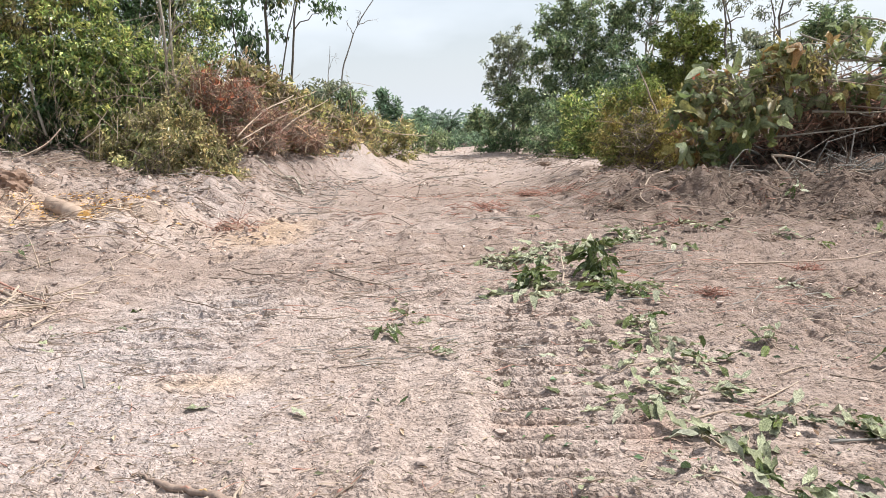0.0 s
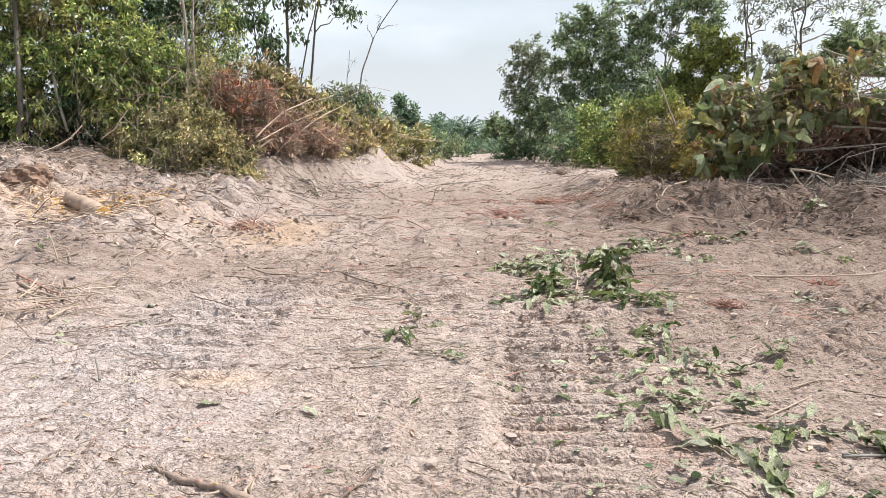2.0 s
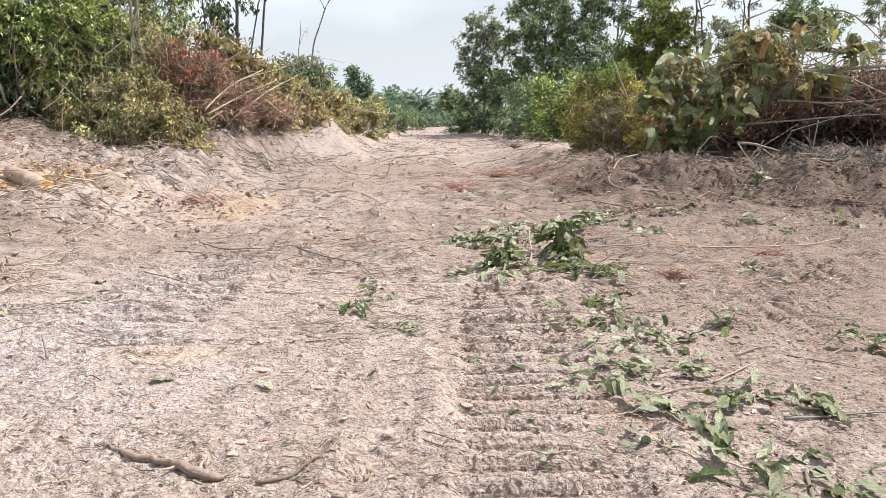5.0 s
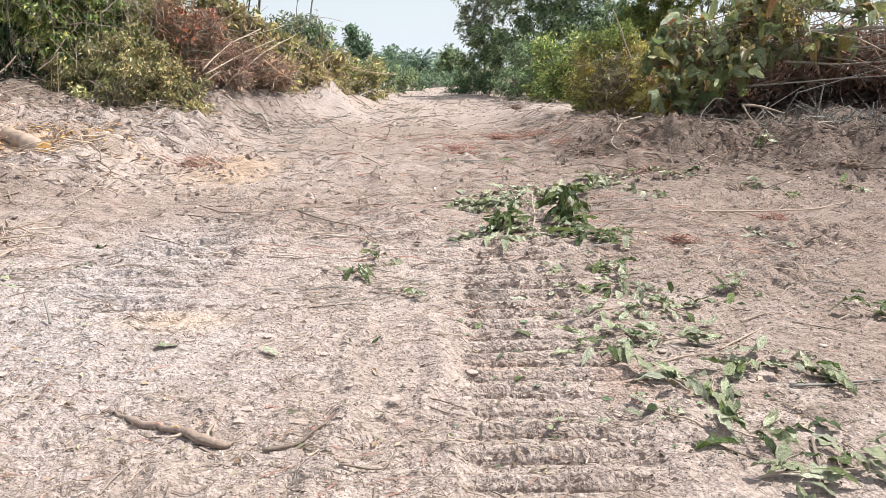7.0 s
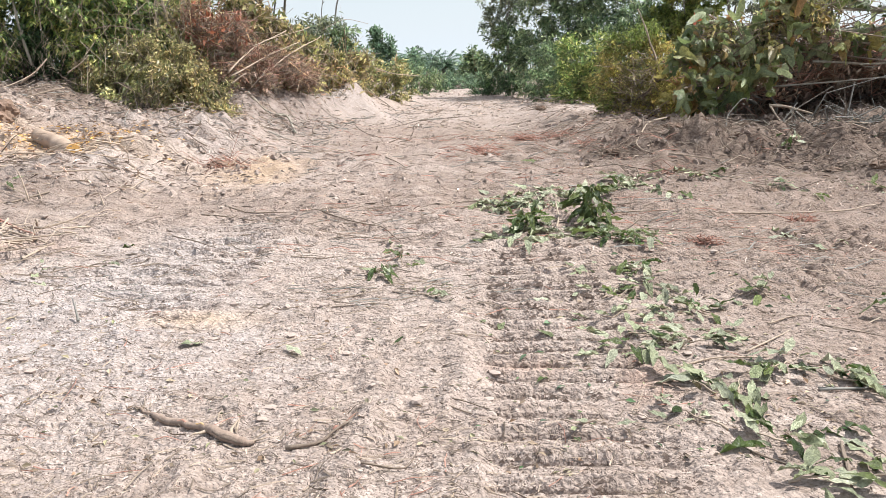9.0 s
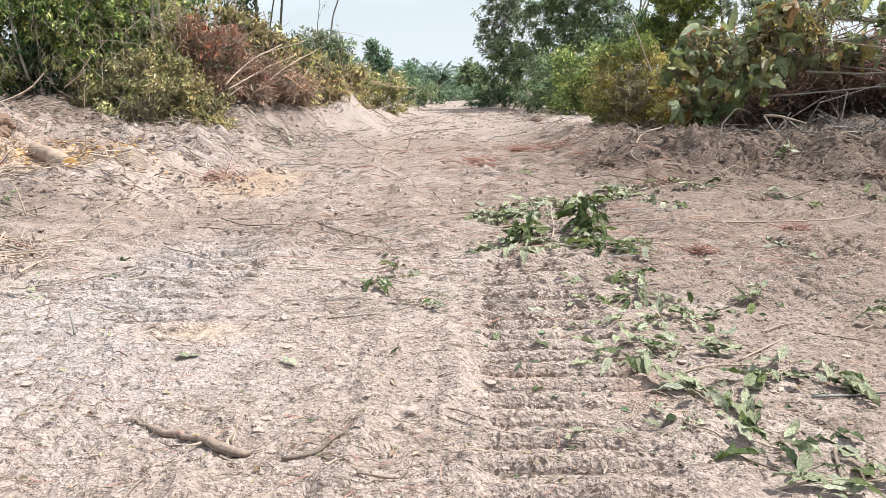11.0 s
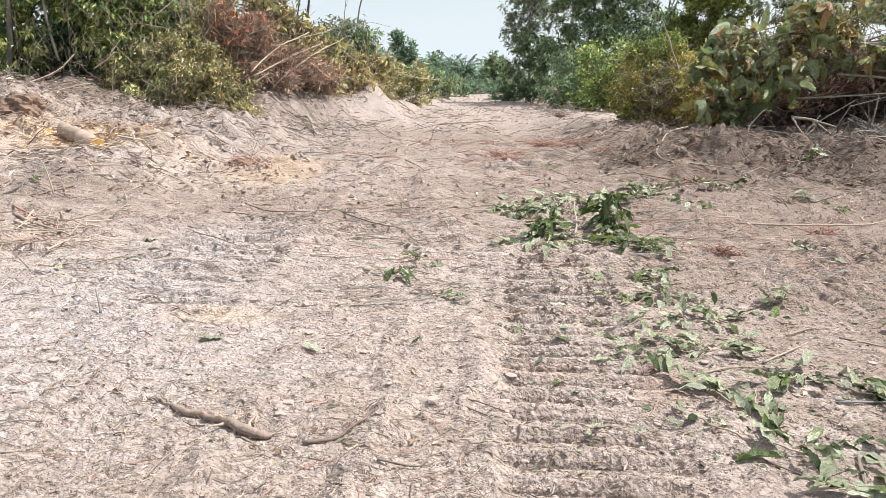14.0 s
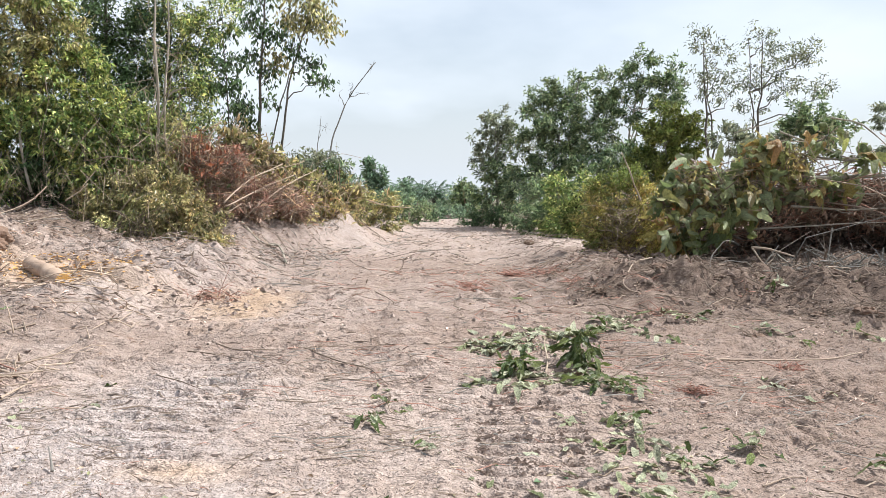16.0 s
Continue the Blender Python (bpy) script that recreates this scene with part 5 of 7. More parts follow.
            part("leafage", sprays(tips + rng.normal(0, 0.3, tips.shape), tips, 12, 0.07, leaf_long, 0.5, 0.40, 0.0), blob[3] if len(blob) > 3 else leaf_mat, ob, kind="stuff")
    return ob


def broadleaf_bush(base, blobs, label):
    ob = thing("broadleaf_bush", base, label, "bush")
    foot = np.array(base)
    for centre, radii, count in blobs:
        hub = np.array(centre)
        part("stem", tube(bent(foot + rng.normal(0, 0.3, 3) * [1, 1, 0], hub, -0.05, 0.05, 8), np.linspace(0.035, 0.014, 8), 6), M_BARK_GREY, ob, smooth=True)
        for at in in_blob(int(count * 1.35), (centre, radii), 0.35):
            out = unit(at - hub)
            part("leaf_stalk", tube(bent(hub + (at - hub) * 0.25, at, 0.03, 0.03, 4), 0.007, 4), M_TWIG_PALE, ob)
            way = out * 0.5 + rng.normal(0, 0.6, 3) + [0, -0.1, -0.8]
            up = out * 0.4 + rng.normal(0, 0.75, 3) + [0.1, -0.5, 0.45]
            hung_leaf(BROAD[rng.integers(6)], at, way, up, 0.11 + 0.26 * rng.random() ** 1.6, ob)
    return ob


broadleaf_bush((7.29, 18.34, 0.33), [
    ((5.37, 16.40, 2.02), (0.40, 0.5, 0.45), 34), ((6.01, 16.20, 1.86), (0.5, 0.5, 0.5), 44), ((6.47, 16.00, 1.58), (0.45, 0.5, 0.45), 41),
    ((5.20, 16.00, 1.21), (0.32, 0.4, 0.4), 27), ((5.59, 15.90, 0.93), (0.3, 0.35, 0.28), 22), ((6.95, 16.20, 2.06), (0.35, 0.4, 0.35), 27),
    ((7.18, 16.40, 2.87), (0.45, 0.4, 0.32), 31), ((6.57, 16.60, 2.41), (0.55, 0.5, 0.25), 27), ((7.66, 16.50, 2.61), (0.35, 0.4, 0.28), 20),
    ((8.36, 16.30, 3.15), (0.35, 0.4, 0.28), 17), ((8.99, 16.20, 2.75), (0.35, 0.4, 0.3), 15), ((5.92, 15.90, 1.28), (0.4, 0.4, 0.35), 27),
    ((5.84, 16.60, 2.39), (0.4, 0.4, 0.25), 22), ((6.83, 16.40, 2.53), (0.4, 0.4, 0.25), 20), ((5.05, 16.30, 1.60), (0.3, 0.35, 0.4), 18), ((8.01, 16.30, 2.09), (0.4, 0.35, 0.25), 14), ((8.78, 16.20, 2.22), (0.4, 0.35, 0.25), 10),
], "felled broad-leaved bush with big wilting leaves on the brush heap")
brush_heap("bush_stem_tangle", (7.16, 18.37, 0.33), [((5.67, 16.40, 1.91), (0.6, 0.4, 0.5), 0, M_VINE), ((6.58, 16.30, 1.93), (0.6, 0.4, 0.5), 0, M_VINE), ((7.55, 16.40, 2.55), (0.6, 0.4, 0.3), 0, M_VINE)], "tangle of stems and small leaves inside the felled bush", [M_TWIG_PALE, M_TWIG], M_VINE, 60, 700, 0.8, 0.008, 0.12, 0.7, skirt=False)


brush_heap("brush_heap", (10.60, 20.44, 0.56), [
    ((8.11, 17.20, 1.98), (0.9, 0.8, 0.50), 0), ((9.02, 17.00, 1.87), (0.9, 0.8, 0.50), 0), ((9.90, 16.80, 1.90), (0.9, 0.8, 0.55), 0), ((10.76, 16.60, 1.92), (1.0, 0.8, 0.6), 0),
    ((8.99, 17.60, 1.59), (0.9, 0.6, 0.28), 0), ((10.23, 17.50, 1.65), (1.0, 0.6, 0.28), 0), ((6.92, 17.30, 1.45), (1.0, 0.6, 0.8), 0), ((6.30, 17.30, 1.06), (0.8, 0.6, 0.6), 0),
], "heap of torn red-brown vines, stems and dead leaves", [M_TWIG_RED, M_TWIG, M_TWIG_PALE], M_RUST, 65, 520, 1.2, 0.012, 0.13, 0.45, skirt=False)
# Dark stems and flakes put the heap's inner shade into the colour.
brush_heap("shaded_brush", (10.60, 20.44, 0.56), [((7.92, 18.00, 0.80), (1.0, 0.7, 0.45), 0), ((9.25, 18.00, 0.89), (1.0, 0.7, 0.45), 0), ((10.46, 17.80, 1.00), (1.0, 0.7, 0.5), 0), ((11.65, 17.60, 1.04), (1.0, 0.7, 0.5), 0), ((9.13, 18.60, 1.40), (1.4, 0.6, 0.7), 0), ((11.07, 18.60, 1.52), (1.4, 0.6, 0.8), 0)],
    "brush darkened to stand for the shade within the heap", [M_TWIG, M_TWIG_RED], M_MULCH_AND_SHADE, 60, 1100, 1.0, 0.010, 0.20)
brush_heap("slash_heap", (6.69, 12.74, 0.27), [
    ((7.10, 14.20, 0.40), (0.7, 0.7, 0.16), 0), ((7.71, 14.00, 0.43), (0.8, 0.7, 0.22), 0), ((7.61, 13.00, 0.25), (0.8, 0.6, 0.16), 0), ((8.17, 13.00, 0.45), (0.9, 0.7, 0.3), 0), ((6.89, 14.60, 0.24), (0.5, 0.5, 0.10), 0),
], "low heap of grey sticks, roots and torn bark", [M_BARK_GREY, M_TWIG, M_BARK], M_LITTER, 150, 120, 0.8, 0.011, 0.08, 0.3)
brush_heap("mulch_ridge", (3.99, 13.07, 0.26), [
    ((3.19, 13.20, 0.25), (0.5, 0.35, 0.10), 0), ((3.78, 13.00, 0.27), (0.6, 0.35, 0.12), 0), ((4.48, 12.90, 0.25), (0.6, 0.35, 0.12), 0), ((5.17, 12.80, 0.23), (0.5, 0.35, 0.11), 0), ((5.94, 12.90, 0.27), (0.5, 0.35, 0.12), 0),
], "ridge of dark torn roots and mulch on the soil", [M_TWIG, M_TWIG_RED], M_LITTER, 130, 90, 0.30, 0.005, 0.06, 0.35)
undergrowth((4.70, 18.80, 0.38), [((4.26, 18.80, 1.15), (0.5, 0.5, 0.55), 34), ((4.86, 18.80, 1.50), (0.55, 0.5, 0.6), 38), ((4.63, 18.60, 0.76), (0.65, 0.5, 0.42), 40), ((5.31, 18.40, 1.05), (0.45, 0.4, 0.6), 30), ((4.48, 19.00, 2.04), (0.5, 0.4, 0.45), 24, M_LIME), ((5.32, 19.00, 1.99), (0.45, 0.4, 0.4), 20), ((4.10, 18.60, 0.54), (0.35, 0.3, 0.22), 14, M_LIME), ((5.66, 17.60, 0.64), (0.35, 0.3, 0.25), 12), ((4.28, 19.00, 1.76), (0.45, 0.4, 0.5), 24), ((5.01, 19.20, 2.22), (0.5, 0.4, 0.4), 24, M_LIME), ((5.48, 18.80, 1.65), (0.45, 0.4, 0.45), 24), ((5.45, 17.60, 1.00), (0.40, 0.35, 0.50), 30), ((5.95, 17.40, 0.80), (0.45, 0.30, 0.40), 26, M_FOREST_DARK), ((5.35, 17.80, 1.60), (0.40, 0.35, 0.40), 24)], "browning shrub with small yellow-brown leaves", M_OLIVE_DRY, 0.085, 50, 0.19, 0.5)
brush_heap("dead_stem_tangle", (5.38, 20.75, 0.30), [((4.70, 18.35, 1.20), (0.75, 0.35, 0.75), 0)], "tangle of bare tan stems in a browning shrub", [M_TWIG, M_TWIG_PALE], M_DRY, 55, 0, 0.8, 0.006, 0.1, 0.8)
stick("dead_stem", [(5.22, 18.00, 1.23), (4.93, 18.00, 1.90), (4.69, 18.00, 2.42), (4.55, 18.10, 2.80)], 0.026, M_TWIG_PALE, "bare tan stem standing out of the shrub", "stem")
for path, r in (
    ([(8.04, 16.60, 2.23), (8.78, 16.20, 2.31), (10.40, 15.80, 2.41)], 0.055), ([(7.86, 16.80, 2.81), (8.57, 16.30, 2.66), (9.82, 16.00, 2.59)], 0.030),
    ([(7.59, 16.80, 3.26), (8.13, 16.40, 2.97), (9.00, 16.00, 2.54), (9.70, 15.80, 2.46)], 0.022), ([(8.46, 16.40, 3.53), (8.94, 16.20, 3.44), (9.32, 16.00, 3.03), (9.69, 16.00, 2.76)], 0.020),
    ([(6.91, 16.40, 1.17), (8.24, 16.20, 1.29), (9.90, 16.00, 1.41)], 0.022), ([(7.72, 16.40, 1.67), (8.82, 16.20, 1.61), (9.88, 16.00, 1.71)], 0.028),
    ([(6.70, 17.00, 3.22), (7.46, 16.80, 3.46), (7.75, 16.80, 3.65)], 0.014), ([(8.19, 16.20, 2.09), (9.04, 16.00, 1.93), (9.96, 15.80, 2.07)], 0.02),
):
    stick("felled_branch", path, r, M_BARK_PALE, "bleached grey branch lying on the brush heap", "branch", "branches on the brush heap", 2)
for path, r in (
    ([(6.56, 15.60, 0.82), (6.81, 15.40, 0.82), (7.28, 15.20, 0.68)], 0.030), ([(6.54, 15.50, 0.81), (6.61, 15.30, 0.60), (6.72, 15.20, 0.41)], 0.022),
    ([(6.87, 15.40, 0.82), (6.91, 15.30, 0.66), (6.68, 15.20, 0.50), (6.74, 15.20, 0.34)], 0.016), ([(5.38, 14.60, 0.16), (5.51, 15.00, 0.66), (5.80, 15.20, 0.98), (6.04, 15.20, 0.95)], 0.012),
    ([(5.53, 14.90, 0.45), (5.86, 15.00, 0.61), (6.17, 15.00, 0.56)], 0.012), ([(6.00, 12.20, 0.09), (6.97, 12.90, 0.30), (8.05, 13.60, 0.50)], 0.026), ([(7.31, 14.60, 0.46), (7.72, 14.20, 0.53), (8.62, 14.00, 0.73)], 0.016),
    ([(7.44, 15.20, 0.85), (7.73, 15.00, 0.67), (7.84, 14.60, 0.58)], 0.012), ([(8.45, 15.40, 0.97), (8.52, 15.40, 0.80), (8.37, 15.20, 0.54)], 0.008),
):
    stick("torn_root", path, r, M_TWIG_PALE if r > 0.013 else M_BARK_GREY, "torn pale root hanging at the foot of the brush heap", "root", "roots at the brush heap", 1)


# ---- the arm of the digger behind the heap ----
def digger_arm():
    paint, nt, bsdf, out = nodes_of("orange_paint")
    tc = nt.nodes.new("ShaderNodeTexCoord").outputs["Object"]
    nt.links.new(mixed(nt, ranged(nt, noise_node(nt, tc, 6.0, 5), 0.45, 0.75), (0.62, 0.115, 0.03), (0.40, 0.10, 0.045)), bsdf.inputs["Base Color"])
    bsdf.inputs["Roughness"].default_value = 0.45
    steel, nt2, bsdf2, out2 = nodes_of("rod_steel")
    bsdf2.inputs["Base Color"].default_value, bsdf2.inputs["Metallic"].default_value, bsdf2.inputs["Roughness"].default_value = (0.45, 0.43, 0.42, 1), 1.0, 0.45
    knee, foot, tip = (np.array(p) for p in ((7.08, 21.50, 3.00), (7.10, 21.50, 1.10), (9.70, 22.30, 2.00)))
    ob = thing("digger_arm", tuple(foot), "orange steel digger arm with a hydraulic ram behind the heap", "digger arm")

    def plate(a, b, wide_a, wide_b, thick):
        ahead = unit(b - a)
        across = unit(np.cross(ahead, [0, 1.0, 0]))
        depth = unit(np.cross(across, ahead))
        rings = [p + across * w * s + depth * thick * q for p, w in ((a, wide_a), (b, wide_b)) for s, q in ((-1, -1), (1, -1), (1, 1), (-1, 1))]
        return np.array(rings), np.array([(0, 1, 2, 3), (7, 6, 5, 4), (0, 4, 5, 1), (1, 5, 6, 2), (2, 6, 7, 3), (3, 7, 4, 0)])

    part("dipper", plate(knee, foot, 0.07, 0.14, 0.10), paint, ob)
    part("boom", plate(knee + [0.02, 0.2, -0.55], tip + [0, 0, -0.55], 0.14, 0.22, 0.14), paint, ob)
    part("pivot", tube([knee + [0, -0.2, -0.45], knee + [0, 0.3, -0.45]], 0.06, 12), steel, ob, "bare steel pivot pin", True)
    ram = part("ram", tube([knee + [0.6, 0.1, -0.20], tip + [0.1, -0.2, -0.25]], 0.06, 10), paint, ob, "", True)
    part("rod", tube([knee + [0.06, 0.1, 0.06], knee + [0.6, 0.1, -0.20]], 0.02, 8), steel, ram, "bright steel rod", True)


digger_arm()


# ---- the forest edge, brush and poles on the other side ----
def edge_tree(base, blobs, label, leaf=None, radius=0.10, stems=1, bark=None, per_tip=54, length=0.135, spread=0.22, droop=0.7, slim=0.36, top=None):
    base = (base[0], base[1], float(ground_height(base[0], base[1])))
    top = top or max((b[0] for b in blobs), key=lambda c: c[2])
    return tree("edge_tree", base, top, radius, blobs, label, leaf or M_FOREST, bark or M_BARK, per_tip, spread, length, droop, slim, stems, 0.008, group="trees of the forest edge")


edge_tree((-9.17, 18.50, 1.30), [((-9.32, 18.50, 4.38), (0.9, 0.9, 0.9), 42, M_VINE), ((-8.65, 18.70, 5.08), (0.9, 0.8, 0.9), 42, M_VINE), ((-9.43, 18.50, 5.52), (1.0, 0.8, 0.9), 40, M_VINE), ((-8.52, 18.40, 3.88), (0.8, 0.8, 0.9), 44), ((-9.05, 18.20, 3.15), (0.8, 0.8, 0.8), 44), ((-8.18, 18.20, 2.92), (0.8, 0.7, 0.8), 46), ((-8.91, 18.50, 6.42), (1.3, 1.0, 1.0), 40)], "forest tree hung with drooping olive leaves and vines")
edge_tree((-10.22, 18.00, 1.28), [((-10.16, 18.00, 4.27), (1.0, 0.9, 1.0), 44), ((-9.82, 17.80, 3.03), (0.9, 0.9, 0.9), 44), ((-10.79, 18.00, 3.51), (1.0, 1.0, 1.2), 44), ((-10.50, 18.20, 5.54), (1.2, 1.0, 1.2), 44, M_VINE), ((-10.94, 17.80, 2.01), (0.9, 0.8, 0.8), 36), ((-9.60, 17.80, 2.04), (0.7, 0.7, 0.7), 36)], "leafy forest tree with a grey trunk")
edge_tree((-8.04, 19.00, 1.32), [((-7.72, 18.60, 3.42), (0.8, 0.8, 0.9), 46), ((-7.96, 18.40, 2.49), (0.8, 0.7, 0.8), 46), ((-7.21, 18.60, 2.66), (0.8, 0.7, 0.8), 46), ((-7.68, 18.20, 1.98), (0.8, 0.6, 0.6), 40), ((-8.82, 18.20, 2.08), (0.8, 0.6, 0.6), 42, M_FOREST_DARK), ((-8.10, 19.20, 4.54), (0.7, 0.8, 0.7), 30)], "forest tree with long hanging green leaves", None, 0.08)
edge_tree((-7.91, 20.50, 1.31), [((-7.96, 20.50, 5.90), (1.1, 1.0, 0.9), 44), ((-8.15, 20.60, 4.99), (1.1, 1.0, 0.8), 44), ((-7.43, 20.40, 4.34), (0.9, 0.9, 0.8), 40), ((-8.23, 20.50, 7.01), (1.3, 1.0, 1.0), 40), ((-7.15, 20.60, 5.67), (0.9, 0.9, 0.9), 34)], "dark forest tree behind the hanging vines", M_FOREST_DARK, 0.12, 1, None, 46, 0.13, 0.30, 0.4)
edge_tree((-6.71, 21.00, 1.34), [((-6.70, 21.00, 6.35), (1.1, 1.0, 0.9), 40), ((-6.12, 21.00, 5.64), (0.9, 0.9, 0.8), 34), ((-6.49, 20.80, 4.72), (1.0, 0.9, 0.9), 40), ((-6.14, 20.60, 3.83), (0.9, 0.8, 0.8), 38), ((-5.83, 21.00, 4.92), (0.7, 0.7, 0.7), 22, M_FOREST_DARK), ((-5.59, 21.20, 6.28), (0.8, 0.8, 0.8), 22), ((-6.70, 21.00, 7.35), (1.4, 1.0, 1.0), 40)], "forest tree with a tall leafy crown", None, 0.09, 2, None, 46, 0.12, 0.27, 0.5)
edge_tree((-6.52, 19.20, 1.29), [((-6.64, 19.00, 2.70), (0.8, 0.7, 0.8), 42), ((-5.98, 19.20, 2.80), (0.8, 0.7, 0.8), 40, M_VINE), ((-6.70, 18.60, 1.89), (0.8, 0.6, 0.6), 36, M_VINE), ((-5.65, 19.00, 2.19), (0.7, 0.6, 0.6), 30, M_VINE), ((-7.23, 19.00, 3.48), (0.7, 0.7, 0.7), 34)], "small forest tree smothered in olive climbers", M_FOREST, 0.06, 2)
for a, b, c, r, lean in (((-6.24, 18.60, 1.77), (-6.11, 18.60, 4.24), (-6.27, 18.60, 6.41), 0.035, 0.01), ((-6.01, 18.80, 2.17), (-6.13, 18.80, 4.53), (-6.11, 18.90, 6.50), 0.028, 0.01), ((-8.59, 17.60, 1.57), (-8.75, 17.60, 2.43), (-9.03, 17.80, 3.29), 0.032, 0.01), ((-6.11, 18.50, 3.32), (-5.91, 18.50, 3.91), (-5.56, 18.50, 4.05), 0.02, 0.01)):
    stick("bare_pole", [a, b, c], r, M_BARK_PALE, "bare pale sapling pole standing among the vines", "sapling", "bare poles in the forest edge", 2, 0.7)


stick("bare_pole", [(-9.50, 17.20, 1.17), (-9.52, 17.30, 2.23), (-9.46, 17.50, 4.28), (-9.36, 17.80, 6.30)], 0.065, M_BARK, "dark bare sapling trunk standing at the forest edge", "sapling", "bare poles in the forest edge", 2, 0.6)


def slender(base, path, r, blobs, label, leaf=None, per_tip=16, length=0.16, bark=None):
    """A thin sapling along a leaning path, with open sprays of leaves."""
    base = (base[0], base[1], float(ground_height(base[0], base[1])))
    ob = thing("slender_sapling", base, label, "sapling", "slender saplings on the bank")
    pts = np.array([base] + list(path))
    t = np.linspace(0, len(pts) - 1, 18)
    fine = np.stack([np.interp(t, np.arange(len(pts)), pts[:, k]) for k in range(3)], 1)
    for _ in range(3):
        fine[1:-1] = (fine[:-2] + 2 * fine[1:-1] + fine[2:]) / 4
    fine[1:-1] += rng.normal(0, r * 0.4, fine[1:-1].shape)
    part("trunk", tube(fine, np.linspace(r, r * 0.35, 18), 7), bark or M_BARK, ob, smooth=True)
    for blob in blobs:
        tips = in_blob(blob[2], blob, 0.1)
        hub = np.array(blob[0])
        foot = fine[np.argmin(np.linalg.norm(fine - (hub - [0, 0, 0.5]), axis=1))]
        part("branch", tube(bent(foot, hub, -0.06, 0.05, 6), np.linspace(r * 0.5, r * 0.2, 6), 5), bark or M_BARK, ob, smooth=True)
        part("twig_spray", twig_cloud(np.tile(hub, (len(tips), 1)), tips, 0.006, 3), bark or M_BARK, ob, kind="stuff")
        if per_tip:
            part("leafage", foliage(tips, per_tip, 0.15, length, 0.55, 0.42), blob[3] if len(blob) > 3 else leaf or M_FOREST_DARK, ob, kind="stuff")
    return ob


slender((-4.79, 23.00, 2.36), [(-4.74, 23.00, 4.00), (-4.78, 23.00, 5.45), (-4.66, 23.00, 6.90), (-4.64, 23.00, 8.17)], 0.055, [((-5.11, 23.00, 5.68), (0.35, 0.35, 0.35), 9), ((-4.33, 23.00, 5.47), (0.4, 0.3, 0.4), 11, M_VINE), ((-4.46, 23.00, 6.27), (0.5, 0.4, 0.4), 14), ((-5.11, 23.00, 6.57), (0.45, 0.4, 0.4), 12), ((-4.53, 23.00, 5.14), (0.35, 0.3, 0.25), 8), ((-4.96, 23.00, 7.37), (0.8, 0.6, 0.5), 20), ((-5.18, 23.00, 3.74), (0.35, 0.3, 0.3), 9)], "slender dark-trunked sapling with open leaf sprays")
slender((-4.39, 23.40, 2.30), [(-4.11, 23.40, 4.06), (-4.00, 23.40, 5.05), (-3.63, 23.40, 6.38), (-3.23, 23.40, 7.37)], 0.040, [((-3.88, 23.40, 6.70), (0.6, 0.5, 0.45), 24, M_VINE), ((-3.23, 23.40, 7.04), (0.55, 0.5, 0.45), 24, M_VINE), ((-2.97, 23.40, 6.64), (0.35, 0.4, 0.3), 12, M_VINE), ((-3.37, 23.40, 5.48), (0.40, 0.3, 0.25), 10), ((-3.12, 23.40, 5.00), (0.35, 0.3, 0.2), 8), ((-3.88, 23.40, 5.88), (0.4, 0.3, 0.3), 9), ((-3.57, 23.40, 7.68), (0.7, 0.5, 0.4), 24, M_VINE)], "leaning slender sapling with an olive crown")
slender((-4.89, 23.80, 2.39), [(-4.43, 23.80, 4.09), (-3.94, 23.80, 5.62), (-3.61, 23.80, 6.63)], 0.028, [((-4.69, 23.80, 4.51), (0.2, 0.2, 0.2), 4)], "thin leaning sapling beside a larger one")
slender((-3.89, 32.00, 2.95), [(-3.81, 32.00, 3.60), (-3.72, 32.00, 4.00), (-3.23, 32.00, 5.51), (-2.55, 32.00, 6.44), (-1.99, 32.00, 7.15)], 0.042, [((-2.10, 32.00, 7.03), (0.35, 0.2, 0.35), 9), ((-2.90, 32.00, 6.20), (0.5, 0.2, 0.3), 5), ((-2.43, 32.00, 5.87), (0.4, 0.2, 0.15), 4), ((-3.47, 32.00, 5.84), (0.2, 0.2, 0.4), 4)], "bare leaning sapling with leafless twigs", per_tip=0, bark=M_BARK_GREY)
slender((-4.31, 31.00, 2.89), [(-4.22, 31.00, 3.46), (-4.12, 31.00, 4.02), (-4.06, 31.00, 4.80)], 0.024, [((-3.90, 31.00, 4.36), (0.35, 0.2, 0.3), 5)], "short bare sapling with leafless twigs", per_tip=0, bark=M_BARK_GREY)
slender((-5.45, 22.00, 2.31), [(-5.41, 22.00, 3.87), (-5.53, 22.00, 5.10), (-5.62, 22.00, 6.62)], 0.025, [((-5.57, 22.00, 5.25), (0.4, 0.3, 0.3), 12), ((-5.80, 22.00, 4.63), (0.4, 0.3, 0.35), 14), ((-5.31, 22.00, 4.67), (0.28, 0.3, 0.2), 9), ((-5.58, 22.00, 6.02), (0.4, 0.3, 0.35), 12), ((-5.07, 22.20, 4.13), (0.3, 0.3, 0.2), 8)], "thin sapling with dark leaf sprays")
slender((-5.17, 23.00, 2.19), [(-5.22, 23.00, 3.49), (-5.29, 23.00, 4.47)], 0.018, [((-5.26, 23.00, 4.14), (0.25, 0.2, 0.2), 8), ((-5.01, 23.00, 3.09), (0.45, 0.3, 0.4), 18, M_COPSE), ((-5.42, 23.00, 2.92), (0.4, 0.3, 0.4), 14, M_COPSE)], "low leafy sapling on the bank")

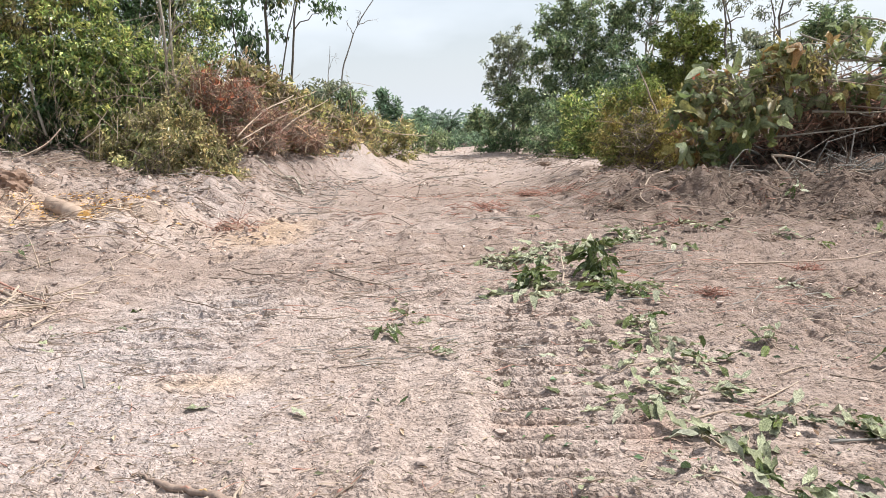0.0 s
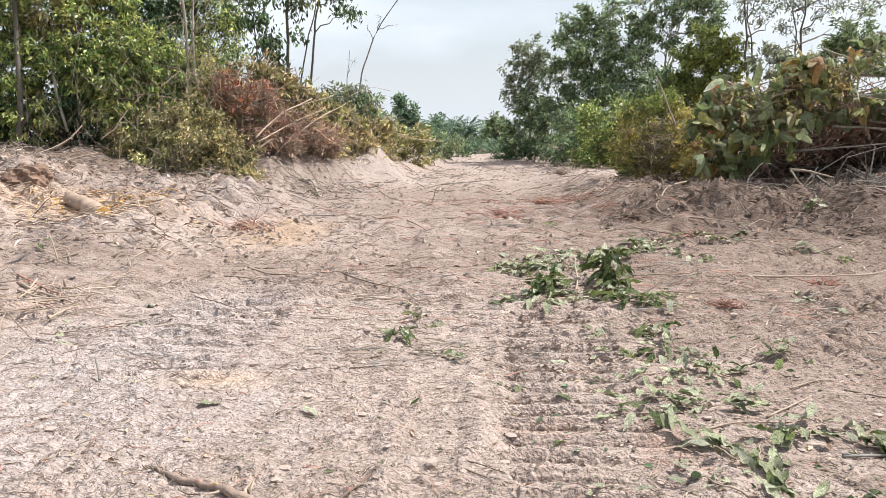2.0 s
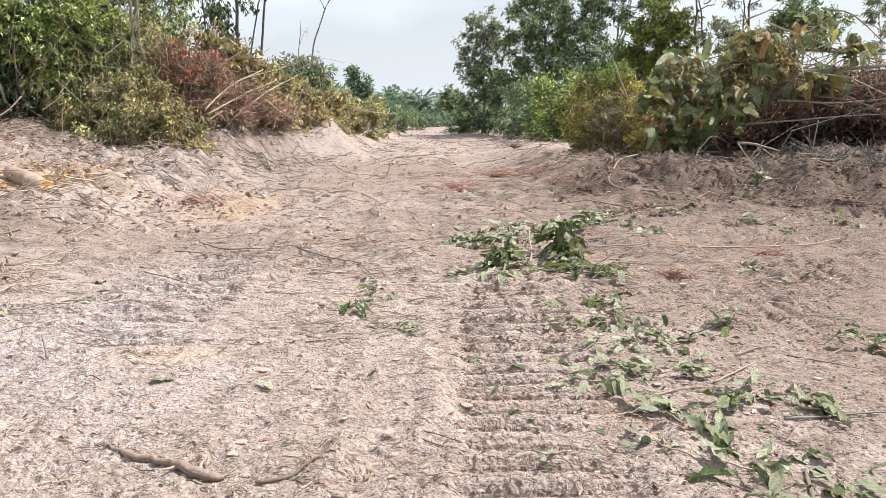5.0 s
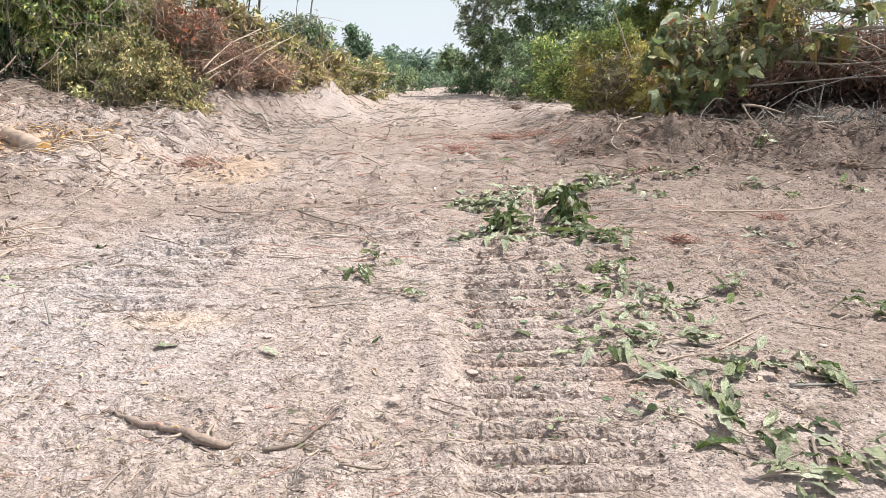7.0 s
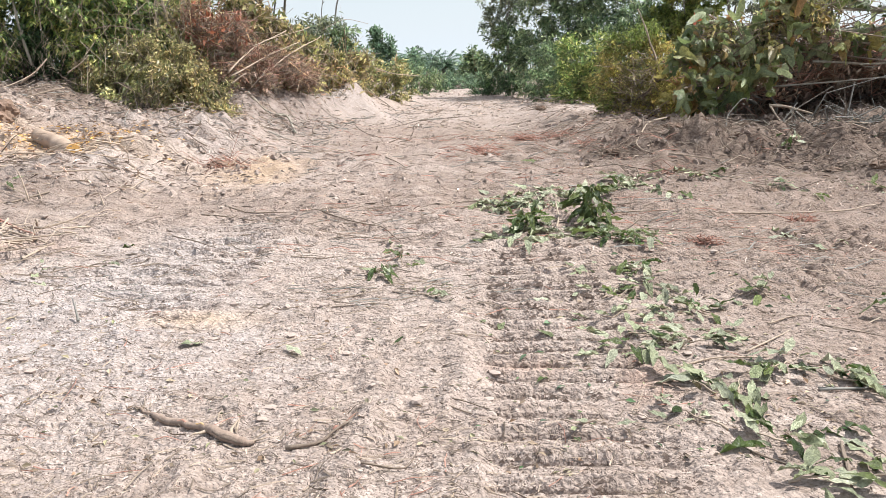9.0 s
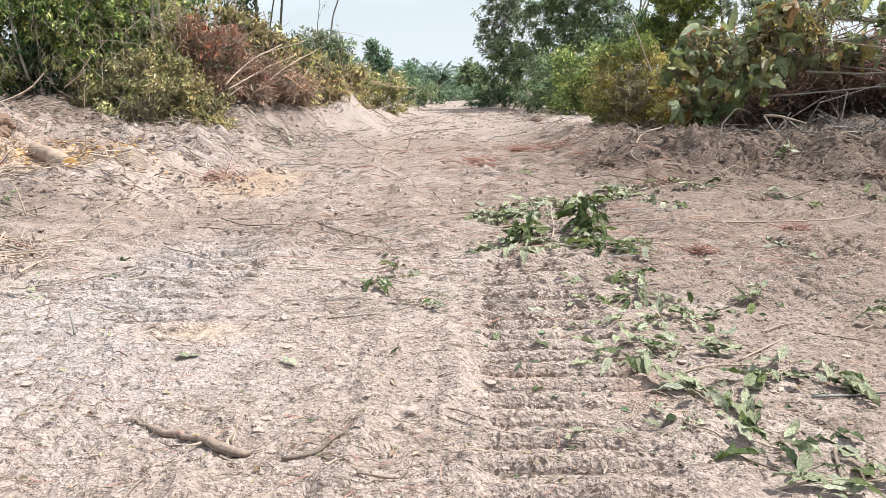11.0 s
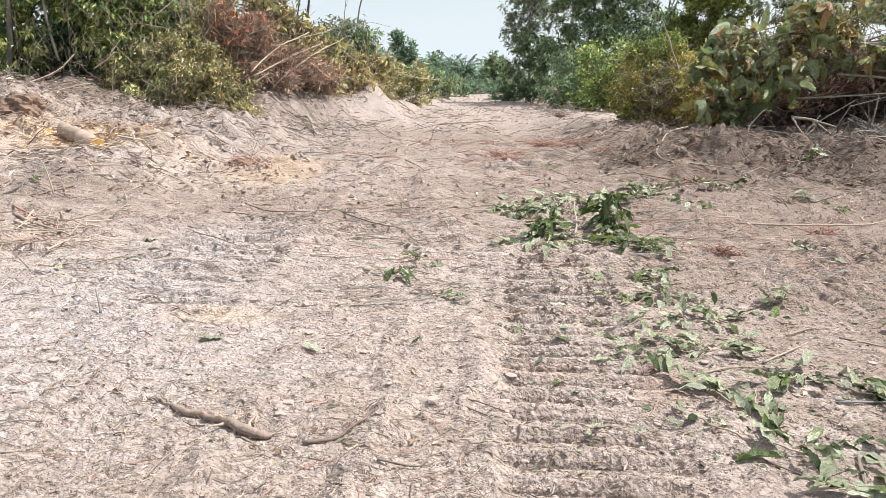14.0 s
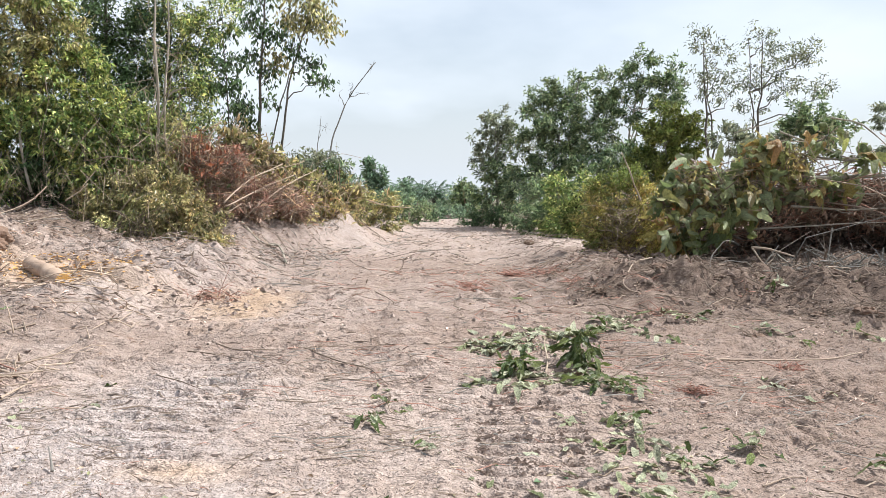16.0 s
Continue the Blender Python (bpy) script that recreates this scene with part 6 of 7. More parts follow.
undergrowth((-5.33, 16.82, 0.39), [
    ((-6.29, 17.20, 0.79), (0.7, 0.5, 0.5), 40, M_VINE), ((-5.35, 16.90, 0.76), (0.6, 0.45, 0.45), 38), ((-4.82, 16.90, 0.83), (0.5, 0.45, 0.45), 34), ((-5.88, 17.40, 1.28), (0.7, 0.5, 0.5), 38, M_VINE),
    ((-6.84, 17.20, 0.47), (0.4, 0.35, 0.25), 18), ((-5.11, 16.70, 0.42), (0.35, 0.3, 0.22), 20), ((-6.06, 16.90, 0.44), (0.5, 0.3, 0.22), 22), ((-4.61, 16.80, 0.54), (0.35, 0.3, 0.25), 16), ((-7.52, 17.80, 0.98), (0.6, 0.5, 0.4), 26, M_VINE), ((-6.97, 18.00, 1.31), (0.7, 0.5, 0.45), 30, M_VINE), ((-5.01, 16.50, 0.39), (0.3, 0.25, 0.16), 16), ((-4.38, 16.60, 0.61), (0.35, 0.25, 0.2), 16), ((-6.27, 17.80, 1.75), (0.6, 0.5, 0.45), 34), ((-5.46, 17.60, 1.65), (0.5, 0.45, 0.5), 32), ((-4.97, 17.20, 1.23), (0.5, 0.45, 0.4), 32), ((-7.31, 17.90, 1.48), (0.6, 0.5, 0.45), 30), ((-5.50, 17.00, 1.22), (0.6, 0.45, 0.45), 32), ((-4.49, 17.20, 1.00), (0.35, 0.35, 0.3), 18), ((-6.52, 17.00, 0.42), (0.4, 0.25, 0.16), 14)],
    "pushed-over shrub with wilting olive leaves", M_DROOP, 0.105, 46, 0.20, 0.75, slim=0.36)
brush_heap("rust_brush_heap", (-4.79, 19.32, 0.85), [
    ((-5.51, 19.00, 2.59), (0.35, 0.4, 0.35), 0, M_RED), ((-5.15, 18.90, 2.26), (0.4, 0.4, 0.3), 0, M_RED), ((-4.75, 19.40, 2.43), (0.4, 0.4, 0.3), 0, M_RED), ((-5.06, 19.80, 1.95), (0.6, 0.6, 0.40), 0), ((-4.45, 20.20, 1.76), (0.7, 0.6, 0.40), 0), ((-5.17, 19.20, 1.53), (0.6, 0.6, 0.45), 0), ((-3.88, 21.00, 1.56), (0.7, 0.6, 0.40), 0), ((-4.49, 19.80, 1.23), (0.7, 0.5, 0.30), 0), ((-3.59, 22.00, 1.25), (0.6, 0.6, 0.30), 0)],
    "bulldozed heap of rust-brown dead fronds, vines and stems", [M_TWIG_RED, M_TWIG_PALE, M_TWIG, M_STRAW], M_RUST, 150, 260, 0.55, 0.008, 0.15, 0.9, skirt=False)
brush_heap("straw_brush_heap", (-3.78, 25.34, 0.92), [
    ((-4.44, 21.50, 2.47), (0.7, 0.5, 0.4), 0, M_DROOP), ((-3.93, 23.00, 2.05), (0.7, 0.6, 0.45), 0, M_VINE), ((-3.56, 25.00, 1.83), (0.8, 0.6, 0.5), 0, M_VINE), ((-2.87, 27.00, 1.68), (0.9, 0.6, 0.5), 0, M_VINE), ((-3.37, 25.00, 1.30), (0.8, 0.6, 0.3), 0, M_DROOP), ((-4.93, 21.00, 2.88), (0.5, 0.5, 0.4), 0, M_DROOP)],
    "heap of straw-coloured stems and drying grass", [M_STRAW, M_TWIG_PALE], M_DRY, 120, 900, 0.8, 0.010, 0.22, 0.9)
for path, r in (([(-4.67, 18.60, 1.41), (-4.43, 19.50, 1.89), (-3.74, 21.00, 2.46)], 0.035), ([(-4.61, 18.60, 1.34), (-4.29, 19.50, 1.62), (-3.44, 21.00, 2.17)], 0.028), ([(-3.97, 20.00, 1.49), (-3.58, 21.00, 1.94), (-3.05, 22.50, 2.39)], 0.030), ([(-4.65, 17.80, 1.06), (-4.39, 18.00, 1.23), (-4.18, 18.20, 1.40)], 0.034),
                ([(-5.32, 18.80, 2.26), (-5.05, 19.00, 3.01), (-4.86, 19.20, 3.50)], 0.030), ([(-5.68, 18.60, 1.84), (-5.39, 18.60, 1.72), (-5.20, 18.60, 1.59)], 0.026), ([(-4.27, 19.40, 2.03), (-3.79, 20.50, 2.29), (-3.29, 22.00, 2.60)], 0.016), ([(-2.75, 26.00, 0.83), (-2.34, 26.50, 1.98), (-1.90, 27.00, 2.19)], 0.02),
                ([(-1.89, 27.00, 1.51), (-1.14, 28.00, 1.32), (-0.34, 30.00, 1.24)], 0.03), ([(-3.10, 25.00, 0.94), (-3.20, 25.00, 1.57), (-3.16, 25.00, 1.84)], 0.02), ([(-7.66, 18.00, 2.29), (-6.97, 18.00, 2.43), (-6.09, 18.00, 2.27)], 0.02), ([(-3.25, 24.00, 2.61), (-2.62, 24.50, 3.00), (-1.95, 25.00, 2.87)], 0.014)):
    stick("broken_pole", path, r * 0.62, M_TWIG_PALE, "snapped pale pole leaning in the bulldozed brush", "pole", "poles in the bulldozed brush", 1, 0.6)
undergrowth((-2.86, 27.00, 0.99), [((-3.37, 27.00, 2.74), (0.8, 0.7, 0.5), 28, M_PALE), ((-2.88, 27.00, 2.46), (0.5, 0.6, 0.5), 24, M_COPSE), ((-3.40, 26.50, 2.33), (0.8, 0.6, 0.6), 26, M_COPSE)], "grey-green shrub above the bulldozed brush", M_COPSE, 0.17, 20, 0.22, 0.35)
undergrowth((-2.22, 32.00, 0.77), [((-2.70, 32.00, 1.58), (0.9, 0.7, 0.6), 40), ((-1.53, 32.00, 1.38), (0.9, 0.7, 0.55), 36), ((-2.97, 30.00, 1.36), (0.8, 0.6, 0.5), 30, M_DRY)], "olive scrub beside the earth mound", M_VINE, 0.19, 20, 0.24, 0.35)
undergrowth((-0.74, 42.00, 0.54), [((-1.38, 42.00, 1.36), (1.1, 0.8, 0.7), 40), ((-0.46, 44.00, 1.14), (0.9, 0.8, 0.6), 36), ((0.44, 52.00, 0.80), (0.9, 0.8, 0.5), 26)], "green scrub along the lane", M_COPSE, 0.22, 18, 0.3, 0.3)
undergrowth((-4.43, 23.00, 2.20), [((-4.27, 23.00, 2.54), (0.6, 0.5, 0.35), 26, M_COPSE), ((-3.94, 24.00, 2.68), (0.6, 0.5, 0.3), 22, M_PALE), ((-3.57, 25.00, 2.82), (0.6, 0.5, 0.3), 20, M_PALE)], "low leafy scrub on the bank", M_COPSE, 0.15, 18, 0.2, 0.35)
for g, n, high, label in (((-3.13, 40.78, 0.42), 40, 1.1, "drying grass tuft beside the mound"), ((-3.28, 24.36, 0.76), 36, 1.0, "straw-coloured grass tuft on the bank"), ((-2.16, 54.77, 0.04), 36, 1.0, "green-gold grass tuft by the lane"), ((-0.13, 63.11, 0.03), 30, 0.9, "short grass tuft by the lane")):
    reeds(g, 1.1, n, high, label, M_DRY if "straw" in label or "drying" in label else M_GRASS, lean=0.4)
# Dark leaf colour puts the forest's inner shade into these two thickets.
thicket("forest_undergrowth", [((-9.76, 19.00, 1.68), (0.9, 0.7, 0.7), 40), ((-8.70, 19.00, 1.71), (0.9, 0.7, 0.6), 40), ((-10.51, 18.50, 1.66), (1.0, 0.8, 0.8), 40), ((-5.96, 20.00, 1.79), (0.8, 0.6, 0.7), 36), ((-11.32, 18.00, 1.76), (1.2, 0.8, 1.0), 40), ((-7.96, 22.00, 3.79), (2.2, 0.8, 2.2), 90), ((-10.21, 21.00, 3.91), (2.6, 0.8, 2.6), 110)], "undergrowth darkened for the shade within the forest edge", M_FOREST_DARK, 30, 0.15, 0.5)
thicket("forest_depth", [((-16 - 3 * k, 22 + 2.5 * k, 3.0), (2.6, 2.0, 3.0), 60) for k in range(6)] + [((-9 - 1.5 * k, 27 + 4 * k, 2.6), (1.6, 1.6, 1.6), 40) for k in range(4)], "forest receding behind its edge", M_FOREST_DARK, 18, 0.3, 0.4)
thicket("copse_depth", [((12 + 3.5 * k, 44 + 1.0 * k, 1.6), (2.2, 1.6, 1.7), 46) for k in range(8)], "low bush behind the clearing's rim", M_COPSE, 16, 0.3, 0.4)
def hanging_vines(name, base, blobs, label):
    """Bare climbers that hang and cross in front of the leaves."""
    ob = thing(name, base, label, "vines", kind="stuff")
    for blob in blobs:
        n = blob[2] // 2
        head = in_blob(n, blob, 0.1)
        drop = np.stack([rng.normal(0, 0.35, n), rng.normal(0, 0.15, n), -rng.lognormal(-0.4, 0.5, n)], -1)
        part("vine_stems", twig_cloud(head, head + drop, 0.005 * rng.uniform(0.5, 1.6, n), 4, 0.22), blob[3], ob, kind="stuff")
    return ob


hanging_vines("hanging_vines", on_ground(*(-6.90, 17.80, 1.11)[:2]), [((-8.34, 17.30, 3.50), (1.2, 0.3, 1.6), 40, M_TWIG), ((-7.29, 17.60, 3.08), (1.2, 0.3, 1.4), 40, M_TWIG), ((-6.10, 18.40, 4.46), (0.7, 0.3, 1.6), 46, M_TWIG_PALE), ((-6.04, 18.20, 2.79), (0.9, 0.3, 1.0), 50, M_TWIG_PALE), ((-5.85, 18.40, 3.45), (0.8, 0.3, 1.6), 40, M_TWIG), ((-7.65, 17.30, 1.95), (1.5, 0.3, 0.5), 60, M_TWIG_PALE), ((-8.91, 17.00, 2.03), (1.0, 0.3, 0.6), 40, M_TWIG), ((-5.60, 16.75, 1.15), (1.1, 0.3, 0.7), 90, M_TWIG_PALE), ((-5.40, 16.70, 1.00), (1.0, 0.3, 0.6), 70, M_TWIG), ((-7.0, 17.4, 2.2), (1.3, 0.3, 1.0), 80, M_TWIG_PALE)], "bare tan climbers hanging over the forest edge")
for path, r in (([(-8.31, 15.50, 0.83), (-7.83, 15.80, 0.97), (-7.28, 16.20, 1.14)], 0.022), ([(-8.31, 16.50, 1.20), (-8.01, 16.60, 1.44), (-7.86, 16.80, 1.70)], 0.022), ([(-7.48, 16.80, 1.41), (-7.23, 16.90, 1.60), (-7.10, 17.00, 1.78)], 0.016), ([(-8.42, 15.50, 1.02), (-8.15, 16.00, 1.21), (-8.01, 16.60, 1.46)], 0.014)):
    stick("bank_branch", path, r, M_TWIG_PALE, "pale broken branch on the bank below the forest", "branch", "branches on the bank", 1)


# ---- loose things on the cleared ground ----
def cut_log(a, b, r, label):
    a, b = np.array(a), np.array(b)
    ob = thing("cut_log", tuple((a + b) / 2), label, "log")
    ahead = unit(b - a)
    path = bent(a, b, 0, 0.01, 9)
    part("bark", tube(path, r * rng.uniform(0.94, 1.06, 9), 16), M_LOG, ob, smooth=True)
    part("sawn_end", tube([b - ahead * 0.02, b + ahead * 0.012], r * 0.96, 16), M_CUT, ob, "orange freshly sawn end")


LOG_A, LOG_B = (-5.88, 12.27, 0.43), (-4.95, 11.31, 0.30)
cut_log((LOG_A[0], LOG_A[1], LOG_A[2] + 0.10), (LOG_B[0], LOG_B[1], LOG_B[2] + 0.09), 0.115, "short sawn log with pale bark and orange end")


def wood_chips():
    """Orange sawdust and chips thrown round the log."""
    n = 800
    x, y = rng.normal(-5.5, 0.75, n), rng.normal(12.35, 0.5, n)
    at = np.stack([x, y, surface(x, y) + 0.012], -1)
    long = rng.uniform(0.02, 0.10, n)
    geo = leaf_cloud(at, rng.normal(0, 1, (n, 3)) * [1, 1, 0.2], rng.normal(0, 0.3, (n, 3)) + [0, 0, 1], long, long * 0.5)
    tagged(new("wood_chips", mesh_from("wood_chips", *geo, M_CUT)), "orange wood chips strewn round the sawn log", "wood chips", kind="stuff")


wood_chips()


def root_ball(at, size):
    ob = thing("root_ball", at, "clod-covered brown root ball of a grubbed tree", "root ball")
    bm = bmesh.new()
    bmesh.ops.create_icosphere(bm, subdivisions=4, radius=1)
    for v in bm.verts:
        v.co *= 1 + 0.35 * noise.noise(v.co * 1.7) + 0.12 * noise.noise(v.co * 4) + 0.16 * noise.noise(v.co * 9) + 0.08 * noise.noise(v.co * 23)
        v.co = Vector((v.co.x * size * 1.2, v.co.y * size, v.co.z * size * 0.8)) + Vector(at) + Vector((0, 0, size * 0.45))
    verts = np.array([v.co[:] for v in bm.verts])
    faces = np.array([[v.index for v in f.verts] for f in bm.faces])
    bm.free()
    part("soil_ball", (verts, faces), M_CLOD_RED, ob)
    for _ in range(12):
        way = unit(rng.normal(0, 1, 3) * [1, 1, 0.6])
        start = np.array(at) + [0, 0, size * 0.45] + way * size * 0.6
        part("root", tube(bent(start, start + way * size * rng.uniform(0.6, 1.2) + [0, 0, -0.1], 0.1, 0.1, 6), np.linspace(0.02, 0.006, 6), 5), M_TWIG, ob, smooth=True)


M_CLOD_RED = bark_material("red_clay", (0.090, 0.056, 0.040), (0.220, 0.145, 0.104), 9.0, 0.95, 0.03)
root_ball((-7.01, 13.18, 0.61), 0.32)

GROUP_STICKS = "sticks on the cleared ground"
for pts, r, mat, label, forks in (
    ([(-0.65, 3.72, -0.01), (-0.51, 3.75, -0.01), (-0.45, 3.83, -0.01), (-0.42, 3.96, -0.01), (-0.36, 4.08, -0.01)], 0.011, M_TWIG, "curved dark root lying on the soil", 2),
    ([(-0.33, 3.54, -0.01), (-0.17, 3.55, -0.01), (-0.13, 3.62, -0.00), (-0.12, 3.71, -0.01)], 0.006, M_TWIG, "hooked thin twig on the soil", 0),
    ([(-0.04, 4.19, -0.00), (0.08, 4.14, -0.01), (0.20, 4.06, -0.00)], 0.006, M_TWIG, "thin dark twig on the soil", 1),
    ([(0.00, 4.58, -0.00), (0.14, 4.64, -0.00)], 0.005, M_TWIG, "short dark twig on the soil", 0),
    ([(1.18, 4.50, -0.00), (1.43, 4.63, -0.01), (1.69, 4.66, -0.00)], 0.0085, M_TWIG_PALE, "straight pale stick among fallen leaves", 0),
    ([(1.63, 4.71, -0.00), (1.82, 4.87, -0.00), (2.03, 5.06, -0.00)], 0.009, M_TWIG_PALE, "pale peeled stick among fallen leaves", 0),
    ([(1.80, 4.26, -0.00), (2.04, 4.29, -0.01), (2.40, 4.30, -0.01)], 0.009, M_BARK_GREY, "long grey stem among fallen leaves", 1),
    ([(1.61, 3.71, -0.00), (1.53, 3.53, -0.00), (1.46, 3.35, -0.01)], 0.011, M_TWIG, "forked dark stick on the soil", 2),
    ([(1.09, 3.92, -0.01), (1.23, 3.67, -0.00), (1.39, 3.53, -0.01)], 0.007, M_TWIG, "thin leaf stem on the soil", 1),
    ([(1.78, 5.76, -0.00), (2.08, 6.02, -0.00), (2.31, 6.28, -0.00)], 0.009, M_TWIG_PALE, "short pale stem beside fallen leaves", 0),
    ([(1.98, 5.22, -0.00), (2.16, 5.32, -0.00), (2.32, 5.33, -0.00)], 0.007, M_TWIG_PALE, "short pale stem on the soil", 0),
    ([(2.28, 5.18, -0.01), (2.38, 5.05, -0.01), (2.58, 4.92, -0.00)], 0.006, M_TWIG, "long thin twig on the soil", 0),
    ([(2.97, 8.57, -0.00), (3.68, 8.62, -0.00), (4.39, 8.77, -0.00), (4.98, 9.20, -0.00)], 0.016, M_TWIG_PALE, "long pale pole lying across the dark soil", 1),
    ([(1.87, 8.77, -0.00), (2.42, 8.60, -0.00), (3.07, 8.97, -0.00)], 0.012, M_TWIG_PALE, "pale bent stem beside the leafy branch", 1),
    ([(1.75, 7.86, -0.00), (2.10, 8.52, -0.00), (2.51, 9.51, -0.00)], 0.010, M_TWIG, "brown stem beside the leafy branch", 0),
    ([(-1.13, 8.58, -0.00), (-0.80, 8.17, -0.00), (-0.49, 7.76, -0.00), (-0.32, 7.46, -0.00)], 0.010, M_TWIG, "dark forked twig on the track", 2),
    ([(-1.96, 20.05, -0.00), (-1.41, 17.70, -0.00), (-0.92, 14.83, -0.00)], 0.012, M_TWIG, "dark twig across the track", 0),
    ([(-0.74, 12.54, -0.00), (-0.40, 11.83, -0.00)], 0.012, M_TWIG, "short dark root on the track", 1),
    ([(-2.40, 8.52, -0.00), (-2.07, 8.34, -0.00), (-1.79, 8.24, -0.00)], 0.010, M_TWIG, "thin dark twig on the track", 0),
    ([(-2.28, 8.98, -0.00), (-1.98, 8.70, -0.00), (-1.55, 8.75, -0.00)], 0.012, M_TWIG, "bowed dark twig on the track", 0),
    ([(-2.33, 7.42, -0.00), (-1.89, 7.20, -0.00)], 0.008, M_TWIG, "straight thin twig on pale sand", 0),
    ([(-4.31, 18.86, 0.64), (-3.89, 19.02, 0.38), (-3.56, 19.54, 0.17), (-2.92, 17.12, 0.02)], 0.055, M_BARK_PALE, "thick grey root hanging over the bank's edge", 3),
    ([(-5.20, 18.69, 0.67), (-4.76, 18.26, 0.53), (-4.39, 17.88, 0.42)], 0.03, M_TWIG, "dark broken branch end on the bank", 1),
    ([(2.75, 15.29, 0.16), (3.13, 15.92, 0.23), (3.71, 16.70, 0.30)], 0.020, M_TWIG, "dark stick on the torn ridge", 1),
    ([(4.12, 14.20, 0.67), (3.55, 13.60, 0.56), (3.22, 12.90, 0.37), (3.29, 12.50, 0.26), (3.67, 12.30, 0.21), (4.34, 12.00, 0.18)], 0.018, M_TWIG_PALE, "long pale vine looped over the torn ridge", 0),
    ([(-6.04, 11.17, 0.35), (-5.35, 11.16, 0.30), (-4.55, 11.29, 0.29), (-4.27, 11.58, 0.30)], 0.016, M_TWIG_PALE, "long pale branch on the soil by the log", 2),
    ([(-5.59, 10.34, 0.21), (-5.11, 10.68, 0.24), (-4.73, 11.17, 0.28)], 0.014, M_TWIG, "dark thin branch by the log", 2),
    ([(-5.80, 11.00, 0.31), (-5.57, 11.00, 0.61), (-5.44, 11.20, 0.70)], 0.010, M_TWIG, "arched twig standing by the log", 0),
    ([(-4.34, 8.90, 0.12), (-4.42, 9.00, 0.33), (-4.56, 9.10, 0.47)], 0.012, M_TWIG_PALE, "pale twig standing in the soil", 0),
    ([(-5.09, 11.60, 0.29), (-4.94, 11.70, 0.48), (-5.00, 11.80, 0.65)], 0.012, M_TWIG, "arched twig over the log", 0),
    ([(-4.69, 11.07, 0.27), (-4.43, 11.59, 0.32), (-4.16, 12.68, 0.34), (-3.92, 12.88, 0.28)], 0.016, M_TWIG, "dark bowed branch on grey soil", 1),
    ([(-4.36, 8.17, -0.00), (-3.87, 7.68, -0.00), (-3.37, 7.30, -0.00)], 0.022, M_TWIG_PALE, "thick tan branch in a small pile", 1),
    ([(-4.12, 7.76, -0.00), (-3.83, 7.51, -0.00), (-3.54, 7.39, -0.00)], 0.020, M_TWIG_PALE, "tan branch in a small pile", 1),
    ([(-4.55, 8.50, 0.01), (-3.97, 7.92, -0.00), (-3.56, 7.48, -0.00)], 0.016, M_TWIG_RED, "reddish branch in a small pile", 1),
    ([(-3.89, 7.36, -0.00), (-3.63, 7.25, -0.00), (-3.35, 6.94, -0.00)], 0.014, M_TWIG, "dark branch in a small pile", 1),
    ([(-2.17, 5.25, 0.01), (-2.20, 5.30, 0.08), (-2.24, 5.35, 0.14)], 0.011, M_BARK_GREY, "grey peg of root standing in the sand", 1),
    ([(-0.51, 17.45, -0.00), (-0.37, 15.50, 0.45), (-0.11, 15.50, 0.56)], 0.010, M_TWIG, "thin arched root over the track", 2),
    ([(-0.80, 14.70, -0.00), (-0.56, 14.00, 0.32), (-0.41, 14.20, 0.48)], 0.010, M_TWIG_PALE, "thin bowed stem over the track", 2),
    ([(-0.07, 14.08, -0.00), (0.41, 13.57, -0.00), (0.96, 13.21, -0.00)], 0.012, M_TWIG_RED, "reddish root across the track", 2),
    ([(-0.91, 4.85, -0.01), (-0.74, 4.99, -0.00)], 0.005, M_TWIG_PALE, "thin pale straw on the soil", 0),
    ([(-0.02, 4.11, -0.01), (0.10, 4.02, -0.01), (0.22, 3.97, -0.01)], 0.006, M_TWIG, "thin bent twig beside the track print", 1),
    ([(-0.92, 4.93, -0.01), (-0.76, 5.11, -0.01)], 0.004, M_TWIG_PALE, "thin pale straw on the soil", 0),
    ([(1.81, 4.29, -0.00), (2.14, 4.28, -0.00)], 0.008, M_BARK_GREY, "grey stem among fallen leaves", 0),
    ([(1.62, 3.74, -0.00), (1.52, 3.51, -0.00), (1.46, 3.37, -0.00)], 0.008, M_TWIG, "dark upright twig on the soil", 1),
    ([(-0.69, 5.50, -0.01), (-0.43, 5.59, -0.00), (-0.29, 5.56, -0.00)], 0.004, M_TWIG, "hair-thin root on the soil", 0),
    ([(-0.13, 5.01, -0.00), (-0.05, 5.23, -0.00)], 0.004, M_TWIG_PALE, "thin pale straw on the soil", 0),
    ([(-0.89, 3.89, -0.01), (-0.90, 4.03, -0.00)], 0.007, M_TWIG_PALE, "stub of pale wood on the soil", 0),
):
    lift = np.array(pts, float)
    lift[:, 2] = np.maximum(lift[:, 2], surface(lift[:, 0], lift[:, 1]) + 0.004) + r * 0.7
    stick("fallen_stick", lift, r * 0.78, mat, label, "stick", GROUP_STICKS, forks, 0.5)


